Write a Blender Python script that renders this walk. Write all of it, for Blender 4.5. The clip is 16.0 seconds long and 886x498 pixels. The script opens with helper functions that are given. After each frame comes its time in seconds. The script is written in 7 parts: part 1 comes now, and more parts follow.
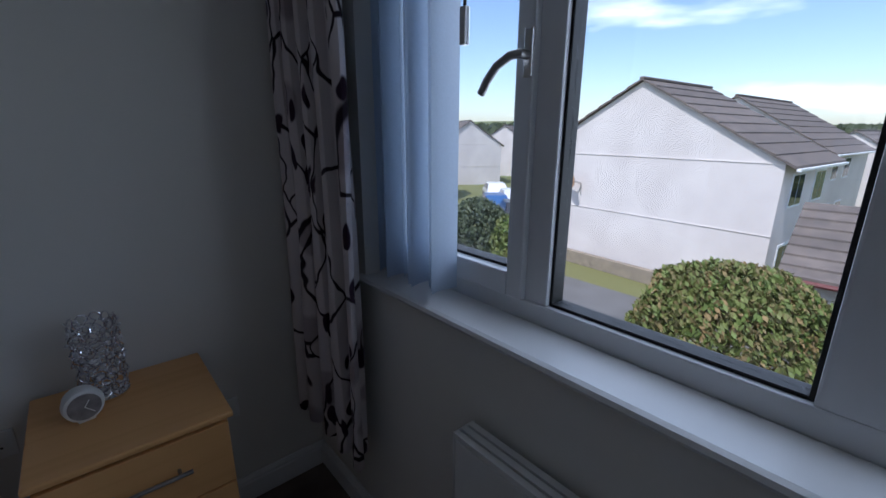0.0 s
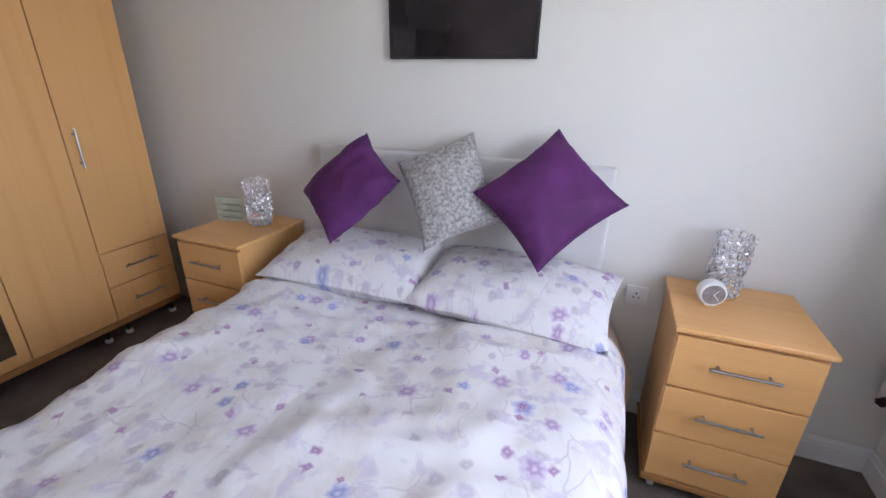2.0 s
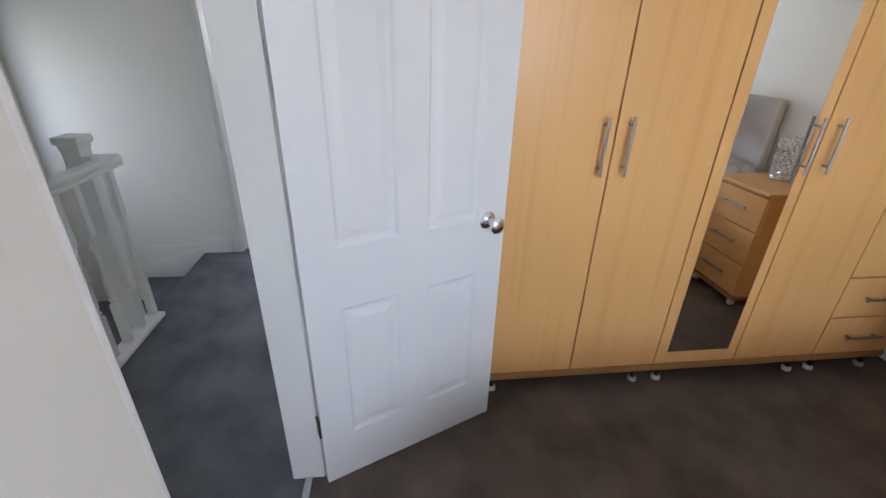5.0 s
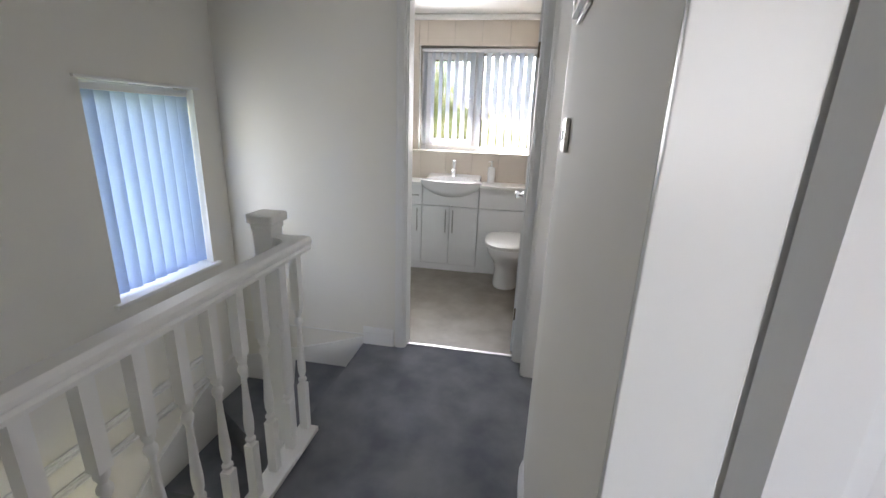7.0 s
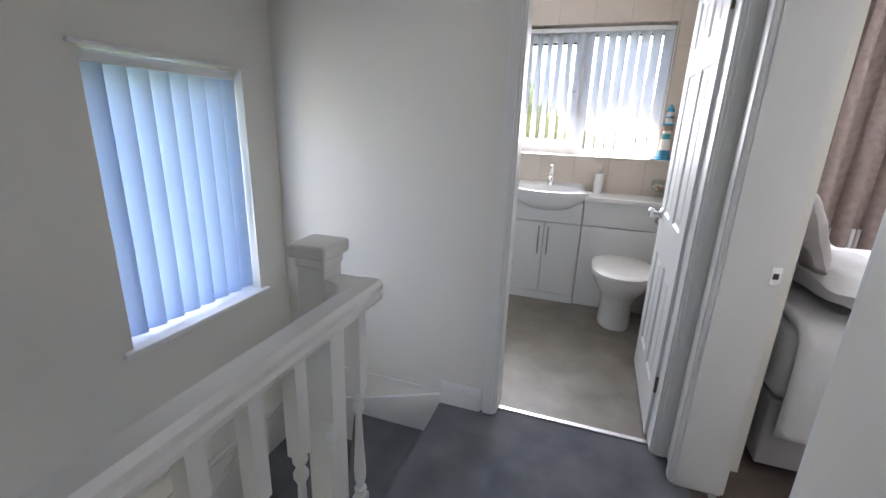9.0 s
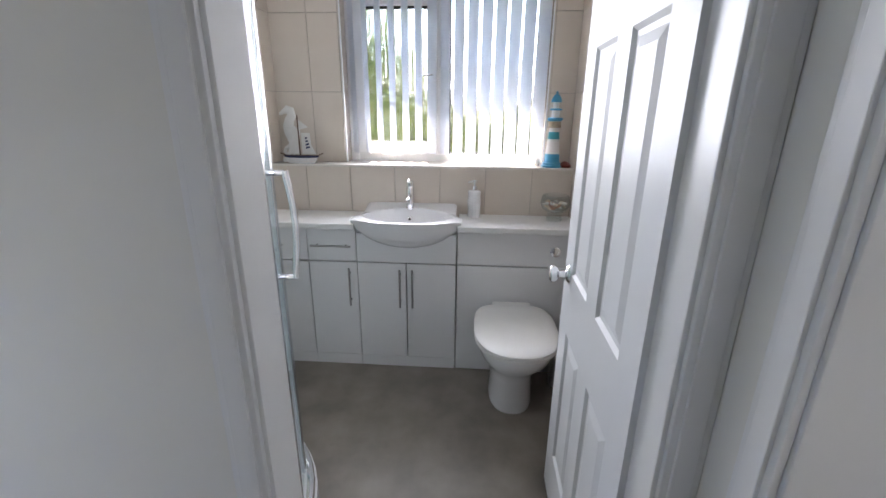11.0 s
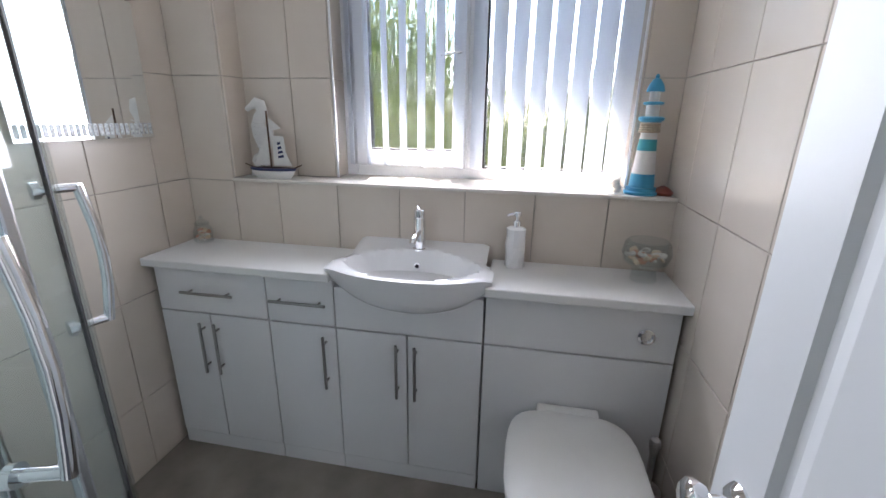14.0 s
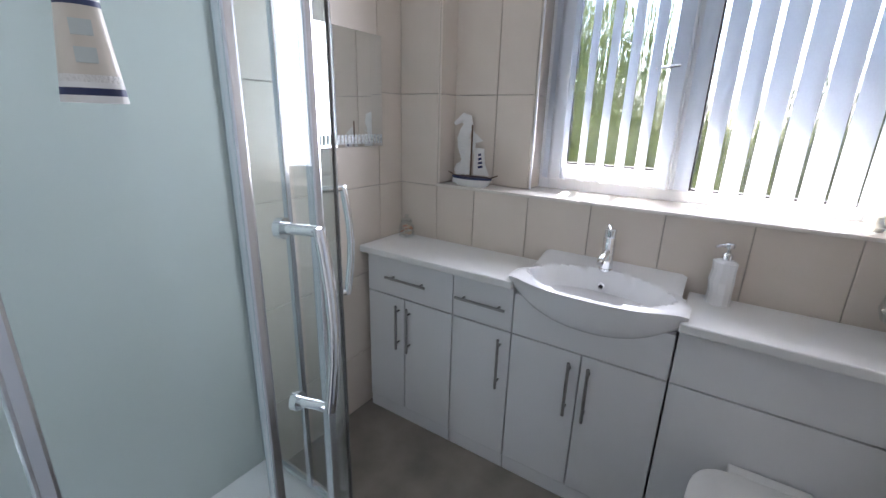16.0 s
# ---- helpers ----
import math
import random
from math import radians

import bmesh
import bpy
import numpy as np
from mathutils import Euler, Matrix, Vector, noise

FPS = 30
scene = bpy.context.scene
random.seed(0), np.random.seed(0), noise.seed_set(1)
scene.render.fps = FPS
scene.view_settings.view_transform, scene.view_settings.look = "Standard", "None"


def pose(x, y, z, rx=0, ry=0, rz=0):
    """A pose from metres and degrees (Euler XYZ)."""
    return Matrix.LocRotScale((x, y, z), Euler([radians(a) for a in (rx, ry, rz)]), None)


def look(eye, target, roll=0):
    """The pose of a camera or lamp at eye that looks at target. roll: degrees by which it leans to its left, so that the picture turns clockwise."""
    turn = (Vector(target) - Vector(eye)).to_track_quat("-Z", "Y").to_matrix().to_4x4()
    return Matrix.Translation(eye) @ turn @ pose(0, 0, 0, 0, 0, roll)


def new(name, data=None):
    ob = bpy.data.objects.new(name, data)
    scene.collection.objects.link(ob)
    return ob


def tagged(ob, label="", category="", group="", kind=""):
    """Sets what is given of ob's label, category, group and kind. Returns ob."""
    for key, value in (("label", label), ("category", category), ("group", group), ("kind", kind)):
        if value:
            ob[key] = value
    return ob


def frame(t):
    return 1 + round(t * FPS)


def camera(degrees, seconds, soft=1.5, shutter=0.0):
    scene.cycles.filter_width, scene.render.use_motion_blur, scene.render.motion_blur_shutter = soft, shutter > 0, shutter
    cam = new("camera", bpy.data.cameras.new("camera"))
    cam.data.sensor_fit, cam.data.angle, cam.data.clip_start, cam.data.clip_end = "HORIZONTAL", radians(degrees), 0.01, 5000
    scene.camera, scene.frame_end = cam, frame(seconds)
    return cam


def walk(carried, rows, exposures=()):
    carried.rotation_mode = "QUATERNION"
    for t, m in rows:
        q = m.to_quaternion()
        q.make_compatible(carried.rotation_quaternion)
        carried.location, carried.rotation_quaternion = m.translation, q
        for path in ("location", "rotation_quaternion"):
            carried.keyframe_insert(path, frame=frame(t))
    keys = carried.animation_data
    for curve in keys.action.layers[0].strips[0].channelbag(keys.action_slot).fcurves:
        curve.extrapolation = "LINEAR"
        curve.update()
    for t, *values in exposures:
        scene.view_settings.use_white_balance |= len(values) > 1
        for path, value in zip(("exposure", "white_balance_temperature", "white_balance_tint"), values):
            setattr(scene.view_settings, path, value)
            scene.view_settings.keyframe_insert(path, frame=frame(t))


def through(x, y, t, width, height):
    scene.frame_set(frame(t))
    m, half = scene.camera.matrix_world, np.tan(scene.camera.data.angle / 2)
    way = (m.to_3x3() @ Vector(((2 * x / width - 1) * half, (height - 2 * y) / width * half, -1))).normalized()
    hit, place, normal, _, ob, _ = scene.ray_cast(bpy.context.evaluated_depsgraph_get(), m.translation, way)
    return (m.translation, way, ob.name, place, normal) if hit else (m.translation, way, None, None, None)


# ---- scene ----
cam = camera(92.57, 16.0)
PATH = [
    (0.0, 1.1063, 1.1312, 1.5021, 74.4225, -0.2806, -40.7731),
    (0.5, 0.9155, 1.0702, 1.4900, 73.0166, -0.9006, -25.1200),
    (1.0, 0.7841, 1.0453, 1.4763, 71.2429, -1.1034, -10.3934),
    (1.5, 0.7055, 1.0003, 1.4785, 69.5586, -0.7952, 6.1139),
    (2.0, 0.6175, 0.8961, 1.4730, 68.4133, -0.9075, 21.8896),
    (2.5, 0.5176, 0.7621, 1.4547, 67.5361, -1.2872, 36.4339),
    (3.0, 0.3764, 0.6099, 1.4358, 66.6407, -1.7072, 48.6103),
    (3.5, 0.2513, 0.4871, 1.4277, 65.9024, -1.4870, 59.0597),
    (4.0, 0.0429, 0.4067, 1.4182, 65.1747, -1.2879, 67.7800),
    (4.5, -0.2587, 0.3430, 1.4323, 64.7020, -1.3291, 76.1134),
    (5.0, -0.5522, 0.2275, 1.4220, 64.3125, -1.3723, 83.5710),
    (5.2, -0.6436, 0.1918, 1.4374, 64.6593, -1.6085, 85.2764),
    (6.2, -1.0350, -0.0600, 1.4050, 70.5000, -1.9500, 94.5000),
    (7.5, -1.3308, -0.3889, 1.3640, 73.8783, -2.1544, 102.7164),
    (8.0, -1.4758, -0.4666, 1.3559, 73.8338, -2.2432, 105.1669),
    (8.5, -1.6289, -0.5418, 1.3346, 73.5438, -2.0510, 108.8466),
    (9.0, -1.8350, -0.6171, 1.3091, 73.6150, -1.9747, 108.9761),
    (9.5, -2.1469, -0.6058, 1.3201, 73.0378, -1.1511, 103.4662),
    (9.7, -2.2270, -0.6192, 1.3234, 73.5860, -1.1647, 100.8725),
    (11.8, -3.3662, -0.4973, 1.4210, 71.6702, -0.5707, 93.1986),
    (12.0, -3.4293, -0.4922, 1.4194, 71.9313, -0.4863, 93.3187),
    (12.5, -3.5935, -0.4696, 1.4010, 72.5093, -0.4181, 93.3915),
    (13.0, -3.7293, -0.4690, 1.3906, 72.5428, -0.6962, 92.9935),
    (13.5, -3.7628, -0.5105, 1.3687, 72.4841, -0.7200, 94.9726),
    (14.0, -3.7843, -0.5210, 1.3662, 72.5192, -0.8490, 100.9563),
    (14.5, -3.7779, -0.5315, 1.3717, 72.4082, -0.9490, 107.7322),
    (15.0, -3.7597, -0.5394, 1.3914, 72.3955, -1.0854, 114.0828),
    (15.5, -3.7223, -0.5597, 1.4074, 72.5072, -1.2524, 119.7952),
    (16.0, -3.7145, -0.5815, 1.3951, 72.9571, -1.4197, 123.8450),
]
EXPOSURES = [(0.0, 0.35, 5550, 14), (0.3, 0.6, 5550, 14), (0.5, 1.1, 5500, 14), (0.8, 1.95, 5500, 15), (1.2, 3.05, 5700, 18), (1.6, 3.55, 6050, 20), (3.5, 3.55, 6450, 19), (4.5, 3.75, 6550, 17), (5.0, 3.8, 6550, 16), (7.5, 3.95, 7150, 18), (8.5, 3.9, 7100, 18), (9.5, 3.85, 6400, 20), (12.0, 3.4, 6700, 18), (13.0, 3.35, 6550, 18), (16.0, 3.35, 6300, 19)]
walk(cam, [(r[0], pose(*r[1:])) for r in PATH], EXPOSURES)

# ---- world, sun, exposure ----
world = bpy.data.worlds.new("world")
scene.world = world
world.use_nodes = True
wn = world.node_tree.nodes
sky = wn.new("ShaderNodeTexSky")
sky.sky_type = 'NISHITA'
sky.sun_disc = False
sky.sun_elevation = radians(58)
sky.sun_rotation = radians(-95)
wn["Background"].inputs[1].default_value = 0.15
# thin broken cloud over the sky's blue
wl = world.node_tree.links
w_tc = wn.new("ShaderNodeTexCoord")
w_map = wn.new("ShaderNodeMapping")
w_map.inputs["Scale"].default_value = (1.0, 1.0, 4.5)
w_noise = wn.new("ShaderNodeTexNoise")
w_noise.inputs["Scale"].default_value = 2.6
w_noise.inputs["Detail"].default_value = 7.0
w_ramp = wn.new("ShaderNodeValToRGB")
w_ramp.color_ramp.elements[0].position = 0.53
w_ramp.color_ramp.elements[1].position = 0.72
w_mix = wn.new("ShaderNodeMixRGB")
w_mix.inputs[2].default_value = (9.0, 9.3, 9.8, 1)
wl.new(w_tc.outputs["Generated"], w_map.inputs[0])
wl.new(w_map.outputs[0], w_noise.inputs["Vector"])
wl.new(w_noise.outputs["Fac"], w_ramp.inputs[0])
wl.new(w_ramp.outputs[0], w_mix.inputs[0])
wl.new(sky.outputs[0], w_mix.inputs[1])
wl.new(w_mix.outputs[0], wn["Background"].inputs[0])

sun = new("sun", bpy.data.lights.new("sun", 'SUN'))
sun.data.energy = 3.1
sun.data.angle = radians(0.5)
sun.data.color = (1.0, 0.95, 0.87)
sun.matrix_world = look((-8, -0.7, 12.8), (0, 0, 0))


def window_light(name, eye, target, w, h, watts, color=(0.86, 0.93, 1.0), spread=180):
    """Sky light that enters through a window opening."""
    ob = new(name, bpy.data.lights.new(name, 'AREA'))
    ob.data.shape = 'RECTANGLE'
    ob.data.size, ob.data.size_y, ob.data.energy, ob.data.color = w, h, watts, color
    ob.data.spread = radians(spread)
    ob.matrix_world = look(eye, target)
    return ob


window_light("sky_light_bedroom", (2.03, 1.45, 1.6), (0, 1.45, 1.3), 1.55, 1.0, 4.6)
window_light("sky_light_landing", (-3.05, -2.045, 1.05), (-3.05, 0, 0.9), 0.56, 0.9, 0.22)
window_light("sky_light_bathroom", (-5.455, -0.98, 1.60), (0, -0.98, 1.45), 0.62, 0.84, 1.65, spread=140)
window_light("sky_light_back_bedroom", (-5.42, 1.45, 1.6), (0, 1.45, 1.0), 1.35, 1.0, 5.5)


# ---- materials ----
def mat(name, color, rough=0.5, metal=0.0, vary=0.0, vary_scale=6.0, bump=0.0, bump_scale=60.0, spec=None, color2=None, per_object=0.0):
    m = bpy.data.materials.new(name)
    m.use_nodes = True
    nt = m.node_tree
    b = nt.nodes["Principled BSDF"]
    b.inputs["Base Color"].default_value = (*color, 1)
    b.inputs["Roughness"].default_value = rough
    b.inputs["Metallic"].default_value = metal
    if spec is not None:
        b.inputs["Specular IOR Level"].default_value = spec
    tc = nt.nodes.new("ShaderNodeTexCoord")
    out = None
    if vary or color2:
        n = nt.nodes.new("ShaderNodeTexNoise")
        n.inputs["Scale"].default_value = vary_scale
        n.inputs["Detail"].default_value = 6
        nt.links.new(tc.outputs["Object"], n.inputs["Vector"])
        r = nt.nodes.new("ShaderNodeValToRGB")
        r.color_ramp.elements[0].position, r.color_ramp.elements[1].position = 0.32, 0.68
        c2 = color2 or tuple(c * (1 - vary) for c in color)
        r.color_ramp.elements[0].color = (*c2, 1)
        r.color_ramp.elements[1].color = (*color, 1)
        nt.links.new(n.outputs["Fac"], r.inputs[0])
        out = r.outputs[0]
    if per_object:
        oi = nt.nodes.new("ShaderNodeObjectInfo")
        mr = nt.nodes.new("ShaderNodeMapRange")
        mr.inputs[3].default_value, mr.inputs[4].default_value = 1 - per_object, 1.0
        nt.links.new(oi.outputs["Random"], mr.inputs[0])
        mx = nt.nodes.new("ShaderNodeMixRGB")
        mx.blend_type = 'MULTIPLY'
        mx.inputs[0].default_value = 1
        if out:
            nt.links.new(out, mx.inputs[1])
        else:
            mx.inputs[1].default_value = (*color, 1)
        nt.links.new(mr.outputs[0], mx.inputs[2])
        out = mx.outputs[0]
    if out:
        nt.links.new(out, b.inputs["Base Color"])
    if bump:
        n2 = nt.nodes.new("ShaderNodeTexNoise")
        n2.inputs["Scale"].default_value = bump_scale
        n2.inputs["Detail"].default_value = 4
        nt.links.new(tc.outputs["Object"], n2.inputs["Vector"])
        bp = nt.nodes.new("ShaderNodeBump")
        bp.inputs["Strength"].default_value = min(1.0, bump)
        bp.inputs["Distance"].default_value = 0.004
        nt.links.new(n2.outputs["Fac"], bp.inputs["Height"])
        nt.links.new(bp.outputs[0], b.inputs["Normal"])
    return m


def wood_mat(name, light, dark, rough=0.38, axis=2, scale=1.0):
    """Straight-grained laminate: long thin streaks along one axis."""
    m = bpy.data.materials.new(name)
    m.use_nodes = True
    nt = m.node_tree
    b = nt.nodes["Principled BSDF"]
    b.inputs["Roughness"].default_value = rough
    tc = nt.nodes.new("ShaderNodeTexCoord")
    outs = []
    for s, k, det in ((38 * scale, 1.1, 5), (7 * scale, 0.45, 3)):
        mp = nt.nodes.new("ShaderNodeMapping")
        sc = [s, s, s]
        sc[axis] = k
        mp.inputs["Scale"].default_value = sc
        nt.links.new(tc.outputs["Object"], mp.inputs[0])
        n = nt.nodes.new("ShaderNodeTexNoise")
        n.inputs["Scale"].default_value = 1.0
        n.inputs["Detail"].default_value = det
        nt.links.new(mp.outputs[0], n.inputs["Vector"])
        outs.append(n.outputs["Fac"])
    add = nt.nodes.new("ShaderNodeMath")
    add.operation = 'ADD'
    nt.links.new(outs[0], add.inputs[0])
    nt.links.new(outs[1], add.inputs[1])
    r = nt.nodes.new("ShaderNodeValToRGB")
    r.color_ramp.elements[0].position, r.color_ramp.elements[1].position = 0.72, 1.25
    hf = nt.nodes.new("ShaderNodeMath")
    hf.operation = 'MULTIPLY'
    hf.inputs[1].default_value = 1.0
    nt.links.new(add.outputs[0], hf.inputs[0])
    r.color_ramp.elements[1].position = 1.0
    r.color_ramp.elements[0].color = (*dark, 1)
    r.color_ramp.elements[1].color = (*light, 1)
    nt.links.new(hf.outputs[0], r.inputs[0])
    nt.links.new(r.outputs[0], b.inputs["Base Color"])
    return m


def glass_mat(name, tint=(1, 1, 1), rough=0.0, mix_clear=0.9, bump=0.0, bump_scale=(1, 1, 1)):
    """Pane: mostly clear, with a reflecting coat."""
    m = bpy.data.materials.new(name)
    m.use_nodes = True
    nt = m.node_tree
    nt.nodes.remove(nt.nodes["Principled BSDF"])
    out = nt.nodes["Material Output"]
    t = nt.nodes.new("ShaderNodeBsdfTransparent")
    t.inputs[0].default_value = (*tint, 1)
    g = nt.nodes.new("ShaderNodeBsdfGlossy")
    g.inputs["Roughness"].default_value = rough
    lw = nt.nodes.new("ShaderNodeLayerWeight")
    pw = nt.nodes.new("ShaderNodeMath")
    pw.operation = 'POWER'
    pw.inputs[1].default_value = 4.0
    nt.links.new(lw.outputs["Facing"], pw.inputs[0])
    fr = nt.nodes.new("ShaderNodeMapRange")
    fr.inputs[3].default_value, fr.inputs[4].default_value = 0.025, 0.45
    nt.links.new(pw.outputs[0], fr.inputs[0])
    mx = nt.nodes.new("ShaderNodeMixShader")
    nt.links.new(fr.outputs[0], mx.inputs[0])
    nt.links.new(t.outputs[0], mx.inputs[1])
    nt.links.new(g.outputs[0], mx.inputs[2])
    nt.links.new(mx.outputs[0], out.inputs[0])
    return m


def rippled_glass_mat(name):
    """Obscured glass with vertical rain ripples."""
    m = bpy.data.materials.new(name)
    m.use_nodes = True
    nt = m.node_tree
    b = nt.nodes["Principled BSDF"]
    b.inputs["Transmission Weight"].default_value = 1.0
    b.inputs["Roughness"].default_value = 0.06
    b.inputs["IOR"].default_value = 1.35
    tc = nt.nodes.new("ShaderNodeTexCoord")
    mp = nt.nodes.new("ShaderNodeMapping")
    mp.inputs["Scale"].default_value = (90, 90, 7)
    nt.links.new(tc.outputs["Object"], mp.inputs[0])
    n = nt.nodes.new("ShaderNodeTexNoise")
    n.inputs["Scale"].default_value = 1.0
    n.inputs["Detail"].default_value = 3
    nt.links.new(mp.outputs[0], n.inputs["Vector"])
    bp = nt.nodes.new("ShaderNodeBump")
    bp.inputs["Strength"].default_value = 0.8
    bp.inputs["Distance"].default_value = 0.012
    nt.links.new(n.outputs["Fac"], bp.inputs["Height"])
    nt.links.new(bp.outputs[0], b.inputs["Normal"])
    return m


def blind_mat(name, color, through=0.5):
    """Thin woven slat that lets part of the light through."""
    m = bpy.data.materials.new(name)
    m.use_nodes = True
    nt = m.node_tree
    nt.nodes.remove(nt.nodes["Principled BSDF"])
    out = nt.nodes["Material Output"]
    d = nt.nodes.new("ShaderNodeBsdfDiffuse")
    t = nt.nodes.new("ShaderNodeBsdfTranslucent")
    tc = nt.nodes.new("ShaderNodeTexCoord")
    n = nt.nodes.new("ShaderNodeTexNoise")
    n.inputs["Scale"].default_value = 140
    r = nt.nodes.new("ShaderNodeValToRGB")
    r.color_ramp.elements[0].color = (*[c * 0.9 for c in color], 1)
    r.color_ramp.elements[1].color = (*color, 1)
    nt.links.new(tc.outputs["Object"], n.inputs["Vector"])
    nt.links.new(n.outputs["Fac"], r.inputs[0])
    nt.links.new(r.outputs[0], d.inputs[0])
    nt.links.new(r.outputs[0], t.inputs[0])
    mx = nt.nodes.new("ShaderNodeMixShader")
    mx.inputs[0].default_value = through
    nt.links.new(d.outputs[0], mx.inputs[1])
    nt.links.new(t.outputs[0], mx.inputs[2])
    nt.links.new(mx.outputs[0], out.inputs[0])
    return m


def floral_mat(name, ground):
    """Printed cotton: pale ground, soft foliage, thin stems, lilac and blue blooms, laid out on the cloth's own UVs."""
    m = bpy.data.materials.new(name)
    m.use_nodes = True
    nt = m.node_tree
    b = nt.nodes["Principled BSDF"]
    b.inputs["Roughness"].default_value = 0.85
    b.inputs["Specular IOR Level"].default_value = 0.15
    uv = nt.nodes.new("ShaderNodeUVMap").outputs[0]

    def node(kind, **sockets):
        q = nt.nodes.new(kind)
        for key, val in sockets.items():
            q.inputs[key].default_value = val
        return q

    def calc(op, a, c=None):
        q = nt.nodes.new("ShaderNodeMath")
        q.operation = op
        for k, s in enumerate((a, c)):
            if s is None:
                continue
            if isinstance(s, (int, float)):
                q.inputs[k].default_value = s
            else:
                nt.links.new(s, q.inputs[k])
        return q.outputs[0]

    def ramp(sock, lo, hi, flip=False):
        r = nt.nodes.new("ShaderNodeValToRGB")
        r.color_ramp.elements[0].position, r.color_ramp.elements[1].position = lo, hi
        if flip:
            r.color_ramp.elements[0].color, r.color_ramp.elements[1].color = (1, 1, 1, 1), (0, 0, 0, 1)
        nt.links.new(sock, r.inputs[0])
        return r.outputs[0]

    def shifted(amount, sc):
        w = node("ShaderNodeTexNoise", Scale=sc)
        nt.links.new(uv, w.inputs["Vector"])
        v = nt.nodes.new("ShaderNodeVectorMath")
        v.operation = 'MULTIPLY_ADD'
        v.inputs[1].default_value = (amount, amount, 0)
        nt.links.new(w.outputs["Color"], v.inputs[0])
        nt.links.new(uv, v.inputs[2])
        return v.outputs[0]

    def cells(sc, vec, feature='F1'):
        v = nt.nodes.new("ShaderNodeTexVoronoi")
        v.voronoi_dimensions = '2D'
        v.feature = feature
        v.inputs["Scale"].default_value = sc
        nt.links.new(vec, v.inputs["Vector"])
        return v

    cur = [None]

    def lay(mask, col):
        mx = nt.nodes.new("ShaderNodeMixRGB")
        nt.links.new(mask, mx.inputs[0])
        if cur[0] is None:
            mx.inputs[1].default_value = (*ground, 1)
        else:
            nt.links.new(cur[0], mx.inputs[1])
        mx.inputs[2].default_value = (*col, 1)
        cur[0] = mx.outputs[0]

    soft = shifted(0.10, 7)
    # washed patches of foliage
    for sc, off, lo, hi, col in ((7, 0.0, 0.50, 0.64, (0.69, 0.655, 0.62)), (12, 4.0, 0.53, 0.62, (0.63, 0.59, 0.66))):
        mp = node("ShaderNodeMapping", Location=(off, off, 0))
        nt.links.new(soft, mp.inputs[0])
        w = node("ShaderNodeTexNoise", Scale=sc, Detail=5.0, Roughness=0.62)
        nt.links.new(mp.outputs[0], w.inputs["Vector"])
        lay(ramp(w.outputs["Fac"], lo, hi), col)
    # stems and small leaves
    st = cells(9, shifted(0.22, 5), 'DISTANCE_TO_EDGE')
    gate = node("ShaderNodeTexNoise", Scale=6.0)
    nt.links.new(uv, gate.inputs["Vector"])
    lay(calc('MULTIPLY', ramp(st.outputs["Distance"], 0.010, 0.040, True), ramp(gate.outputs["Fac"], 0.52, 0.60)), (0.63, 0.59, 0.61))

    def bloom(sc, keep, radius, petals, rim, heart, off):
        mp = node("ShaderNodeMapping", Location=(off, off * 0.6, 0))
        nt.links.new(uv, mp.inputs[0])
        small = node("ShaderNodeTexNoise", Scale=38.0, Detail=3.0)
        nt.links.new(uv, small.inputs["Vector"])
        ad = nt.nodes.new("ShaderNodeVectorMath")
        ad.operation = 'MULTIPLY_ADD'
        ad.inputs[1].default_value = (0.026, 0.026, 0)
        nt.links.new(small.outputs["Color"], ad.inputs[0])
        nt.links.new(mp.outputs[0], ad.inputs[2])
        v = cells(sc, ad.outputs[0])
        d = nt.nodes.new("ShaderNodeVectorMath")
        d.operation = 'SUBTRACT'
        nt.links.new(ad.outputs[0], d.inputs[0])
        nt.links.new(v.outputs["Position"], d.inputs[1])
        xyz = nt.nodes.new("ShaderNodeSeparateXYZ")
        nt.links.new(d.outputs[0], xyz.inputs[0])
        rgb = nt.nodes.new("ShaderNodeSeparateColor")
        nt.links.new(v.outputs["Color"], rgb.inputs[0])
        ang = calc('ARCTAN2', xyz.outputs[1], xyz.outputs[0])
        ang = calc('ADD', calc('MULTIPLY', ang, float(petals)), calc('MULTIPLY', rgb.outputs[1], 6.0))
        wave = calc('ADD', calc('MULTIPLY', calc('SINE', ang), 0.11), 0.88)
        size = calc('ADD', calc('MULTIPLY', rgb.outputs[2], 0.45), 0.65)
        rr = calc('DIVIDE', v.outputs["Distance"], calc('MULTIPLY', wave, calc('MULTIPLY', size, radius * sc)))
        on = calc('LESS_THAN', rgb.outputs[0], keep)
        whole = calc('MULTIPLY', ramp(rr, 0.80, 1.0, True), on)
        lay(calc('MULTIPLY', whole, 0.68), rim)
        mid = calc('MULTIPLY', ramp(calc('ABSOLUTE', calc('SUBTRACT', rr, 0.40)), 0.02, 0.34, True), on)
        lay(calc('MULTIPLY', mid, 0.60), heart)

    bloom(13, 0.30, 0.028, 3, (0.60, 0.56, 0.60), (0.50, 0.46, 0.53), 3.3)
    bloom(6.5, 0.40, 0.040, 6, (0.62, 0.53, 0.67), (0.30, 0.14, 0.38), 0.0)
    bloom(6.0, 0.32, 0.038, 5, (0.48, 0.50, 0.70), (0.16, 0.18, 0.46), 7.1)
    bloom(9.0, 0.26, 0.020, 4, (0.52, 0.36, 0.52), (0.26, 0.09, 0.30), 11.9)
    # the print fades out towards the plain foot hem
    sx = nt.nodes.new("ShaderNodeSeparateXYZ")
    nt.links.new(shifted(0.22, 9), sx.inputs[0])
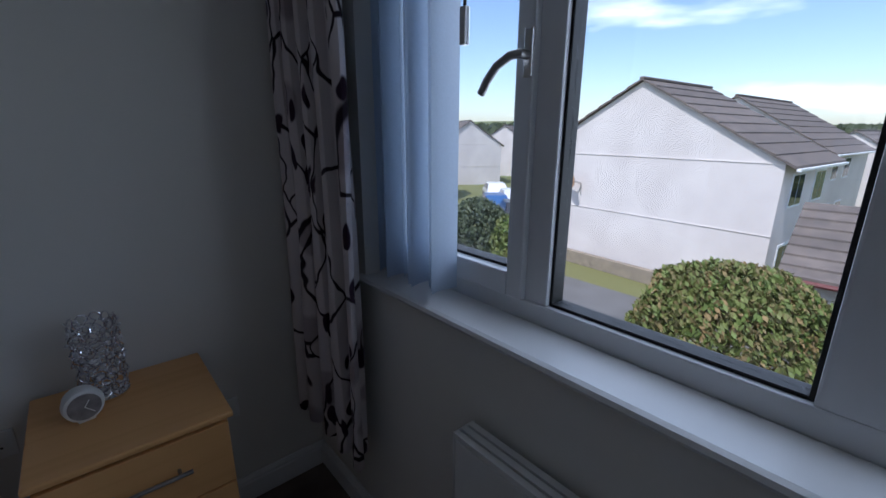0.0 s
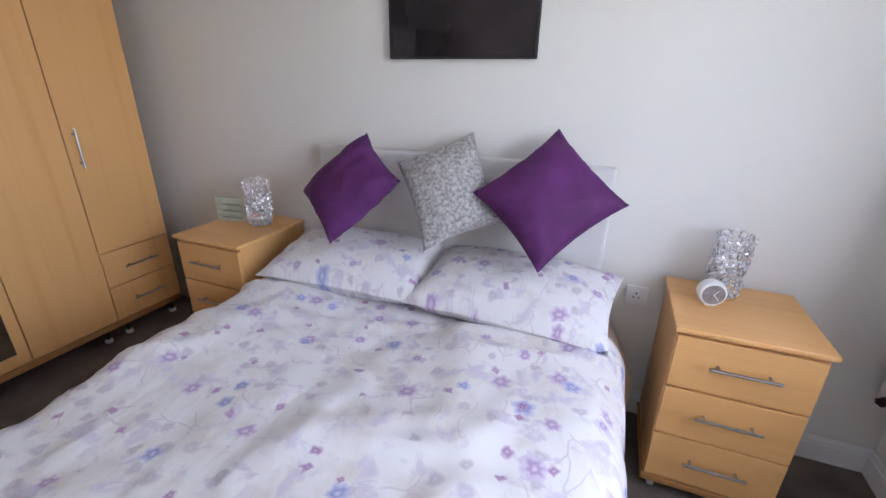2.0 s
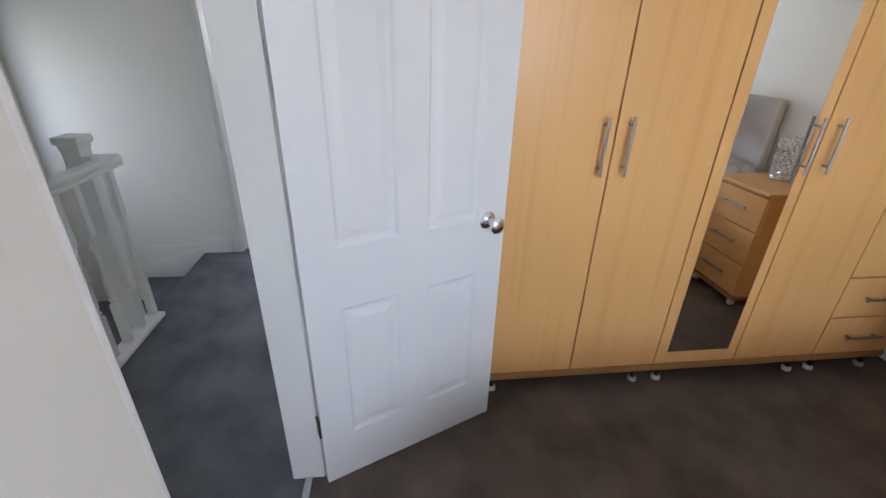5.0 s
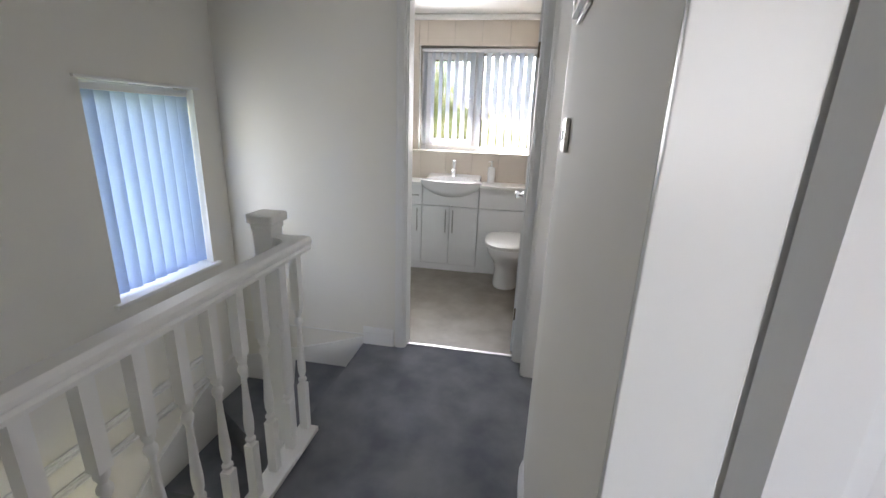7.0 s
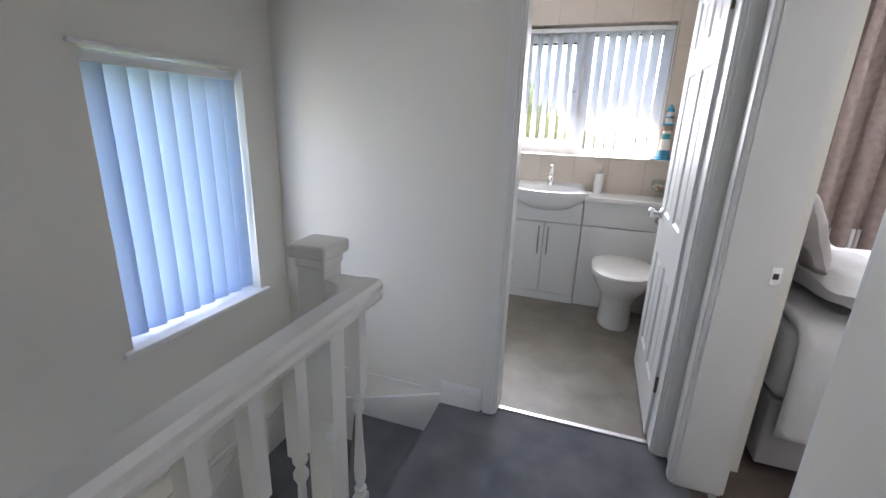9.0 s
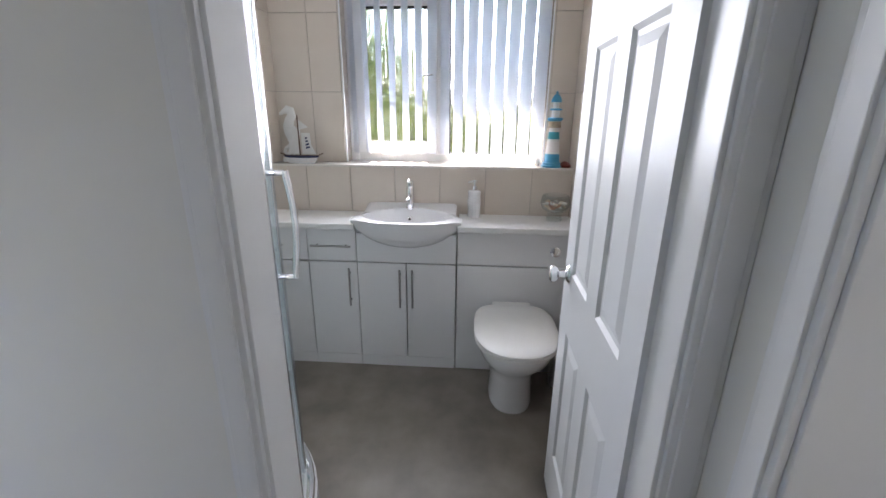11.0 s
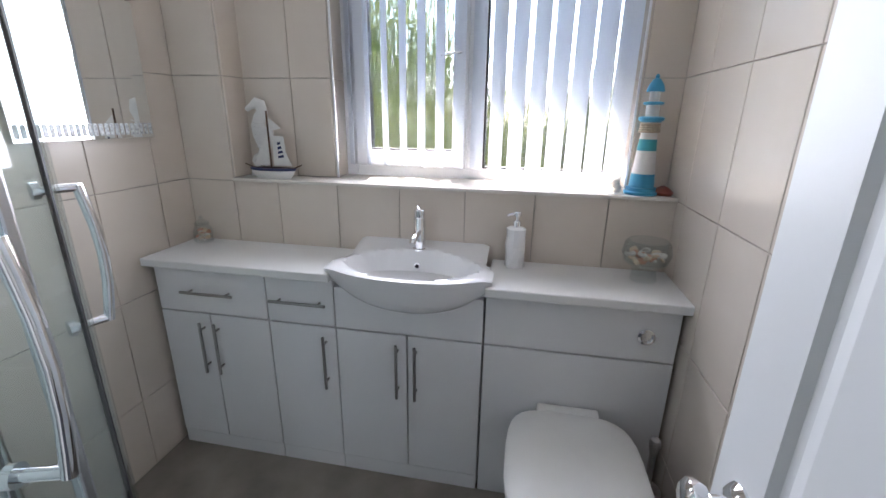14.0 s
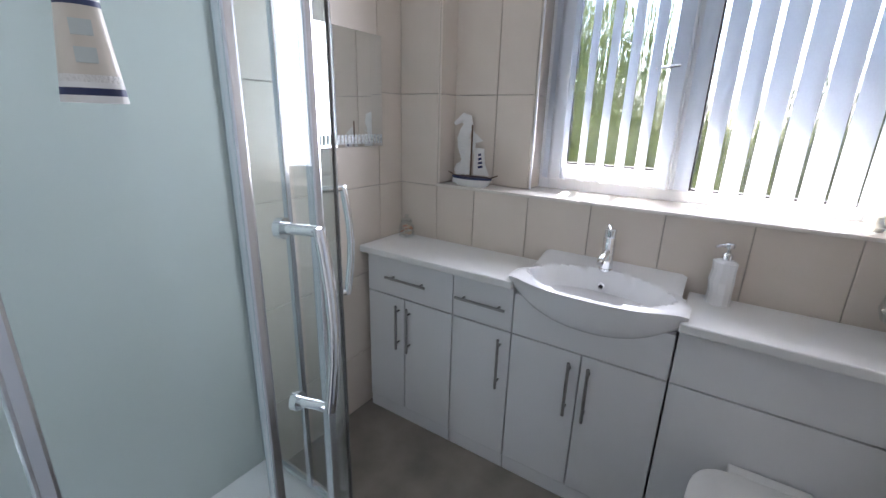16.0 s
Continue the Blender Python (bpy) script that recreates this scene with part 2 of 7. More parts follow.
    hem = nt.nodes.new("ShaderNodeMixRGB")
    nt.links.new(calc('GREATER_THAN', sx.outputs[1], 1.74), hem.inputs[0])
    nt.links.new(cur[0], hem.inputs[1])
    hem.inputs[2].default_value = (*ground, 1)
    nt.links.new(hem.outputs[0], b.inputs["Base Color"])
    weave = node("ShaderNodeTexNoise", Scale=900.0)
    nt.links.new(uv, weave.inputs["Vector"])
    bp = node("ShaderNodeBump", Strength=0.12, Distance=0.001)
    nt.links.new(weave.outputs["Fac"], bp.inputs["Height"])
    mp = node("ShaderNodeMapping", Scale=(1.0, 0.28, 1.0), Rotation=(0, 0, 0.5))
    nt.links.new(shifted(0.12, 4), mp.inputs[0])
    crease = node("ShaderNodeTexNoise", Scale=9.0, Detail=3.0, Roughness=0.45)
    nt.links.new(mp.outputs[0], crease.inputs["Vector"])
    bp2 = node("ShaderNodeBump", Strength=0.5, Distance=0.03)
    nt.links.new(crease.outputs["Fac"], bp2.inputs["Height"])
    nt.links.new(bp2.outputs[0], bp.inputs["Normal"])
    nt.links.new(bp.outputs[0], b.inputs["Normal"])
    return m


def branch_mat(name):
    """Curtain cloth: pale ground, dark winding branches, plum leaves and soft grey blooms."""
    m = bpy.data.materials.new(name)
    m.use_nodes = True
    nt = m.node_tree
    b = nt.nodes["Principled BSDF"]
    b.inputs["Roughness"].default_value = 0.8
    b.inputs["Specular IOR Level"].default_value = 0.2
    uv = nt.nodes.new("ShaderNodeUVMap")
    warp = nt.nodes.new("ShaderNodeTexNoise")
    warp.inputs["Scale"].default_value = 5
    nt.links.new(uv.outputs[0], warp.inputs["Vector"])
    vm = nt.nodes.new("ShaderNodeVectorMath")
    vm.operation = 'MULTIPLY_ADD'
    vm.inputs[1].default_value = (0.16, 0.16, 0)
    nt.links.new(warp.outputs["Color"], vm.inputs[0])
    nt.links.new(uv.outputs[0], vm.inputs[2])

    def scaled(sx, sy, dx=0.0):
        mp = nt.nodes.new("ShaderNodeMapping")
        mp.inputs["Scale"].default_value = (sx, sy, 1)
        mp.inputs["Location"].default_value = (dx, dx * 0.7, 0)
        nt.links.new(vm.outputs[0], mp.inputs[0])
        return mp.outputs[0]

    def ramp(sock, lo, hi, flip=False):
        r = nt.nodes.new("ShaderNodeValToRGB")
        r.color_ramp.elements[0].position, r.color_ramp.elements[1].position = lo, hi
        if flip:
            r.color_ramp.elements[0].color, r.color_ramp.elements[1].color = (1, 1, 1, 1), (0, 0, 0, 1)
        nt.links.new(sock, r.inputs[0])
        return r.outputs[0]

    cur = None

    def lay(mask, col):
        nonlocal cur
        mx = nt.nodes.new("ShaderNodeMixRGB")
        nt.links.new(mask, mx.inputs[0])
        if cur is None:
            mx.inputs[1].default_value = (0.66, 0.60, 0.60, 1)
        else:
            nt.links.new(cur, mx.inputs[1])
        mx.inputs[2].default_value = (*col, 1)
        cur = mx.outputs[0]

    v = nt.nodes.new("ShaderNodeTexVoronoi")
    v.inputs["Scale"].default_value = 1
    nt.links.new(scaled(6, 5, 2.2), v.inputs["Vector"])
    lay(ramp(v.outputs["Distance"], 0.30, 0.40, True), (0.42, 0.36, 0.38))
    v3 = nt.nodes.new("ShaderNodeTexVoronoi")
    v3.feature = 'DISTANCE_TO_EDGE'
    v3.inputs["Scale"].default_value = 1
    nt.links.new(scaled(7.0, 3.4, 0.4), v3.inputs["Vector"])
    lay(ramp(v3.outputs["Distance"], 0.015, 0.026, True), (0.022, 0.014, 0.022))
    v4 = nt.nodes.new("ShaderNodeTexVoronoi")
    v4.inputs["Scale"].default_value = 1
    v4.inputs["Randomness"].default_value = 1.0
    nt.links.new(scaled(17, 6.2, 5.1), v4.inputs["Vector"])
    sep = nt.nodes.new("ShaderNodeSeparateColor")
    nt.links.new(v4.outputs["Color"], sep.inputs[0])
    g = nt.nodes.new("ShaderNodeMath")
    g.operation = 'LESS_THAN'
    g.inputs[1].default_value = 0.8
    nt.links.new(sep.outputs[0], g.inputs[0])
    f = nt.nodes.new("ShaderNodeMath")
    f.operation = 'MULTIPLY'
    nt.links.new(ramp(v4.outputs["Distance"], 0.25, 0.30, True), f.inputs[0])
    nt.links.new(g.outputs[0], f.inputs[1])
    lay(f.outputs[0], (0.030, 0.014, 0.030))
    nt.links.new(cur, b.inputs["Base Color"])
    return m


M_WALL = mat("wall_paint_warm_white", (0.78, 0.76, 0.71), 0.85, vary=0.03, vary_scale=1.5, bump=0.05, bump_scale=220)
M_WALL_L = mat("wall_paint_landing", (0.80, 0.785, 0.735), 0.8, vary=0.03, vary_scale=1.5, bump=0.05, bump_scale=220)
M_CEIL = mat("ceiling_white", (0.85, 0.85, 0.84), 0.9, bump=0.3, bump_scale=90)
M_GLOSS = mat("white_gloss_paint", (0.77, 0.78, 0.79), 0.42, vary=0.03, vary_scale=3, bump=0.05, bump_scale=25, spec=0.3)
M_TRIM = mat("white_satin_trim", (0.80, 0.80, 0.79), 0.35, vary=0.04, vary_scale=4, bump=0.05, bump_scale=40)
M_UPVC = mat("white_upvc", (0.80, 0.81, 0.83), 0.28, vary=0.02, vary_scale=8)
M_CARPET = mat("carpet_taupe", (0.205, 0.168, 0.145), 0.98, color2=(0.120, 0.098, 0.086), vary_scale=4.5, bump=1.0, bump_scale=420, spec=0.05)
M_CARPET_L = mat("carpet_slate", (0.215, 0.223, 0.242), 0.98, color2=(0.125, 0.135, 0.160), vary_scale=4.5, bump=1.0, bump_scale=420, spec=0.05)
M_VINYL = mat("vinyl_stone_grey", (0.27, 0.24, 0.205), 0.42, color2=(0.17, 0.15, 0.128), vary_scale=5, bump=0.08, bump_scale=60)
M_BEECH = wood_mat("beech_laminate", (0.77, 0.425, 0.16), (0.715, 0.378, 0.132), 0.34)
M_BEECH_H = wood_mat("beech_laminate_flat", (0.77, 0.425, 0.16), (0.715, 0.378, 0.132), 0.34, axis=0)
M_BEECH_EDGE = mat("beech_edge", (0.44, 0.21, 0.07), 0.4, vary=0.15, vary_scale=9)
M_DARK = mat("shadow_gap_black", (0.012, 0.012, 0.013), 0.6)
M_STEEL = mat("brushed_steel", (0.66, 0.65, 0.64), 0.28, 1.0, vary=0.1, vary_scale=60)
M_CHROME = mat("chrome", (0.85, 0.86, 0.88), 0.06, 1.0)
M_BRASSY = mat("hinge_bronze", (0.20, 0.17, 0.12), 0.4, 1.0, vary=0.3, vary_scale=60)
M_SATIN = mat("satin_aluminium", (0.68, 0.71, 0.75), 0.24, 1.0)
M_MIRROR = mat("mirror_silver", (0.9, 0.92, 0.92), 0.01, 1.0)
M_PLASTIC = mat("white_plastic", (0.82, 0.82, 0.80), 0.3, vary=0.02, vary_scale=20)
M_GLASS = glass_mat("window_glass")
M_SHGLASS = glass_mat("shower_glass", (0.95, 0.982, 0.978))
M_RAIN = rippled_glass_mat("rippled_glass")
M_BLIND = blind_mat("vertical_blind_cloth", (0.46, 0.60, 0.84), 0.24)
M_BLIND_B = blind_mat("bedroom_blind_cloth", (0.64, 0.71, 0.80), 0.55)
M_BLIND_W = blind_mat("vertical_blind_white", (0.74, 0.78, 0.84), 0.28)
M_CURTAIN = branch_mat("branch_print_cloth")
M_DUVET = floral_mat("floral_cotton", (0.77, 0.755, 0.75))
M_SHEET = mat("plain_cotton_cream", (0.72, 0.69, 0.63), 0.9, vary=0.05, vary_scale=6, bump=0.3, bump_scale=40, spec=0.1)
M_PURPLE = mat("purple_velvet", (0.125, 0.026, 0.135), 0.7, vary=0.4, vary_scale=7, bump=0.4, bump_scale=240, spec=0.3)
M_SILVERY = mat("woven_silver_grey", (0.52, 0.50, 0.48), 0.55, color2=(0.20, 0.185, 0.18), vary_scale=75, bump=0.8, bump_scale=90)
M_HEADB = mat("grey_headboard_fabric", (0.73, 0.71, 0.68), 0.9, vary=0.1, vary_scale=8, bump=0.5, bump_scale=260)
M_DIVAN = mat("divan_dark_grey", (0.07, 0.065, 0.065), 0.9, vary=0.2, vary_scale=9, bump=0.4, bump_scale=300)
M_CANVAS = mat("dark_glazed_print", (0.010, 0.008, 0.009), 0.04, color2=(0.035, 0.024, 0.026), vary_scale=2.2)
M_CRYSTAL = mat("silver_wire", (0.80, 0.80, 0.83), 0.18, 1.0)
M_TILE = mat("cream_wall_tile", (0.69, 0.615, 0.54), 0.24, color2=(0.64, 0.565, 0.49), vary_scale=3, per_object=0.03)
M_GROUT = mat("grout_beige", (0.50, 0.455, 0.40), 0.85, vary=0.15, vary_scale=20)
M_VANITY = mat("white_foil_units", (0.74, 0.74, 0.75), 0.3, vary=0.02, vary_scale=4)
M_TOP = mat("white_worktop", (0.78, 0.78, 0.77), 0.32, vary=0.02, vary_scale=15)
M_CERAMIC = mat("white_ceramic", (0.84, 0.84, 0.85), 0.06, vary=0.01, vary_scale=5)
M_PANEL = mat("shower_wall_panel", (0.55, 0.60, 0.585), 0.22, vary=0.05, vary_scale=3, bump=0.06, bump_scale=90)
M_HANDLE = mat("satin_steel_handle", (0.42, 0.41, 0.40), 0.32, 1.0, vary=0.15, vary_scale=60)


# ---- mesh helpers ----
def box(bm, x0, x1, y0, y1, z0, z1):
    vs = [bm.verts.new((x, y, z)) for x in (x0, x1) for y in (y0, y1) for z in (z0, z1)]
    for f in ((0, 1, 3, 2), (4, 6, 7, 5), (0, 4, 5, 1), (2, 3, 7, 6), (0, 2, 6, 4), (1, 5, 7, 3)):
        bm.faces.new([vs[i] for i in f])
    return vs


def bevelled(x0, x1, y0, y1, z0, z1, r=0.003, seg=2):
    bm = bmesh.new()
    box(bm, x0, x1, y0, y1, z0, z1)
    bmesh.ops.bevel(bm, geom=list(bm.edges), offset=r, segments=seg, affect='EDGES', profile=0.6)
    return bm


def lathe(bm, profile, n=20, c=(0, 0, 0), axis='z'):
    """Turned solid from (radius, height) pairs."""
    rings = []
    for r, h in profile:
        ring = []
        for i in range(n):
            a = 2 * math.pi * i / n
            p = (r * math.cos(a), r * math.sin(a), h)
            if axis == 'x':
                p = (h, p[0], p[1])
            elif axis == 'y':
                p = (p[0], h, p[1])
            ring.append(bm.verts.new((p[0] + c[0], p[1] + c[1], p[2] + c[2])))
        rings.append(ring)
    for a, b in zip(rings, rings[1:]):
        for i in range(n):
            bm.faces.new((a[i], a[(i + 1) % n], b[(i + 1) % n], b[i]))
    bm.faces.new(rings[0])
    bm.faces.new(rings[-1])
    bmesh.ops.recalc_face_normals(bm, faces=bm.faces[:])
    return bm


def tube(bm, pts, r, n=8):
    """Round bar along a line of points."""
    pts = [Vector(p) for p in pts]
    rings = []
    for i, p in enumerate(pts):
        d = (pts[min(i + 1, len(pts) - 1)] - pts[max(i - 1, 0)]).normalized()
        up = Vector((0, 0, 1)) if abs(d.z) < 0.9 else Vector((1, 0, 0))
        a = d.cross(up).normalized()
        b = d.cross(a)
        rings.append([bm.verts.new(p + r * (math.cos(k * 2 * math.pi / n) * a + math.sin(k * 2 * math.pi / n) * b)) for k in range(n)])
    for a, b in zip(rings, rings[1:]):
        for i in range(n):
            bm.faces.new((a[i], a[(i + 1) % n], b[(i + 1) % n], b[i]))
    bm.faces.new(rings[0])
    bm.faces.new(rings[-1])
    bmesh.ops.recalc_face_normals(bm, faces=bm.faces[:])
    return bm


def prism(bm, poly, z0, z1):
    """Upright solid over a plan polygon."""
    lo = [bm.verts.new((x, y, z0)) for x, y in poly]
    hi = [bm.verts.new((x, y, z1)) for x, y in poly]
    n = len(poly)
    bm.faces.new(lo)
    bm.faces.new(hi)
    for i in range(n):
        bm.faces.new((lo[i], lo[(i + 1) % n], hi[(i + 1) % n], hi[i]))
    bmesh.ops.recalc_face_normals(bm, faces=bm.faces[:])
    return bm


def mesh_of(name, bm, material, smooth=False):
    me = bpy.data.meshes.new(name)
    bmesh.ops.recalc_face_normals(bm, faces=bm.faces[:])
    bm.to_mesh(me)
    bm.free()
    me.materials.append(material)
    if smooth:
        for p in me.polygons:
            p.use_smooth = True
        me.set_sharp_from_angle(angle=radians(40))
    return me


def part(name, bm, material, parent, label="", smooth=False):
    ob = new(name, mesh_of(name, bm, material, smooth))
    ob.parent = parent
    if label:
        ob["label"] = label
    return ob


def thing(name, loc, label, category, rz=0.0, group=""):
    ob = new(name)
    ob.matrix_basis = pose(*loc, 0, 0, rz)
    ob.empty_display_size = 0.1
    return tagged(ob, label, category, group)


def solid(name, bm, material, label, category, loc=(0, 0, 0), rz=0.0, smooth=False, group=""):
    ob = new(name, mesh_of(name, bm, material, smooth))
    ob.matrix_basis = pose(*loc, 0, 0, rz)
    return tagged(ob, label, category, group)


def structure(name, bm, material, label, category):
    return tagged(new(name, mesh_of(name, bm, material)), label, category, "", "structure")


def wall_bm(bm, along, a0, a1, b0, b1, z0, z1, holes=()):
    """Wall along 'x' or 'y' from a0 to a1, thick b0 to b1, with holes (s0, s1, low, high) through it."""
    cuts = sorted({a0, a1, *[h[0] for h in holes], *[h[1] for h in holes]})
    for s0, s1 in zip(cuts, cuts[1:]):
        hs = sorted([h for h in holes if h[0] <= s0 + 1e-6 and h[1] >= s1 - 1e-6], key=lambda h: h[2])
        z = z0
        spans = []
        for h in hs:
            if h[2] > z + 1e-6:
                spans.append((z, h[2]))
            z = h[3]
        if z < z1 - 1e-6:
            spans.append((z, z1))
        for u, v in spans:
            if along == 'x':
                box(bm, s0, s1, b0, b1, u, v)
            else:
                box(bm, b0, b1, s0, s1, u, v)
    return bm


def wall(name, along, a0, a1, b0, b1, z0, z1, holes=(), material=None, label="", category="wall"):
    return structure(name, wall_bm(bmesh.new(), along, a0, a1, b0, b1, z0, z1, holes), material or M_WALL, label, category)


CEIL = 2.32
GROUND = -2.55

# ---- structure: bedroom ----
wall("wall_east", 'y', -0.16, 2.88, 1.78, 2.08, GROUND, CEIL, [(0.50, 2.30, 1.04, 2.12)], M_WALL, "warm white painted bedroom wall with the wide window")
wall("wall_north", 'x', -2.50, 1.78, 2.76, 2.88, 0.0, CEIL, (), M_WALL, "warm white painted wall behind the bed")
wall("wall_west", 'y', -0.05, 2.76, -2.60, -2.50, 0.0, CEIL, (), M_WALL, "warm white painted wall behind the wardrobes")
wall("wall_south", 'x', -2.50, 1.78, -0.16, -0.05, 0.0, CEIL, [(-1.63, -0.905, 0.0, 2.02)], M_WALL, "warm white painted wall with the bedroom doorway")
bm = bmesh.new()
box(bm, -2.60, 1.78, -0.105, 2.76, -0.06, 0.0)
structure("floor_bedroom", bm, M_CARPET, "taupe grey cut pile bedroom carpet", "carpet")
bm = bmesh.new()
box(bm, -2.60, 2.08, -0.16, 2.88, CEIL, CEIL + 0.1)
structure("ceiling_bedroom", bm, M_CEIL, "plain white bedroom ceiling", "ceiling")

# ---- structure: landing and stairwell ----
wall("wall_landing_west", 'y', -2.13, 0.0, -3.65, -3.55, GROUND, CEIL, [(-0.905, -0.215, -0.03, 2.02)], M_WALL_L, "white painted landing wall with the bathroom doorway")
wall("wall_landing_join", 'x', -2.60, -2.50, -0.16, -0.052, 0.0, CEIL, (), M_WALL_L, "white painted landing wall beside the back bedroom doorway")
wall("wall_landing_north", 'x', -3.55, -2.60, -0.16, 0.0, GROUND, CEIL, [(-3.40, -2.69, -0.03, 2.02)], M_WALL_L, "white painted landing wall with the back bedroom doorway")
wall("wall_stair_south", 'x', -3.55, 1.78, -2.33, -2.04, GROUND, CEIL, [(-3.36, -2.74, 0.52, 1.50)], M_WALL_L, "white painted stairwell wall with the narrow window")
wall("wall_landing_east", 'y', -2.04, -0.16, -0.30, -0.20, GROUND, CEIL, (), M_WALL_L, "white painted end wall of the landing")
bm = bmesh.new()
box(bm, -3.6, -0.30, -1.17, -0.105, -0.20, 0.0)
structure("floor_landing", bm, M_CARPET_L, "slate grey carpet on the landing", "carpet")
bm = bmesh.new()
box(bm, -3.65, -0.20, -2.33, -0.16, CEIL, CEIL + 0.1)
structure("ceiling_landing", bm, M_CEIL, "plain white landing ceiling", "ceiling")
bm = bmesh.new()
box(bm, -3.55, -0.30, -2.04, -0.16, GROUND - 0.1, GROUND)
structure("floor_hall", bm, M_CARPET_L, "grey carpeted hall floor below the stairs", "carpet")

# ---- structure: bathroom ----
wall("wall_bath_window", 'y', -1.91, 0.0, -5.72, -5.467, GROUND, CEIL, [(-1.30, -0.14, 1.10, 2.06)], M_GROUT, "cream tiled bathroom wall around the window")
wall("wall_bath_south", 'x', -5.72, -3.65, -2.10, -1.91, GROUND, CEIL, (), M_GROUT, "cream tiled bathroom side wall")
wall("wall_bath_north", 'x', -5.72, -3.65, 0.0, 0.1, GROUND, CEIL, (), M_GROUT, "cream tiled bathroom wall beside the toilet")
bm = bmesh.new()
box(bm, -5.467, -5.337, -1.69, 0.0, 0.0, 1.10)
box(bm, -5.467, -5.337, -1.91, -1.69, 0.0, CEIL)
structure("boxing_bath", bm, M_GROUT, "boxed-out lower wall and corner pillar behind the vanity", "wall")
bm = bmesh.new()
box(bm, -5.467, -3.6, -1.91, 0.0, -0.06, 0.0)
structure("floor_bathroom", bm, M_VINYL, "grey brown stone effect vinyl bathroom floor", "vinyl floor")
bm = bmesh.new()
box(bm, -5.72, -3.55, -2.10, 0.1, CEIL, CEIL + 0.1)
structure("ceiling_bathroom", bm, M_CEIL, "plain white bathroom ceiling", "ceiling")

# ---- structure: back bedroom ----
wall("wall_back_window", 'y', 0.1, 2.88, -5.72, -5.43, GROUND, CEIL, [(0.75, 2.2, 1.05, 2.12)], M_WALL_L, "white painted back bedroom wall with the window")
wall("wall_back_north", 'x', -5.72, -2.60, 2.76, 2.88, GROUND, CEIL, (), M_WALL_L, "white painted back bedroom wall")
wall("wall_back_south", 'x', -3.65, -3.55, 0.0, 0.1, 0.0, CEIL, (), M_WALL_L, "short white wall beside the back bedroom doorway")
bm = bmesh.new()
box(bm, -5.43, -2.60, 0.1, 2.76, -0.06, 0.0)
box(bm, -3.55, -2.60, -0.105, 0.1, -0.06, 0.0)
structure("floor_back_bedroom", bm, M_CARPET, "dark taupe carpet in the back bedroom", "carpet")
bm = bmesh.new()
box(bm, -5.72, -2.60, -0.05, 2.88, CEIL + 0.002, CEIL + 0.1)
structure("ceiling_back_bedroom", bm, M_CEIL, "plain white back bedroom ceiling", "ceiling")

# ---- doors and trims ----
def panel_door(name, loc, rz, label, knob_side=1):
    """Six-panel moulded door, hinge edge at the origin, leaf along +x, faces at y = +-0.018."""
    W, H, T = 0.686, 1.981, 0.036
    d = thing(name, loc, label, "door", rz)
    d["kind"] = "structure"
    cols = [(0.105, 0.295), (0.391, 0.581)]
    rows_ = [(0.20, 0.70), (0.90, 1.55), (1.66, 1.86)]
    bm = bmesh.new()
    xs = sorted({0, W, *[c for p in cols for c in p]})
    zs = sorted({0, H, *[c for p in rows_ for c in p]})
    for x0, x1 in zip(xs, xs[1:]):
        for z0, z1 in zip(zs, zs[1:]):
            if (x0, x1) in cols and (z0, z1) in rows_:
                continue
            box(bm, x0, x1, -T / 2, T / 2, z0, z1)
    bmesh.ops.remove_doubles(bm, verts=bm.verts[:], dist=1e-5)
    part("frame", bm, M_GLOSS, d)
    for x0, x1 in cols:
        for z0, z1 in rows_:
            bm = bmesh.new()
            loops = []
            for sgn in (-1, 1):
                for inset, y in ((0.0, T / 2), (0.010, T / 2 - 0.008), (0.022, T / 2 - 0.0085), (0.046, T / 2 - 0.002)):
                    loops.append([bm.verts.new((x, sgn * y, z)) for x, z in ((x0 + inset, z0 + inset), (x1 - inset, z0 + inset), (x1 - inset, z1 - inset), (x0 + inset, z1 - inset))])
            for base in (0, 4):
                for k in range(3):
                    a, b = loops[base + k], loops[base + k + 1]
                    for i in range(4):
                        bm.faces.new((a[i], a[(i + 1) % 4], b[(i + 1) % 4], b[i]))
                bm.faces.new(loops[base + 3])
            part("panel", bm, M_GLOSS, d)
    for sgn in (-1, 1):
        bm = bmesh.new()
        prof = [(0.030, 0.0), (0.031, 0.004), (0.024, 0.012), (0.012, 0.016), (0.011, 0.034), (0.020, 0.040), (0.027, 0.050), (0.027, 0.060), (0.020, 0.067), (0.008, 0.069)]
        lathe(bm, [(r, sgn * (T / 2 + h)) for r, h in prof], 20, (W - 0.072, 0, 0.893), 'y')
        part("knob", bm, M_CHROME, d, "polished chrome door knob on a round rose", True)
    for z in (0.22, 1.70):
        bm = bevelled(-0.008, 0.004, -0.016, 0.016, z, z + 0.075, 0.002)
        part("hinge", bm, M_BRASSY, d)
    return d


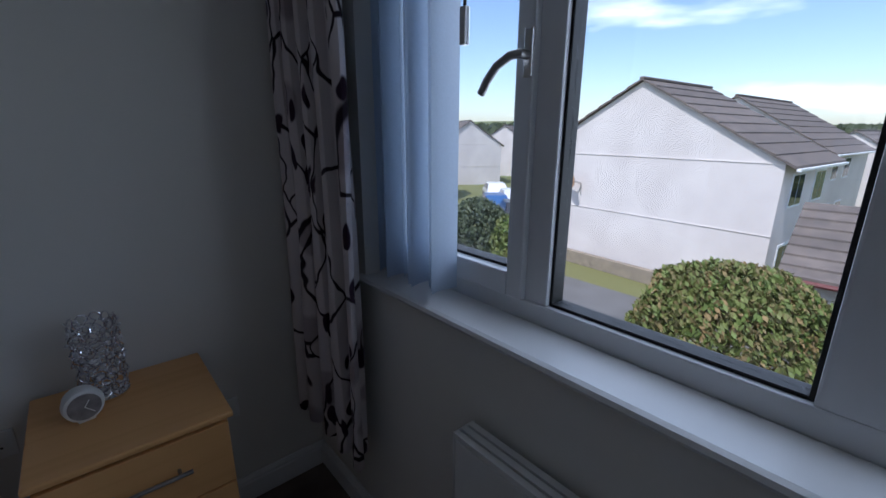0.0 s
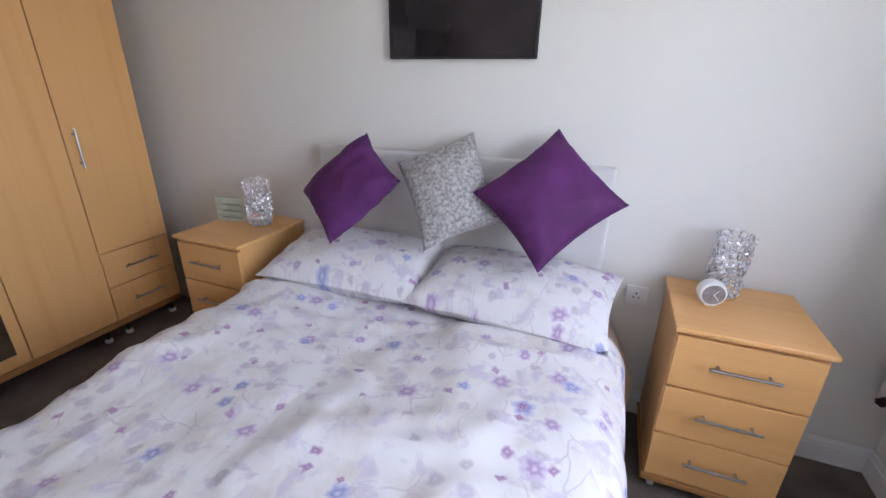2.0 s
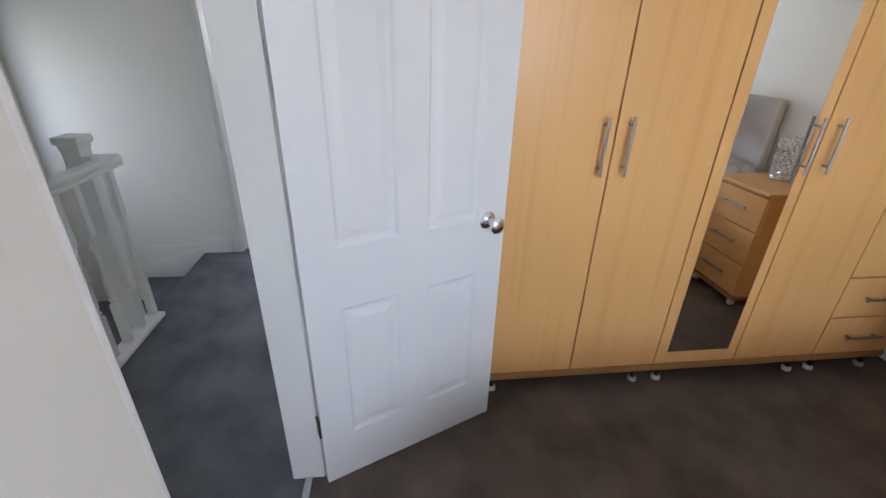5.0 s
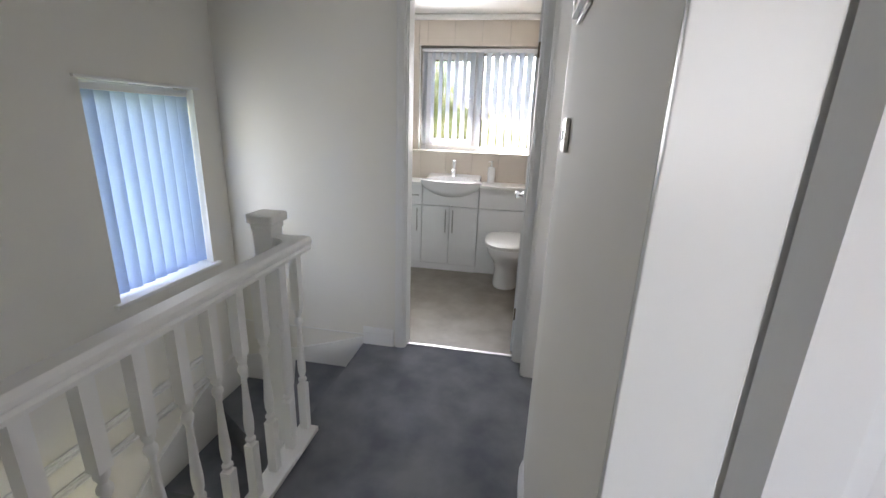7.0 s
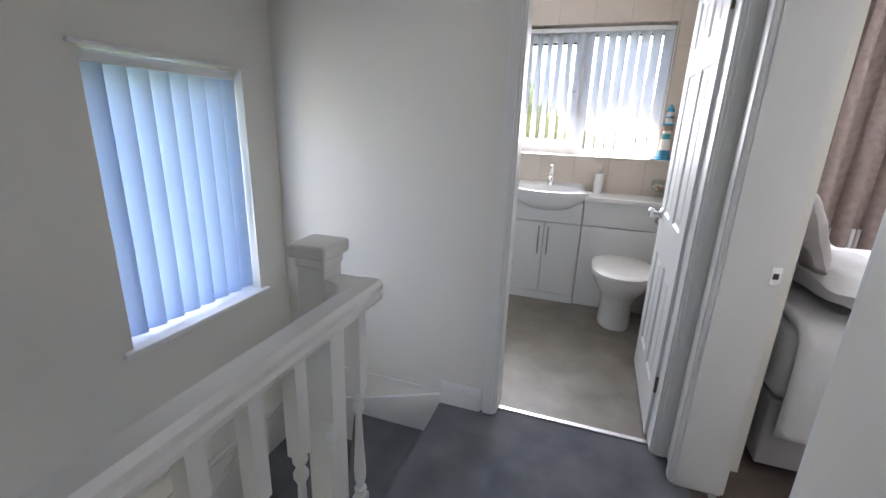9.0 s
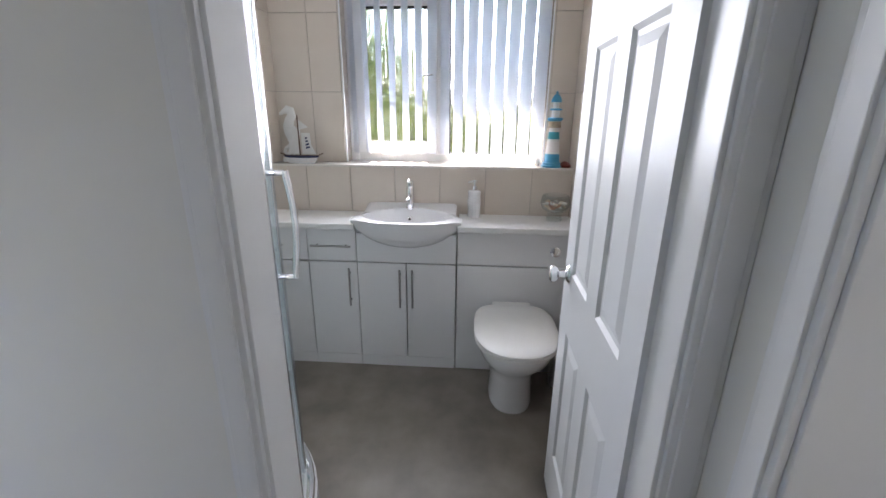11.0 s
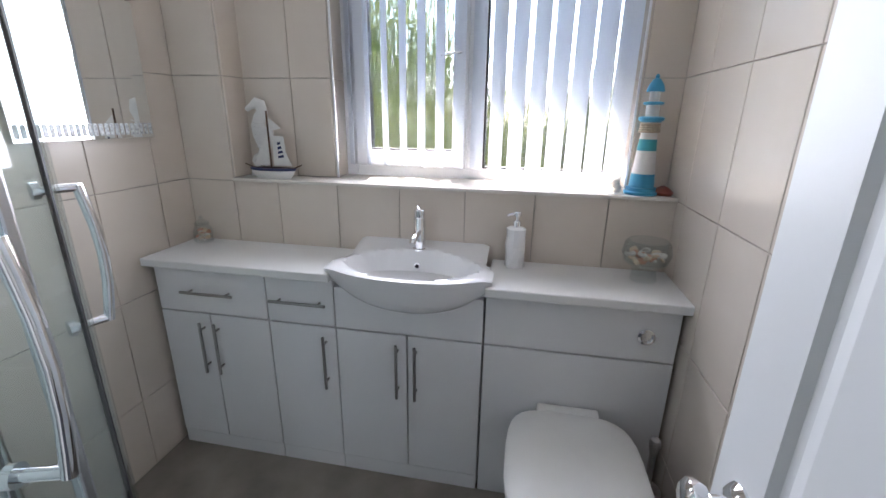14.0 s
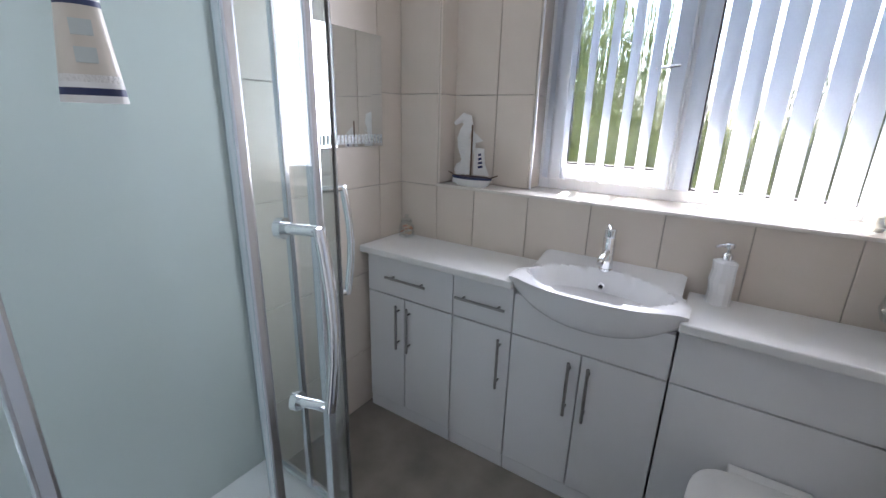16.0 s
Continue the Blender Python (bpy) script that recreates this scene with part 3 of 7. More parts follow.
def lining(name, along, a0, a1, b0, b1, top, label, faces=(True, True), skip_far=0):
    """Door lining with stops and moulded architraves round an opening from a0 to a1, through b0..b1."""
    d = thing(name, ((a0 + a1) / 2, (b0 + b1) / 2, 0) if along == 'x' else ((b0 + b1) / 2, (a0 + a1) / 2, 0), label, "door frame")
    d["kind"] = "structure"
    cx, cy = d.matrix_basis.translation.x, d.matrix_basis.translation.y

    def b3(s0, s1, t0, t1, z0, z1, r=0.002):
        if along == 'x':
            return bevelled(s0 - cx, s1 - cx, t0 - cy, t1 - cy, z0, z1, r)
        return bevelled(t0 - cx, t1 - cx, s0 - cy, s1 - cy, z0, z1, r)
    th = 0.012
    part("jamb", b3(a0, a0 + th, b0, b1, 0, top), M_TRIM, d)
    part("jamb", b3(a1 - th, a1, b0, b1, 0, top), M_TRIM, d)
    part("head", b3(a0 + th, a1 - th, b0, b1, top - 0.012, top), M_TRIM, d)
    for side, on in zip((b0, b1), faces):
        if not on:
            continue
        sg = -1 if side == b0 else 1
        for (w0, w1, dep) in ((0.0, 0.055, 0.012), (0.012, 0.046, 0.018), (0.046, 0.058, 0.016)):
            lo, hi = sorted((side, side + sg * dep))
            part("architrave", b3(a0 + 0.004 - w1, a0 + 0.004 - w0, lo, hi, 0, top - 0.004 + w1), M_TRIM, d)
            if skip_far == sg:
                continue
            part("architrave", b3(a1 - 0.004 + w0, a1 - 0.004 + w1, lo, hi, 0, top - 0.004 + w1), M_TRIM, d)
            part("architrave", b3(a0 + 0.004 - w0, a1 - 0.004 + w0, lo, hi, top - 0.004 + w0, top - 0.004 + w1), M_TRIM, d)
    return d


door_angle = math.degrees(math.atan2(0.635, -0.277))
panel_door("door_1", (-1.600, -0.038, 0.012), door_angle, "white six-panel bedroom door standing wide open")
panel_door("door_2", (-3.640, -0.222, 0.012), 178.9, "white six-panel bathroom door standing open")
lining("door_frame_1", 'x', -1.63, -0.905, -0.16, -0.05, 2.02, "white painted bedroom door lining with moulded architrave", faces=(False, True), skip_far=1)
lining("door_frame_2", 'y', -0.905, -0.215, -3.65, -3.55, 2.02, "white painted bathroom door lining with moulded architrave")
lining("door_frame_3", 'x', -3.40, -2.69, -0.16, 0.0, 2.02, "white painted back bedroom door lining with moulded architrave", skip_far=-1)


def skirting(name, along, a0, a1, face, sgn, label, z0=0.0, h=0.115):
    """Skirting board with a moulded top edge, standing out from a wall face."""
    bm = bmesh.new()
    prof = [(0, z0), (0.016, z0), (0.016, z0 + h * 0.72), (0.012, z0 + h * 0.78), (0.012, z0 + h * 0.86), (0.006, z0 + h), (0, z0 + h)]
    ends = []
    for a in (a0, a1):
        ends.append([bm.verts.new((a, face + sgn * o, z) if along == 'x' else (face + sgn * o, a, z)) for o, z in prof])
    n = len(prof)
    for i in range(n):
        bm.faces.new((ends[0][i], ends[0][(i + 1) % n], ends[1][(i + 1) % n], ends[1][i]))
    bm.faces.new(ends[0])
    bm.faces.new(ends[1])
    return structure(name, bm, M_TRIM, label, "skirting board")


skirting("baseboard_north", 'x', -2.50, 1.78, 2.757, -1, "white moulded skirting behind the bed")
skirting("baseboard_east", 'y', -0.05, 2.74, 1.777, -1, "white moulded skirting under the window")
skirting("baseboard_south", 'x', -0.84, 1.76, -0.047, 1, "white moulded skirting beside the door")
skirting("baseboard_landing", 'y', -1.17, -0.97, -3.547, 1, "white skirting beside the bathroom door")
skirting("baseboard_landing_north", 'x', -2.62, -1.70, -0.163, -1, "white skirting along the landing wall")

for nm, bx in (("threshold_1", (-1.618, -0.917, -0.118, -0.092)), ("threshold_2", (-3.612, -3.588, -0.893, -0.227)), ("threshold_3", (-3.388, -2.702, -0.045, -0.015))):
    structure(nm, bevelled(*bx, 0.001, 0.007, 0.003), M_STEEL, "thin aluminium carpet bar across the doorway", "threshold")

# ---- beech wardrobes ----
def bar_handle(parent, x, y, z, length, upright=True, out=0.028, along='y'):
    """Steel bar on two short posts, standing out along +x (or -y) from a front."""
    bm = bmesh.new()
    h = length / 2
    if upright:
        ends = [(0, 0, -h), (0, 0, h)]
        posts = [(0, 0, -h * 0.72), (0, 0, h * 0.72)]
    elif along == 'y':
        ends = [(0, -h, 0), (0, h, 0)]
        posts = [(0, -h * 0.72, 0), (0, h * 0.72, 0)]
    else:
        ends = [(-h, 0, 0), (h, 0, 0)]
        posts = [(-h * 0.72, 0, 0), (h * 0.72, 0, 0)]
    dx, dy = (out, 0) if along == 'y' else (0, -out)
    tube(bm, [(x + e[0] + dx, y + e[1] + dy, z + e[2]) for e in ends], 0.0058)
    for p in posts:
        tube(bm, [(x + p[0], y + p[1], z + p[2]), (x + p[0] + dx, y + p[1] + dy, z + p[2])], 0.0045)
    return part("handle", bm, M_HANDLE, parent, "brushed steel bar handle", True)


def wardrobe(y0, y1, fronts, label, drawers=False, top=2.02):
    """Unit standing against the west wall; fronts: (y0, y1, mirrored, handle side)."""
    X0, X1 = -2.49, -1.982
    w = thing("wardrobe", ((X0 + X1) / 2, (y0 + y1) / 2, 0), label, "wardrobe", 0, "fitted row of beech wardrobes")
    ox, oy = (X0 + X1) / 2, (y0 + y1) / 2
    g = 0.0015
    part("carcass", bevelled(X0 - ox, X1 - ox, y0 - oy + g, y1 - oy - g, 0.10, top, 0.002), M_BEECH, w)
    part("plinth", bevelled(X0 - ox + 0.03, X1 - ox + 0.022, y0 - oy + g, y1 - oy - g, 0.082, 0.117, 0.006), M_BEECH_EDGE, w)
    for fy in (y0 + 0.06, y1 - 0.06):
        for fx in (X1 - ox - 0.015, X0 - ox + 0.04):
            bm = bmesh.new()
            lathe(bm, [(0.016, 0.0), (0.021, 0.004), (0.021, 0.016), (0.016, 0.024)], 14, (fx, fy - oy, 0))
            ft = part("foot", bm, M_PLASTIC, w, "white plastic foot", True)
            # stem in black: the shade below the carcass is put into its colour
            bm = bmesh.new()
            lathe(bm, [(0.012, 0.024), (0.012, 0.083)], 12, (fx, fy - oy, 0))
            part("stem", bm, M_DARK, ft)
    for f0, f1, mirrored, side in fronts:
        zb = 0.545 if drawers else 0.122
        door = part("door", bevelled(X1 - ox + 0.003, X1 - ox + 0.021, f0 - oy + 0.003, f1 - oy - 0.003, zb, top - 0.003, 0.0025), M_BEECH, w)
        if mirrored:
            part("mirror", bevelled(X1 - ox + 0.0215, X1 - ox + 0.0245, f0 - oy + 0.05, f1 - oy - 0.05, 0.19, 1.95, 0.001), M_MIRROR, door, "tall frameless mirror panel")
        hy = (f1 - 0.045) if side > 0 else (f0 + 0.045)
        bar_handle(door, X1 - ox + 0.021, hy - oy, 1.12, 0.205)
    if drawers:
        f0, f1 = fronts[0][0], fronts[0][1]
        for zb, zt in ((0.122, 0.327), (0.333, 0.538)):
            dr = part("drawer", bevelled(X1 - ox + 0.003, X1 - ox + 0.021, f0 - oy + 0.003, f1 - oy - 0.003, zb, zt, 0.0025), M_BEECH, w)
            bar_handle(dr, X1 - ox + 0.021, (f0 + f1) / 2 - oy, (zb + zt) / 2, 0.19, False)
    return w


wardrobe(0.585, 1.392, [(0.585, 0.991, False, 1), (0.991, 1.392, False, -1)], "tall beech double wardrobe with steel bar handles")
wardrobe(1.392, 2.210, [(1.392, 1.793, True, 1), (1.793, 2.210, False, -1)], "tall beech double wardrobe with one mirrored door")
wardrobe(2.210, 2.617, [(2.210, 2.617, False, -1)], "narrow beech wardrobe with two drawers below", True)


# ---- bedside chests ----
def bedside(x0, x1, y0, y1, label):
    """Three-drawer beech chest on castors; front faces -y."""
    ox, oy = (x0 + x1) / 2, (y0 + y1) / 2
    c = thing("bedside_chest", (ox, oy, 0), label, "bedside chest", 0, "pair of bedside chests")
    hx, hy, top = (x1 - x0) / 2, (y1 - y0) / 2, 0.735
    part("carcass", bevelled(-hx + 0.012, hx - 0.012, -hy + 0.03, hy, 0.075, top - 0.018, 0.002), M_BEECH, c)
    part("top", bevelled(-hx, hx, -hy, hy, top - 0.018, top, 0.006, 3), M_BEECH_H, c)
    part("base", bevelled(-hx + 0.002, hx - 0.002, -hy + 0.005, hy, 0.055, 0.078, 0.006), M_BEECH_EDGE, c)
    zs = [0.082, 0.290, 0.498, 0.706]
    for za, zb in zip(zs, zs[1:]):
        d = part("drawer", bevelled(-hx + 0.014, hx - 0.014, -hy + 0.012, -hy + 0.031, za + 0.003, zb - 0.005, 0.003), M_BEECH_H, c)
        bar_handle(d, 0, -hy + 0.012, (za + zb) / 2 + 0.01, 0.20, False, 0.028, 'x')
    for sx in (-1, 1):
        for sy in (-1, 1):
            bm = bmesh.new()
            lathe(bm, [(0.018, -0.012), (0.022, -0.008), (0.022, 0.008), (0.018, 0.012)], 14, (sx * (hx - 0.05), sy * (hy - 0.05), 0.022), 'x')
            part("castor", bm, M_PLASTIC, c, "small white castor", True)
            bm = bmesh.new()
            tube(bm, [(sx * (hx - 0.05), sy * (hy - 0.05) + 0.01, 0.024), (sx * (hx - 0.05), sy * (hy - 0.05), 0.058)], 0.007)
            part("stem", bm, M_STEEL, c)
    return c


bedside(0.893, 1.334, 2.300, 2.735, "beech three-drawer bedside chest beside the window")
bedside(-1.385, -0.955, 2.250, 2.735, "beech three-drawer bedside chest beside the wardrobe")


# ---- bed ----
def cloth_grid(nx, ny, fn, wide=1.0, long=1.0):
    """Sheet of cloth through fn(u, v), with UVs in metres along the cloth."""
    bm = bmesh.new()
    uvl = bm.loops.layers.uv.new("UVMap")
    g = [[bm.verts.new(fn(i / nx, j / ny)) for i in range(nx + 1)] for j in range(ny + 1)]
    for j in range(ny):
        for i in range(nx):
            f = bm.faces.new((g[j][i], g[j][i + 1], g[j + 1][i + 1], g[j + 1][i]))
            for l, (ii, jj) in zip(f.loops, ((i, j), (i + 1, j), (i + 1, j + 1), (i, j + 1))):
                l[uvl].uv = (ii / nx * wide, jj / ny * long)
    return bm


bed = thing("bed", (-0.07, 1.65, 0), "double divan bed with grey headboard and floral bedding", "bed")
BX, BY = -0.07, 1.65
part("divan_base", bevelled(-0.69, 0.69, -0.98, 1.03, 0.06, 0.32, 0.012, 3), M_DIVAN, bed, "dark grey fabric divan base")
part("mattress", bevelled(-0.69, 0.69, -0.98, 1.03, 0.322, 0.54, 0.05, 5), M_SHEET, bed, "cream mattress", True)
part("headboard", bevelled(-0.715, 0.71, 1.045, 1.10, 0.20, 1.165, 0.015, 3), M_HEADB, bed, "light grey upholstered headboard", True)
for sx in (-0.62, 0.62):
    for sy in (-0.9, 0.95):
        bm = bmesh.new()
        lathe(bm, [(0.02, 0), (0.025, 0.01), (0.025, 0.06)], 12, (sx, sy, 0))
        part("foot", bm, M_DARK, bed)


def duvet_point(u, v):
    """Quilt laid over the mattress: flat and puffy on top, hanging at both sides and the foot."""
    hw, drop, r = 0.835, 0.38, 0.13
    s = (u - 0.5) * 2 * (hw + drop)
    y_top, y_foot, fdrop = 0.72, -1.16, 0.46
    L = (y_top - y_foot) + fdrop
    d = v * L
    top = 0.585 + 0.022 * noise.noise(Vector((u * 3.1, v * 4.2, 0.3))) + 0.018 * math.sin(u * 9 + v * 5)
    e = 0.035 * noise.noise(Vector((u * 7, v * 8, 2.3))) + 0.012 * noise.noise(Vector((u * 21, v * 17, 5.1)))
    # long creases running across the cloth
    cr = noise.noise(Vector((u * 4.0 + v * 9.0, v * 3.0 - u * 3.0, 7.7)))
    e += 0.030 * max(0.0, 1 - abs(cr) * 7) + 0.018 * max(0.0, 1 - abs(noise.noise(Vector((u * 9 - v * 4, v * 11, 1.2)))) * 8)

    def roll(q, limit):
        a = abs(q)
        if a <= limit - r:
            return q, 0.0
        t = a - (limit - r)
        if t < r * 1.57:
            return math.copysign(limit - r + r * math.sin(t / r), q), r * (1 - math.cos(t / r))
        return math.copysign(limit + 0.05 * (t - r * 1.57), q), r + (t - r * 1.57)
    x, dz1 = roll(s, hw)
    y = y_top - d
    over = (y_foot + r) - y
    dz2 = 0.0
    if over > 0:
        if over < r * 1.57:
            dz2 = r * (1 - math.cos(over / r))
            y = y_foot + r - r * math.sin(over / r)
        else:
            dz2 = r + over - r * 1.57
            y = y_foot - 0.06 * (over - r * 1.57)
    # rounded foot corners
    z = top + e * 0.6 - max(dz1, dz2) - 0.25 * min(dz1, dz2)
    hang = min(1.0, max(dz1, dz2) / 0.25)
    fold = hang * (0.030 * math.sin(v * 26 + 2 * u) if dz1 > dz2 else 0.030 * math.sin(u * 30))
    if dz1 >= dz2:
        x += math.copysign(fold + 0.02 * hang * noise.noise(Vector((v * 6, u * 2, 1))), s)
    else:
        y -= fold * 0.8
    k = min(dz1, dz2)
    if k > 0.02:
        x -= math.copysign(min(0.20, k * 0.75), s)
        y += min(0.20, k * 0.75)
    return (x, y, max(z, 0.08))


def sheet_side(u, v):
    """Loose edge of the under-sheet, hanging from the mattress beside the pillow."""
    s = math.sin(u * 9 + 1) * 0.012 * v
    return (0.66 + 0.235 * math.sin(v * 1.45) * (0.62 + 0.38 * math.sin(u * 2.4)) + s, 0.52 + 0.50 * u, 0.615 - 0.34 * v ** 1.3)


part("under_sheet", cloth_grid(16, 14, sheet_side), mat("tan_sheet_cotton", (0.55, 0.43, 0.33), 0.9, vary=0.1, vary_scale=8, spec=0.1), bed, "tan under-sheet hanging loose", True)
bm = cloth_grid(90, 110, duvet_point, 2.43, 2.34)
dv = solid("duvet", bm, M_DUVET, "white duvet printed with lilac and blue flowers", "duvet", (BX, BY, 0), 0, True)
sm = dv.modifiers.new("thick", 'SOLIDIFY')
sm.thickness, sm.offset = 0.02, -1


def cushion_bm(w, h, t, seed, n=18, pinch=0.06):
    """Plump cushion with drawn-in sides and pointed corners, in the xz plane."""
    bm = bmesh.new()
    uvl = bm.loops.layers.uv.new("UVMap")
    sides = []
    for sg in (-1, 1):
        g = []
        for j in range(n + 1):
            row = []
            for i in range(n + 1):
                a, b = i / n * 2 - 1, j / n * 2 - 1
                x = a * w / 2 * (1 - pinch * (1 - b * b) ** 1 * abs(a) ** 2)
                z = b * h / 2 * (1 - pinch * (1 - a * a) ** 1 * abs(b) ** 2)
                puff = (max(0.0, (1 - a * a) * (1 - b * b))) ** 0.42
                y = sg * t / 2 * puff * (1 + 0.12 * noise.noise(Vector((a * 2 + seed, b * 2, sg))))
                y += 0.010 * noise.noise(Vector((a * 3.5, b * 3.5, seed))) + 0.004 * noise.noise(Vector((a * 9, b * 9, seed + 3)))
                row.append(bm.verts.new((x, y, z)))
            g.append(row)
        sides.append(g)
    for g in sides:
        for j in range(n):
            for i in range(n):
                f = bm.faces.new((g[j][i], g[j][i + 1], g[j + 1][i + 1], g[j + 1][i]))
                for l in f.loops:
                    l[uvl].uv = (l.vert.co.x + seed * 1.3, l.vert.co.z + 0.4 + seed * 0.1)
    bmesh.ops.remove_doubles(bm, verts=bm.verts[:], dist=0.004)
    bmesh.ops.recalc_face_normals(bm, faces=bm.faces[:])
    return bm


def cushion(name, loc, w, h, t, tilt, roll, yaw, material, label, category, seed):
    ob = new(name, mesh_of(name, cushion_bm(w, h, t, seed), material, True))
    ob.matrix_basis = pose(*loc, 0, 0, yaw) @ pose(0, 0, 0, tilt, 0, 0) @ pose(0, 0, 0, 0, roll, 0)
    return tagged(ob, label, category)


cushion("pillow", (-0.45, 2.475, 0.672), 0.80, 0.47, 0.21, -80, 0, 3, M_DUVET, "plump pillow in a floral printed pillowcase", "pillow", 1)
cushion("pillow", (0.31, 2.475, 0.672), 0.82, 0.49, 0.21, -80, 0, -4, M_DUVET, "plump pillow in a floral printed pillowcase", "pillow", 4)


def propped_cushion(low, right, top, left, t, material, label, seed):
    """Scatter cushion spanned by its four corners, leaning on the headboard."""
    low, right, top, left = (Vector(p) for p in (low, right, top, left))
    ex, ez = (right - low + top - left) / 2, (left - low + top - right) / 2
    w, h = ex.length, ez.length
    ex = ex.normalized()
    ey = ez.cross(ex).normalized()
    ez = ex.cross(ey)
    ob = new("cushion", mesh_of("cushion", cushion_bm(w, h, t * 1.25, seed, 22, 0.095), material, True))
    m = Matrix((ex, ey, ez)).transposed().to_4x4()
    m.translation = (low + right + top + left) / 4
    ob.matrix_basis = m
    return tagged(ob, label, "cushion")


propped_cushion((-0.471, 2.305, 0.831), (-0.183, 2.479, 1.07), (-0.47, 2.62, 1.26), (-0.734, 2.491, 0.952), 0.15, M_PURPLE, "purple velvet scatter cushion balanced on its corner", 2)
propped_cushion((-0.059, 2.402, 0.826), (0.25, 2.50, 0.93), (0.045, 2.70, 1.29), (-0.27, 2.56, 1.12), 0.14, M_SILVERY, "silvery grey woven scatter cushion leaning on the headboard", 7)
propped_cushion((0.436, 2.35, 0.843), (0.709, 2.598, 1.053), (0.39, 2.66, 1.31), (0.103, 2.475, 1.04), 0.16, M_PURPLE, "large purple velvet scatter cushion balanced on its corner", 9)

# ---- picture ----
pic = thing("picture", (-0.050, 2.757, 1.99), "dark glazed print in a thin dark frame", "picture")
part("canvas", bevelled(-0.317, 0.317, -0.024, -0.004, -0.42, 0.42, 0.002), M_CANVAS, pic)
for bx in ((-0.325, -0.317), (0.317, 0.325)):
    part("frame_side", bevelled(bx[0], bx[1], -0.03, -0.002, -0.428, 0.428, 0.002), M_DARK, pic)
for bz in ((-0.428, -0.42), (0.42, 0.428)):
    part("frame_rail", bevelled(-0.317, 0.317, -0.03, -0.002, bz[0], bz[1], 0.002), M_DARK, pic)

# ---- bedroom window, blind, curtain, radiator ----
def window_unit(name, loc, rz, width, height, bars, label, pane_mat, casement=0):
    """uPVC window in its own plane: x across from 0, z up, y = 0 at the frame's middle; bars: (left, right) of each light."""
    w = thing(name, loc, label, "window", rz)
    w["kind"] = "structure"
    f = 0.055
    fr = part("window_frame", bevelled(0, f, -0.035, 0.035, 0, height, 0.005), M_UPVC, w)
    part("window_frame", bevelled(width - f, width, -0.035, 0.035, 0, height, 0.005), M_UPVC, w)
    part("window_frame", bevelled(f, width - f, -0.035, 0.035, 0, f, 0.005), M_UPVC, w)
    part("window_frame", bevelled(f, width - f, -0.035, 0.035, height - f, height, 0.005), M_UPVC, w)
    for a, b in zip(bars, bars[1:]):
        part("mullion", bevelled(a[1], b[0], -0.035, 0.035, f, height - f, 0.005), M_UPVC, w)
    for k, (a, b) in enumerate(bars):
        s = 0.0
        if k == casement:
            s = 0.05
            for bx in ((a, a + s, f, height - f), (b - s, b, f, height - f), (a + s, b - s, f, f + s + 0.015), (a + s, b - s, height - f - s, height - f)):
                part("sash", bevelled(bx[0], bx[1], -0.052, 0.03, bx[2], bx[3], 0.006), M_UPVC, w)
        g = 0.008
        z0, z1 = f + (s + 0.015 if s else 0), height - f - s
        for bx in ((a + s, a + s + g, z0, z1), (b - s - g, b - s, z0, z1), (a + s + g, b - s - g, z0, z0 + g), (a + s + g, b - s - g, z1 - g, z1)):
            part("gasket", bevelled(bx[0], bx[1], -0.022, 0.022, bx[2], bx[3], 0.001), M_DARK, w, "black rubber gasket")
        p = part("pane", bevelled(a + s + g, b - s - g, -0.004, 0.004, z0 + g, z1 - g, 0.0005), pane_mat, w)
        p.visible_shadow = False
    return w


# window plane: local x runs along world -y
win = window_unit("window_1", (1.945, 2.30, 1.04), -90, 1.80, 1.08, [(0.055, 0.553), (0.618, 1.115), (1.195, 1.745)], "white uPVC three-light bedroom window", M_GLASS)
hd = bmesh.new()
tube(hd, [(0.540, -0.050, 0.620), (0.540, -0.084, 0.620), (0.52, -0.092, 0.617), (0.485, -0.094, 0.600), (0.455, -0.092, 0.572), (0.435, -0.090, 0.545)], 0.0098, 10)
part("window_handle", hd, M_HANDLE, win, "cranked grey metal window handle", True)
part("handle_plate", bevelled(0.527, 0.551, -0.058, -0.050, 0.575, 0.675, 0.004), M_STEEL, win)

bm = bmesh.new()
ends = []
prof = [(1.905, 1.015), (1.775, 1.015), (1.766, 1.021), (1.762, 1.029), (1.766, 1.038), (1.777, 1.042), (1.905, 1.044)]
for y in (0.46, 2.335):
    ends.append([bm.verts.new((x, y, z)) for x, z in prof])
for i in range(7):
    bm.faces.new((ends[0][i], ends[0][(i + 1) % 7], ends[1][(i + 1) % 7], ends[1][i]))
bm.faces.new(ends[0])
bm.faces.new(ends[1])
structure("window_sill", bm, M_TRIM, "white painted bullnose window board", "window sill")


def slat(bm, cx, cy, z0, z1, width, ang, curve=0.008, n=4):
    """One hanging cloth vane, slightly bowed."""
    ca, sa = math.cos(ang), math.sin(ang)
    cols = []
    for i in range(n + 1):
        t = i / n * 2 - 1
        lx, ly = t * width / 2, curve * (1 - t * t)
        cols.append((cx + lx * ca - ly * sa, cy + lx * sa + ly * ca))
    lo = [bm.verts.new((x, y, z0)) for x, y in cols]
    hi = [bm.verts.new((x, y, z1)) for x, y in cols]
    for i in range(n):
        bm.faces.new((lo[i], lo[i + 1], hi[i + 1], hi[i]))


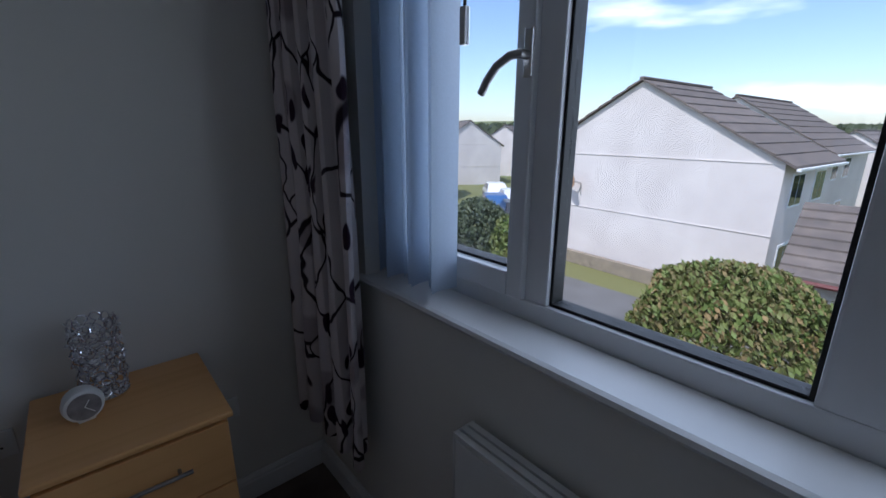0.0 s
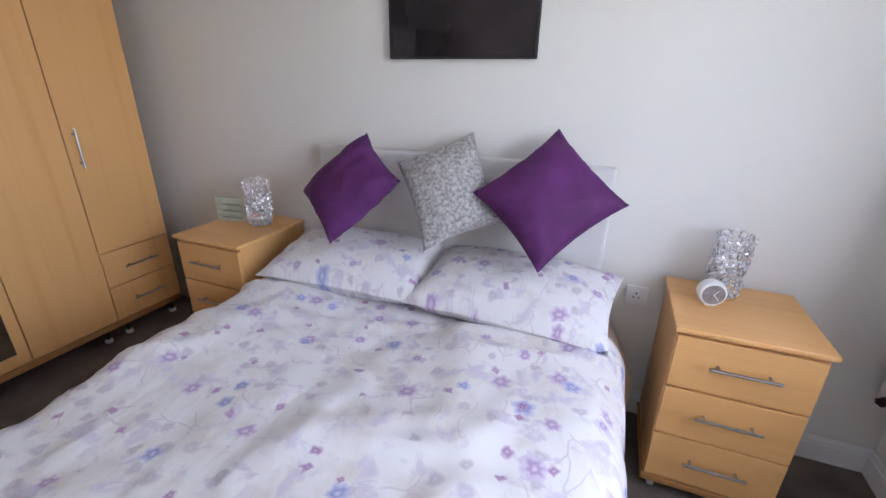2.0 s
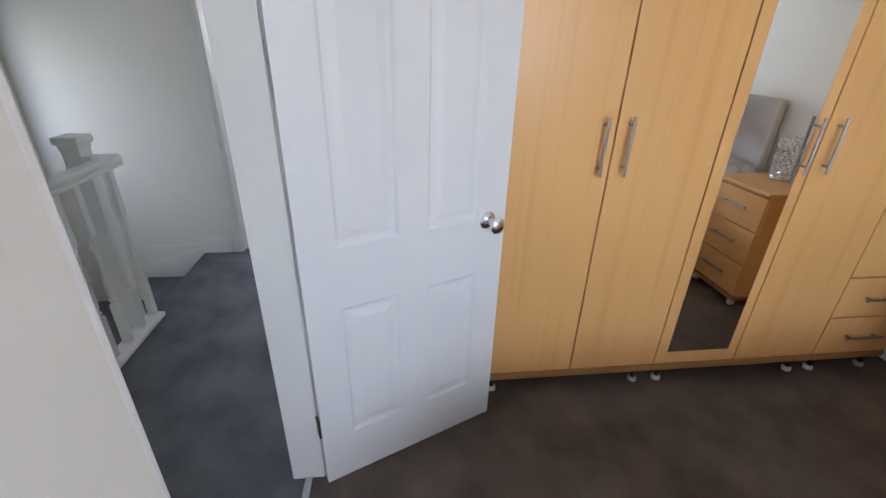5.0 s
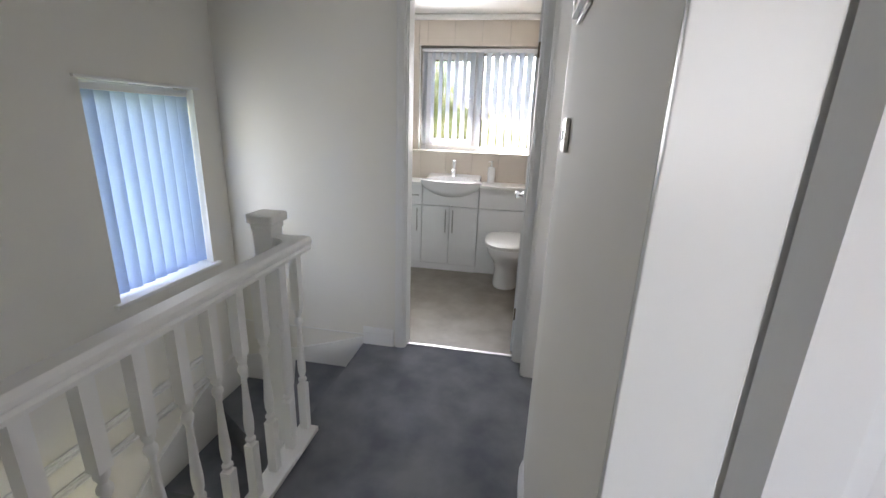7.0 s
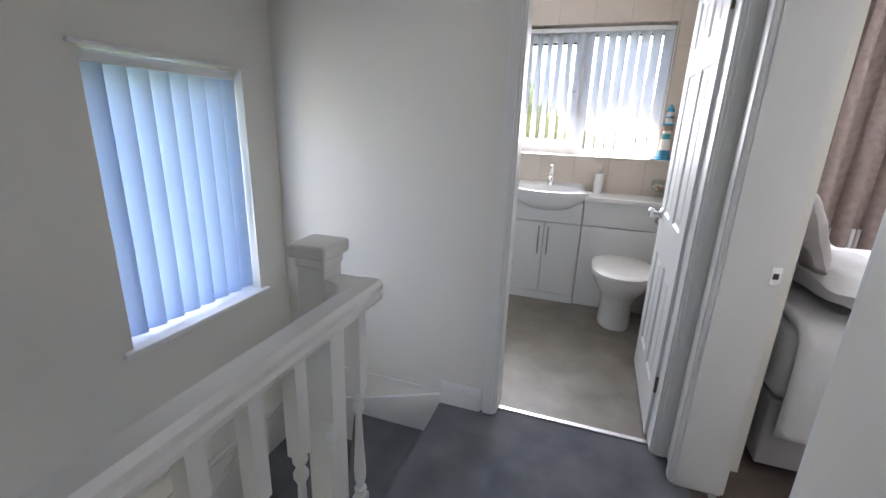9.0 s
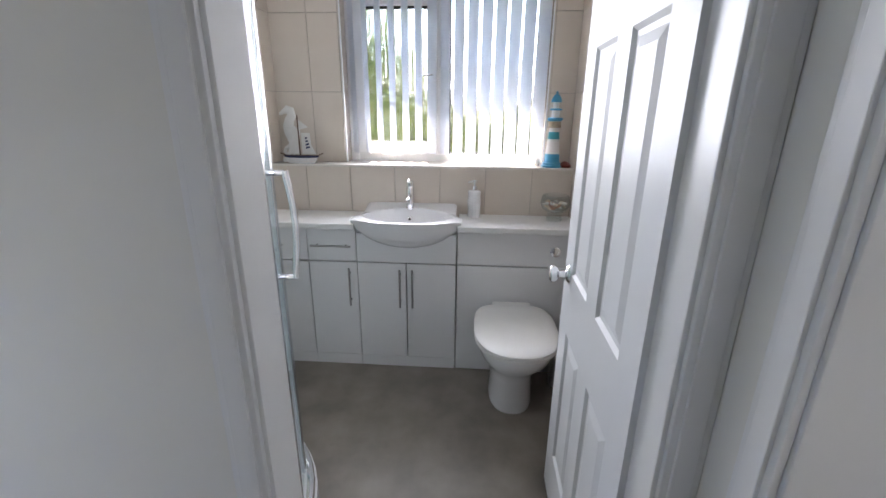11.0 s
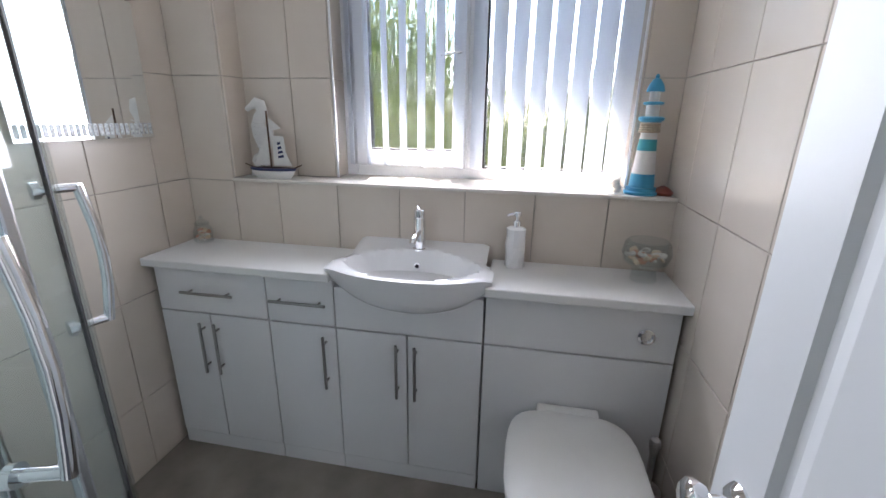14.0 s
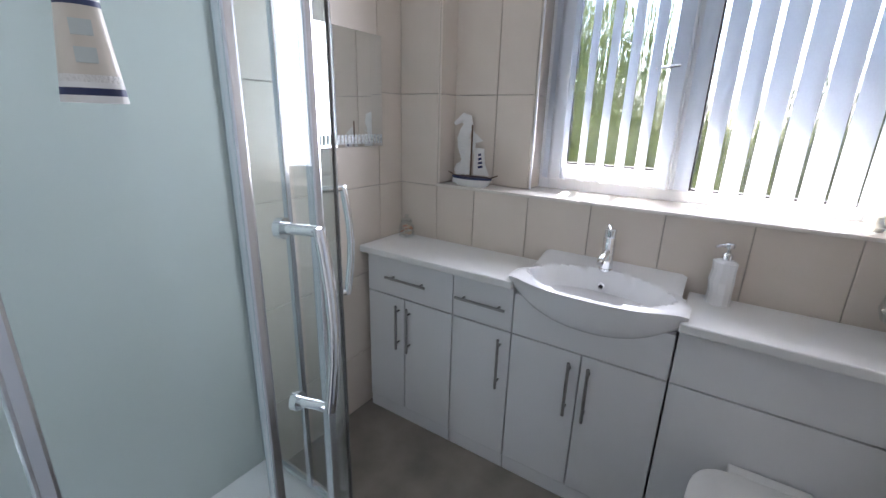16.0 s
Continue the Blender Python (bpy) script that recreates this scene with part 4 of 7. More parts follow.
bl = thing("vertical_blind", (1.83, 1.4, 2.10), "pale blue vertical blind drawn aside in the window", "blind")
part("headrail", bevelled(-0.022, 0.022, -0.88, 0.89, -0.03, 0.0, 0.003), M_UPVC, bl)
for k in range(11):
    bm = bmesh.new()
    slat(bm, 0.01 - 0.012 * (k % 2), 0.862 - k * 0.029, -1.035 + 0.004 * (k % 3), -0.03, 0.089, 0.45 + 0.5 * math.sin(k * 1.7))
    part("vane", bm, M_BLIND_B, bl, "", True)
bm = bmesh.new()
tube(bm, [(0.0, 0.50, -0.03), (0.0, 0.498, -0.32), (0.0, 0.498, -0.36)], 0.004, 6)
part("wand", bm, M_DARK, bl, "dark tilt wand")
part("pull_weight", bevelled(-0.008, 0.008, 0.488, 0.508, -0.41, -0.33, 0.004), M_STEEL, bl)


def curtain(name, x, y0, y1, z0, z1, folds, depth, material, label, facing=-1):
    """Pleated hanging, with its print laid out along the cloth's own width."""
    nx, nz = folds * 10, 26
    bm = bmesh.new()
    uvl = bm.loops.layers.uv.new("UVMap")
    g = []
    for j in range(nz + 1):
        v = j / nz
        row = []
        for i in range(nx + 1):
            u = i / nx
            spread = 1.0 - 0.12 * v + 0.05 * math.sin(v * 2.5)
            a = u * folds * 2 * math.pi
            d = depth * (0.55 + 0.45 * (1 - v)) * math.sin(a + 0.5 * math.sin(v * 3 + u * 4)) + 0.012 * noise.noise(Vector((u * 4, v * 3, 0.7)))
            y = y1 - (u * (y1 - y0)) * spread + 0.012 * math.sin(2 * a)
            row.append(bm.verts.new((x + d, y, z0 + v * (z1 - z0) + 0.012 * math.sin(a) * (1 - v))))
        g.append(row)
    wide = (y1 - y0) * 1.9
    for j in range(nz):
        for i in range(nx):
            f = bm.faces.new((g[j][i], g[j][i + 1], g[j + 1][i + 1], g[j + 1][i]))
            for l, (ii, jj) in zip(f.loops, ((i, j), (i + 1, j), (i + 1, j + 1), (i, j + 1))):
                l[uvl].uv = (ii / nx * wide, jj / nz * (z1 - z0))
    ob = solid(name, bm, material, label, "curtain", (0, 0, 0), 0, True)
    m = ob.modifiers.new("thick", 'SOLIDIFY')
    m.thickness = 0.003
    return ob


curtain("curtain", 1.70, 2.20, 2.735, 0.40, 2.24, 5, 0.040, M_CURTAIN, "floor-length pale curtain printed with dark plum branches")
pole = thing("curtain_pole", (1.69, 1.4, 2.255), "slim steel curtain pole above the window", "curtain pole")
bm = bmesh.new()
tube(bm, [(0, -1.15, 0), (0, 1.34, 0)], 0.012, 10)
part("pole", bm, M_STEEL, pole, "", True)
for y in (-1.0, 1.28):
    bm = bmesh.new()
    tube(bm, [(0, y, 0), (0.09, y, 0)], 0.008)
    part("bracket", bm, M_STEEL, pole)

rad = thing("radiator", (1.735, 1.20, 0.15), "white steel panel radiator below the window", "radiator")
W2, H2 = 0.57, 0.60
part("front_panel", bevelled(-0.036, -0.012, -W2, W2, 0.02, H2 + 0.028, 0.006, 3), M_PLASTIC, rad)
part("back_panel", bevelled(0.012, 0.03, -W2, W2, 0.02, H2, 0.004), M_PLASTIC, rad)
part("side_panel", bevelled(-0.036, 0.034, -W2 - 0.006, -W2 + 0.001, 0.01, H2 + 0.045, 0.002), M_PLASTIC, rad)
part("side_panel", bevelled(-0.036, 0.034, W2 - 0.001, W2 + 0.006, 0.01, H2 + 0.045, 0.002), M_PLASTIC, rad)
for k in range(3):
    part("top_bar", bevelled(-0.036 + k * 0.024, -0.018 + k * 0.024, -W2, W2, H2 + 0.03, H2 + 0.045, 0.002), M_PLASTIC, rad)
bm = bmesh.new()
tube(bm, [(0, W2 - 0.03, 0.03), (0, W2 + 0.03, 0.03), (0, W2 + 0.03, -0.15)], 0.0075)
part("pipe", bm, M_PLASTIC, rad)


# ---- bedside things ----
def wire_lamp(loc, label, seed):
    """Table lamp whose drum is a tangle of bright wire loops and beads."""
    rnd = random.Random(seed)
    l = thing("table_lamp", loc, label, "table lamp", 0, "pair of crystal lamps")
    bm = bmesh.new()
    lathe(bm, [(0.055, 0.0), (0.058, 0.004), (0.058, 0.010), (0.02, 0.014)], 20)
    part("base", bm, M_CHROME, l, "", True)
    bm = bmesh.new()
    for row in range(8):
        for col in range(11):
            a = (col + 0.5 * (row % 2)) * 2 * math.pi / 11 + rnd.uniform(-0.1, 0.1)
            c = Vector((0.054 * math.cos(a), 0.054 * math.sin(a), 0.032 + row * 0.0285 + rnd.uniform(-0.004, 0.004)))
            ax = Vector((math.cos(a) + rnd.uniform(-0.5, 0.5), math.sin(a) + rnd.uniform(-0.5, 0.5), rnd.uniform(-0.5, 0.5))).normalized()
            bx = ax.cross(Vector((0.3, 0.5, 0.8))).normalized()
            cx_ = ax.cross(bx)
            r = rnd.uniform(0.013, 0.019)
            tube(bm, [c + r * (math.cos(t) * bx + math.sin(t) * cx_) for t in [i * 6.2832 / 8 for i in range(9)]], 0.0026, 5)
    part("wire_shade", bm, M_CRYSTAL, l, "shade of tangled silver wire loops", True)["kind"] = "stuff"
    bm = bmesh.new()
    for k in range(120):
        a, z = rnd.uniform(0, 6.28), rnd.uniform(0.02, 0.24)
        r = rnd.uniform(0.045, 0.066)
        bmesh.ops.create_icosphere(bm, subdivisions=1, radius=rnd.uniform(0.004, 0.007), matrix=Matrix.Translation((r * math.cos(a), r * math.sin(a), z)))
    part("beads", bm, mat("clear_beads", (0.88, 0.88, 0.92), 0.05, 0.35), l, "clear acrylic beads", True)["kind"] = "stuff"
    return l


wire_lamp((1.07, 2.63, 0.735), "small table lamp of tangled silver wire and beads", 3)
wire_lamp((-1.10, 2.56, 0.735), "small table lamp of tangled silver wire and beads", 8)

clock = thing("alarm_clock", (1.005, 2.47, 0.735), "round white alarm clock on the bedside chest", "alarm clock", 12)
clock.matrix_basis = pose(1.018, 2.525, 0.735, 0, 0, 8) @ Matrix.Scale(0.88, 4)
bm = bmesh.new()
lathe(bm, [(0.030, 0.035), (0.048, 0.030), (0.054, 0.0), (0.050, -0.022), (0.044, -0.026)], 28, (0, 0, 0.054), 'y')
part("case", bm, M_PLASTIC, clock, "", True)
bm = bmesh.new()
lathe(bm, [(0.042, -0.0262), (0.042, -0.0272), (0.001, -0.0275)], 28, (0, 0, 0.054), 'y')
part("dial", bm, mat("dial_grey", (0.32, 0.30, 0.30), 0.4, vary=0.4, vary_scale=30), clock, "grey clock dial")
for a, ln in ((0.6, 0.024), (2.4, 0.032)):
    bm = bmesh.new()
    tube(bm, [(0, -0.029, 0.054), (ln * math.sin(a), -0.029, 0.054 + ln * math.cos(a))], 0.0015, 5)
    part("hand", bm, M_PLASTIC, clock)
part("stand", bevelled(-0.022, 0.022, -0.02, 0.025, 0.0, 0.008, 0.003), M_PLASTIC, clock)

fb = thing("photo_block", (-1.285, 2.555, 0.735), "pale green wooden plank sign beside the lamp", "sign", 8)
for k in range(4):
    part("plank", bevelled(-0.095, 0.095, -0.014, 0.014, 0.001 + k * 0.033, 0.032 + k * 0.033, 0.002), mat("pale_green_wood", (0.50, 0.54, 0.44), 0.7, vary=0.25, vary_scale=18), fb)
for k in range(3):
    part("lettering", bevelled(-0.06 + 0.008 * k, 0.065, -0.0155, -0.0143, 0.020 + k * 0.036, 0.027 + k * 0.036, 0.0003), mat("sign_lettering", (0.22, 0.24, 0.20), 0.7), fb, "unreadable painted lettering")


def plate(name, loc, rz, label, category, switch=True):
    """Square wall plate standing out along local -y."""
    p = thing(name, loc, label, category, rz)
    part("plate", bevelled(-0.043, 0.043, -0.010, 0.0, -0.043, 0.043, 0.003), M_PLASTIC, p)
    if switch:
        part("rocker", bevelled(-0.007, 0.007, -0.014, -0.0095, -0.013, 0.013, 0.002), M_STEEL, p, "small rocker switch")
    else:
        for x in (-0.011, 0.011):
            part("pin_hole", bevelled(x - 0.003, x + 0.003, -0.0105, -0.0095, -0.012, -0.006, 0.0003), M_DARK, p)
        part("pin_hole", bevelled(-0.003, 0.003, -0.0105, -0.0095, 0.006, 0.014, 0.0003), M_DARK, p)
    return p


plate("wall_socket", (0.80, 2.757, 0.615), 0, "white plastic wall socket beside the bed", "socket", False)
plate("wall_socket", (1.40, 2.757, 0.45), 0, "white plastic wall socket beside the chest", "socket", False)
plate("light_switch", (-2.42, -0.163, 1.355), 0, "white plastic light switch with a small rocker", "light switch")

for nm, loc, rz, lb in (("strike_plate", (-3.3875, -0.012, 0.88), 90, "steel strike plate on the back bedroom jamb"), ("strike_plate", (-0.9175, -0.085, 0.90), -90, "bronze strike plate on the bedroom jamb")):
    sp = thing(nm, loc, lb, "strike plate", rz)
    part("plate", bevelled(-0.014, 0.014, -0.0015, 0.0, -0.03, 0.03, 0.0005), M_CHROME if rz > 0 else M_BRASSY, sp)
    part("latch_hole", bevelled(-0.008, 0.008, -0.0022, -0.001, -0.010, 0.010, 0.0004), M_DARK, sp)

# ---- landing: stairs and balustrade ----
PX, PY = -2.745, -1.25


def wedge(a0, a1, z0, z1, name, m):
    """Winder tread round the newel between two angles measured from the wall side."""
    def rim(a):
        r = radians(a)
        dx, dy = -math.cos(r), -math.sin(r)
        k = min((-3.548 - PX) / dx if dx < -1e-6 else 9, (-2.038 - PY) / dy if dy < -1e-6 else 9)
        return (PX + k * dx, PY + k * dy)
    pts = [(PX, PY), rim(a0)]
    if a0 < 45.7 < a1:
        pts.append((-3.548, -2.038))
    pts.append(rim(a1))
    bm = bmesh.new()
    prism(bm, pts, z0, z1)
    return part(name, bm, m, stairs)


stairs = thing("staircase", (0, 0, 0), "grey carpeted winding staircase going down", "staircase")
stairs["kind"] = "structure"
wedge(-6, 27, -0.42, -0.19, "tread", M_CARPET_L)
wedge(27, 58, -0.62, -0.38, "tread", M_CARPET_L)
wedge(58, 90, -0.82, -0.57, "tread", M_CARPET_L)
for k in range(8):
    z = -0.76 - 0.19 * k
    x0 = PX + 0.225 * k
    part("tread", bevelled(x0, x0 + 0.245, -2.038, -1.275, z - 0.25, z, 0.012, 3), M_CARPET_L, stairs)
# wall strings: stepped white boards along the walls
bm = bmesh.new()
sl = -0.19 / 0.225
poly = [(-3.548, -0.10), (-3.10, -0.22), (-2.70, -0.42), (-0.9, -0.42 + sl * 1.8), (-0.9, -0.70 + sl * 1.8), (-2.70, -0.70), (-3.548, -0.70)]
f0 = [bm.verts.new((x, -2.039, z)) for x, z in poly]
f1 = [bm.verts.new((x, -2.018, z)) for x, z in poly]
bm.faces.new(f0)
bm.faces.new(f1)
for i in range(7):
    bm.faces.new((f0[i], f0[(i + 1) % 7], f1[(i + 1) % 7], f1[i]))
part("wall_string", bm, M_TRIM, stairs, "white painted wall string")
for z, h in ((-0.02, 0.022), (-0.165, 0.022)):
    mo = part("moulding", bevelled(-3.20, -0.9, -2.038, -2.026, z - h, z + h, 0.003), M_TRIM, stairs)
    for q in (-0.010, 0.010):
        bm = bmesh.new()
        tube(bm, [(-3.19, -2.025, z + q), (-0.91, -2.025, z + q)], 0.006, 8)
        part("bead", bm, M_TRIM, mo)
bm = bmesh.new()
pw = [(-1.172, 0.045), (-1.40, -0.03), (-2.02, -0.21), (-2.02, -0.60), (-1.172, -0.30)]
f0 = [bm.verts.new((-3.549, y, z)) for y, z in pw]
f1 = [bm.verts.new((-3.530, y, z)) for y, z in pw]
bm.faces.new(f0)
bm.faces.new(f1)
for i in range(5):
    bm.faces.new((f0[i], f0[(i + 1) % 5], f1[(i + 1) % 5], f1[i]))
part("wall_string", bm, M_TRIM, stairs, "white painted wall string")
part("bead", bevelled(-3.549, -3.543, -2.02, -1.175, 0.052, 0.060, 0.002), M_TRIM, stairs)
# outer string below the landing edge and sloping handrail down the flight
bm = bmesh.new()
po = [(-2.74, -0.10), (-0.9, -0.05 + sl * 1.76), (-0.9, -0.36 + sl * 1.76), (-2.74, -0.66)]
f0 = [bm.verts.new((x, -1.306, z)) for x, z in po]
f1 = [bm.verts.new((x, -1.276, z)) for x, z in po]
bm.faces.new(f0)
bm.faces.new(f1)
for i in range(4):
    bm.faces.new((f0[i], f0[(i + 1) % 4], f1[(i + 1) % 4], f1[i]))
part("outer_string", bm, M_TRIM, stairs, "white painted outer string")
structure("apron_landing", bevelled(-2.70, -0.31, -1.176, -1.172, -0.30, -0.005, 0.001), M_TRIM, "white painted apron below the landing edge", "trim")

bal = thing("balustrade", (-2.75, -1.138, 0), "white painted landing balustrade with turned spindles", "balustrade")
bm = bmesh.new()
prof = [(-0.030, 0.848), (0.030, 0.848), (0.032, 0.860), (0.024, 0.868), (0.032, 0.876), (0.033, 0.890), (0.024, 0.903), (-0.024, 0.903), (-0.033, 0.890), (-0.032, 0.876), (-0.024, 0.868), (-0.032, 0.860)]
ends = [[bm.verts.new((x, y, z)) for y, z in prof] for x in (-0.050, 2.44)]
for i in range(12):
    bm.faces.new((ends[0][i], ends[0][(i + 1) % 12], ends[1][(i + 1) % 12], ends[1][i]))
bm.faces.new(ends[0])
bm.faces.new(ends[1])
part("handrail", bm, M_TRIM, bal, "white moulded handrail")
bm = bmesh.new()
inner = [(0.085 - 0.075 * math.sin(radians(a)), -0.108 + 0.078 * math.cos(radians(a))) for a in (0, 20, 40, 60, 80)]
prism(bm, [(-0.048, -0.026)] + inner + [(0.010, -0.108), (-0.048, -0.108)], 0.866, 0.901)
part("rail_return", bm, M_TRIM, bal, "short curved return that joins rail and newel")
part("base_rail", bevelled(0.02, 2.44, -0.036, 0.054, 0.001, 0.024, 0.004), M_TRIM, bal)


def spindle_bm(h0, h1):
    """Square block ends with a turned middle."""
    bm = bmesh.new()
    s = 0.0175
    box(bm, -s, s, -s, s, h0, h0 + 0.23)
    box(bm, -s, s, -s, s, h1 - 0.24, h1)
    m0, m1 = h0 + 0.23, h1 - 0.24
    L = m1 - m0
    prof = [(0.017, 0), (0.009, 0.02), (0.018, 0.05), (0.018, 0.07), (0.010, 0.09), (0.016, 0.16), (0.0175, 0.26), (0.014, 0.42), (0.0105, 0.62), (0.009, 0.78), (0.017, 0.83), (0.017, 0.86), (0.009, 0.90), (0.017, 0.95), (0.017, 1.0)]
    lathe(bm, [(r, m0 + t * L) for r, t in prof], 12)
    return bm


spm = mesh_of("spindle", spindle_bm(0.022, 0.850), M_TRIM, True)
for k in range(20):
    sp = new("spindle", spm)
    sp.parent = bal
    sp.matrix_basis = pose(0.040 + 0.1245 * k if k else 0.038, 0, 0)

nw = thing("newel_post", (-2.780, -1.290, -0.82), "white square newel post with a flat moulded cap", "newel post")
part("post", bevelled(-0.043, 0.043, -0.043, 0.043, 0.0, 1.765, 0.005), M_TRIM, nw)
part("neck", bevelled(-0.048, 0.048, -0.048, 0.048, 1.748, 1.776, 0.008), M_TRIM, nw)
part("cap", bevelled(-0.063, 0.063, -0.060, 0.060, 1.776, 1.815, 0.010, 3), M_TRIM, nw)

# stair window and its blind
window_unit("window_2", (-2.74, -2.19, 0.52), 180, 0.62, 0.98, [(0.055, 0.565)], "narrow white uPVC stair window", M_GLASS, -1)
structure("window_sill_stair", bevelled(-3.40, -2.70, -2.16, -2.015, 0.500, 0.522, 0.006, 3), M_TRIM, "white painted stair window board", "window sill")
b2 = thing("vertical_blind", (-3.05, -2.095, 1.485), "pale blue vertical blind closed over the stair window", "blind")
part("headrail", bevelled(-0.305, 0.305, -0.02, 0.02, -0.03, 0.0, 0.003), M_UPVC, b2)
for k in range(8):
    bm = bmesh.new()
    slat(bm, -0.262 + k * 0.075, 0, -0.945, -0.03, 0.089, radians(-24))
    part("vane", bm, M_BLIND, b2, "", True)
structure("headrail_stair", bevelled(-3.39, -2.71, -2.04, -2.022, 1.495, 1.508, 0.003), M_TRIM, "thin white trim above the stair blind", "trim")

# louvred vent grille high on the landing wall
vg = thing("wall_grille", (-2.33, -0.163, 1.70), "white louvred chime cover high on the landing wall", "wall grille")
part("backing", bevelled(-0.10, 0.10, -0.008, 0.0, -0.08, 0.08, 0.002), M_PLASTIC, vg)
for k in range(5):
    part("slat", bevelled(-0.09, 0.09, -0.022, -0.008, -0.07 + k * 0.03, -0.055 + k * 0.03, 0.002), M_PLASTIC, vg)

# ---- back bedroom, glimpsed through its doorway ----
window_unit("window_3", (-5.58, 0.75, 1.05), 90, 1.45, 1.07, [(0.055, 0.68), (0.76, 1.395)], "white uPVC back bedroom window", M_GLASS, -1)
b3_ = thing("vertical_blind", (-5.47, 1.475, 2.10), "white vertical blind over the back bedroom window", "blind")
part("headrail", bevelled(-0.02, 0.02, -0.70, 0.70, -0.03, 0.0, 0.003), M_UPVC, b3_)
for k in range(18):
    bm = bmesh.new()
    slat(bm, 0, -0.65 + k * 0.0765, -1.03, -0.03, 0.089, radians(66))
    part("vane", bm, M_BLIND_W, b3_, "", True)
M_CURT2 = mat("taupe_curtain_cloth", (0.34, 0.27, 0.245), 0.85, color2=(0.25, 0.19, 0.175), vary_scale=25, bump=0.3, bump_scale=120)
curtain("curtain", -5.34, 0.42, 1.24, 0.12, 2.22, 5, 0.045, M_CURT2, "taupe patterned curtain drawn beside the back window")
p2 = thing("curtain_pole", (-5.34, 1.35, 2.24), "slim steel curtain pole over the back window", "curtain pole")
bm = bmesh.new()
tube(bm, [(0, -1.0, 0), (0, 1.1, 0)], 0.012, 10)
part("pole", bm, M_STEEL, p2)
for y in (-0.9, 1.0):
    bm = bmesh.new()
    tube(bm, [(0, y, 0), (-0.09, y, 0)], 0.008)
    part("bracket", bm, M_STEEL, p2)
r2 = thing("radiator", (-5.39, 1.45, 0.15), "white panel radiator under the back window", "radiator")
part("back_panel", bevelled(-0.035, -0.02, -0.5, 0.5, 0, 0.6, 0.003), M_PLASTIC, r2)
for k in range(26):
    part("fin", bevelled(-0.02, 0.035, -0.5 + k * 0.0385, -0.475 + k * 0.0385, 0.02, 0.58, 0.008), M_PLASTIC, r2)
M_WHITEQ = mat("white_ribbed_quilt", (0.74, 0.74, 0.75), 0.9, vary=0.06, vary_scale=9, bump=0.9, bump_scale=45, spec=0.1)
M_DIV2 = mat("pale_grey_divan", (0.42, 0.41, 0.42), 0.9, vary=0.1, vary_scale=8, bump=0.4, bump_scale=200)
bed2 = thing("bed", (-4.25, 1.12, 0), "double bed with white quilt on a pale grey divan", "bed")
part("divan_base", bevelled(-0.68, 0.68, -0.97, 0.95, 0.05, 0.34, 0.012, 3), M_DIV2, bed2, "pale grey divan base")
part("mattress", bevelled(-0.68, 0.68, -0.97, 0.95, 0.342, 0.64, 0.05, 5), M_WHITEQ, bed2, "white mattress", True)


def quilt2(u, v):
    hw, drop, r = 0.745, 0.42, 0.09
    s = (u - 0.5) * 2 * (hw + drop)
    a = abs(s)
    x, dz = s, 0.0
    if a > hw - r:
        t = a - (hw - r)
        if t < r * 1.57:
            x, dz = math.copysign(hw - r + r * math.sin(t / r), s), r * (1 - math.cos(t / r))
        else:
            x, dz = math.copysign(hw, s), r + t - r * 1.57
    hang = min(1, dz / 0.2)
    x += math.copysign(hang * 0.02 * math.sin(v * 30), s)
    return (x, -0.96 + v * 1.94, 0.685 - dz + 0.02 * noise.noise(Vector((u * 5, v * 6, 4))) + 0.03 * hang * math.sin(v * 7))


q2 = solid("quilt", cloth_grid(60, 60, quilt2), M_WHITEQ, "rumpled white ribbed quilt hanging over the bed side", "quilt", (-4.25, 1.12, 0), 0, True)
sm2 = q2.modifiers.new("thick", 'SOLIDIFY')
sm2.thickness, sm2.offset = 0.03, -1
cushion("pillow", (-3.86, 0.42, 0.775), 0.68, 0.44, 0.18, 80, 0, 2, M_WHITEQ, "white ribbed pillow on the back bed", "pillow", 12)
cushion("pillow", (-4.6, 0.42, 0.775), 0.68, 0.44, 0.18, 80, 0, -2, M_WHITEQ, "white ribbed pillow on the back bed", "pillow", 14)
cushion("cushion", (-3.84, 0.215, 0.96), 0.34, 0.34, 0.11, -18, 8, 175, mat("grey_plush", (0.50, 0.47, 0.46), 0.9, vary=0.2, vary_scale=12, bump=0.5, bump_scale=150), "grey plush cushion propped on the pillows", "cushion", 15)
cushion("cushion", (-4.17, 0.23, 0.98), 0.38, 0.38, 0.12, -20, 20, 178, mat("blush_plush", (0.58, 0.38, 0.34), 0.9, vary=0.2, vary_scale=12, bump=0.5, bump_scale=150), "blush pink cushion propped on the pillows", "cushion", 17)

# ---- bathroom: window, blind ----
window_unit("window_4", (-5.61, -1.30, 1.10), 90, 1.16, 0.96, [(0.055, 0.535), (0.60, 1.105)], "white uPVC bathroom window with rippled obscure glass", M_RAIN, 0)
bm = bmesh.new()
tube(bm, [(-5.555, -0.78, 1.60), (-5.535, -0.78, 1.60), (-5.535, -0.80, 1.598), (-5.535, -0.87, 1.59)], 0.006, 8)
solid("window_catch", bm, M_CHROME, "small chrome window catch on the mullion", "window catch", (0, 0, 0), 0, True)
b4 = thing("vertical_blind", (-5.525, -0.72, 2.045), "white vertical blind with open vanes over the bathroom window", "blind")
part("headrail", bevelled(-0.02, 0.02, -0.565, 0.565, -0.03, 0.0, 0.003), M_UPVC, b4)
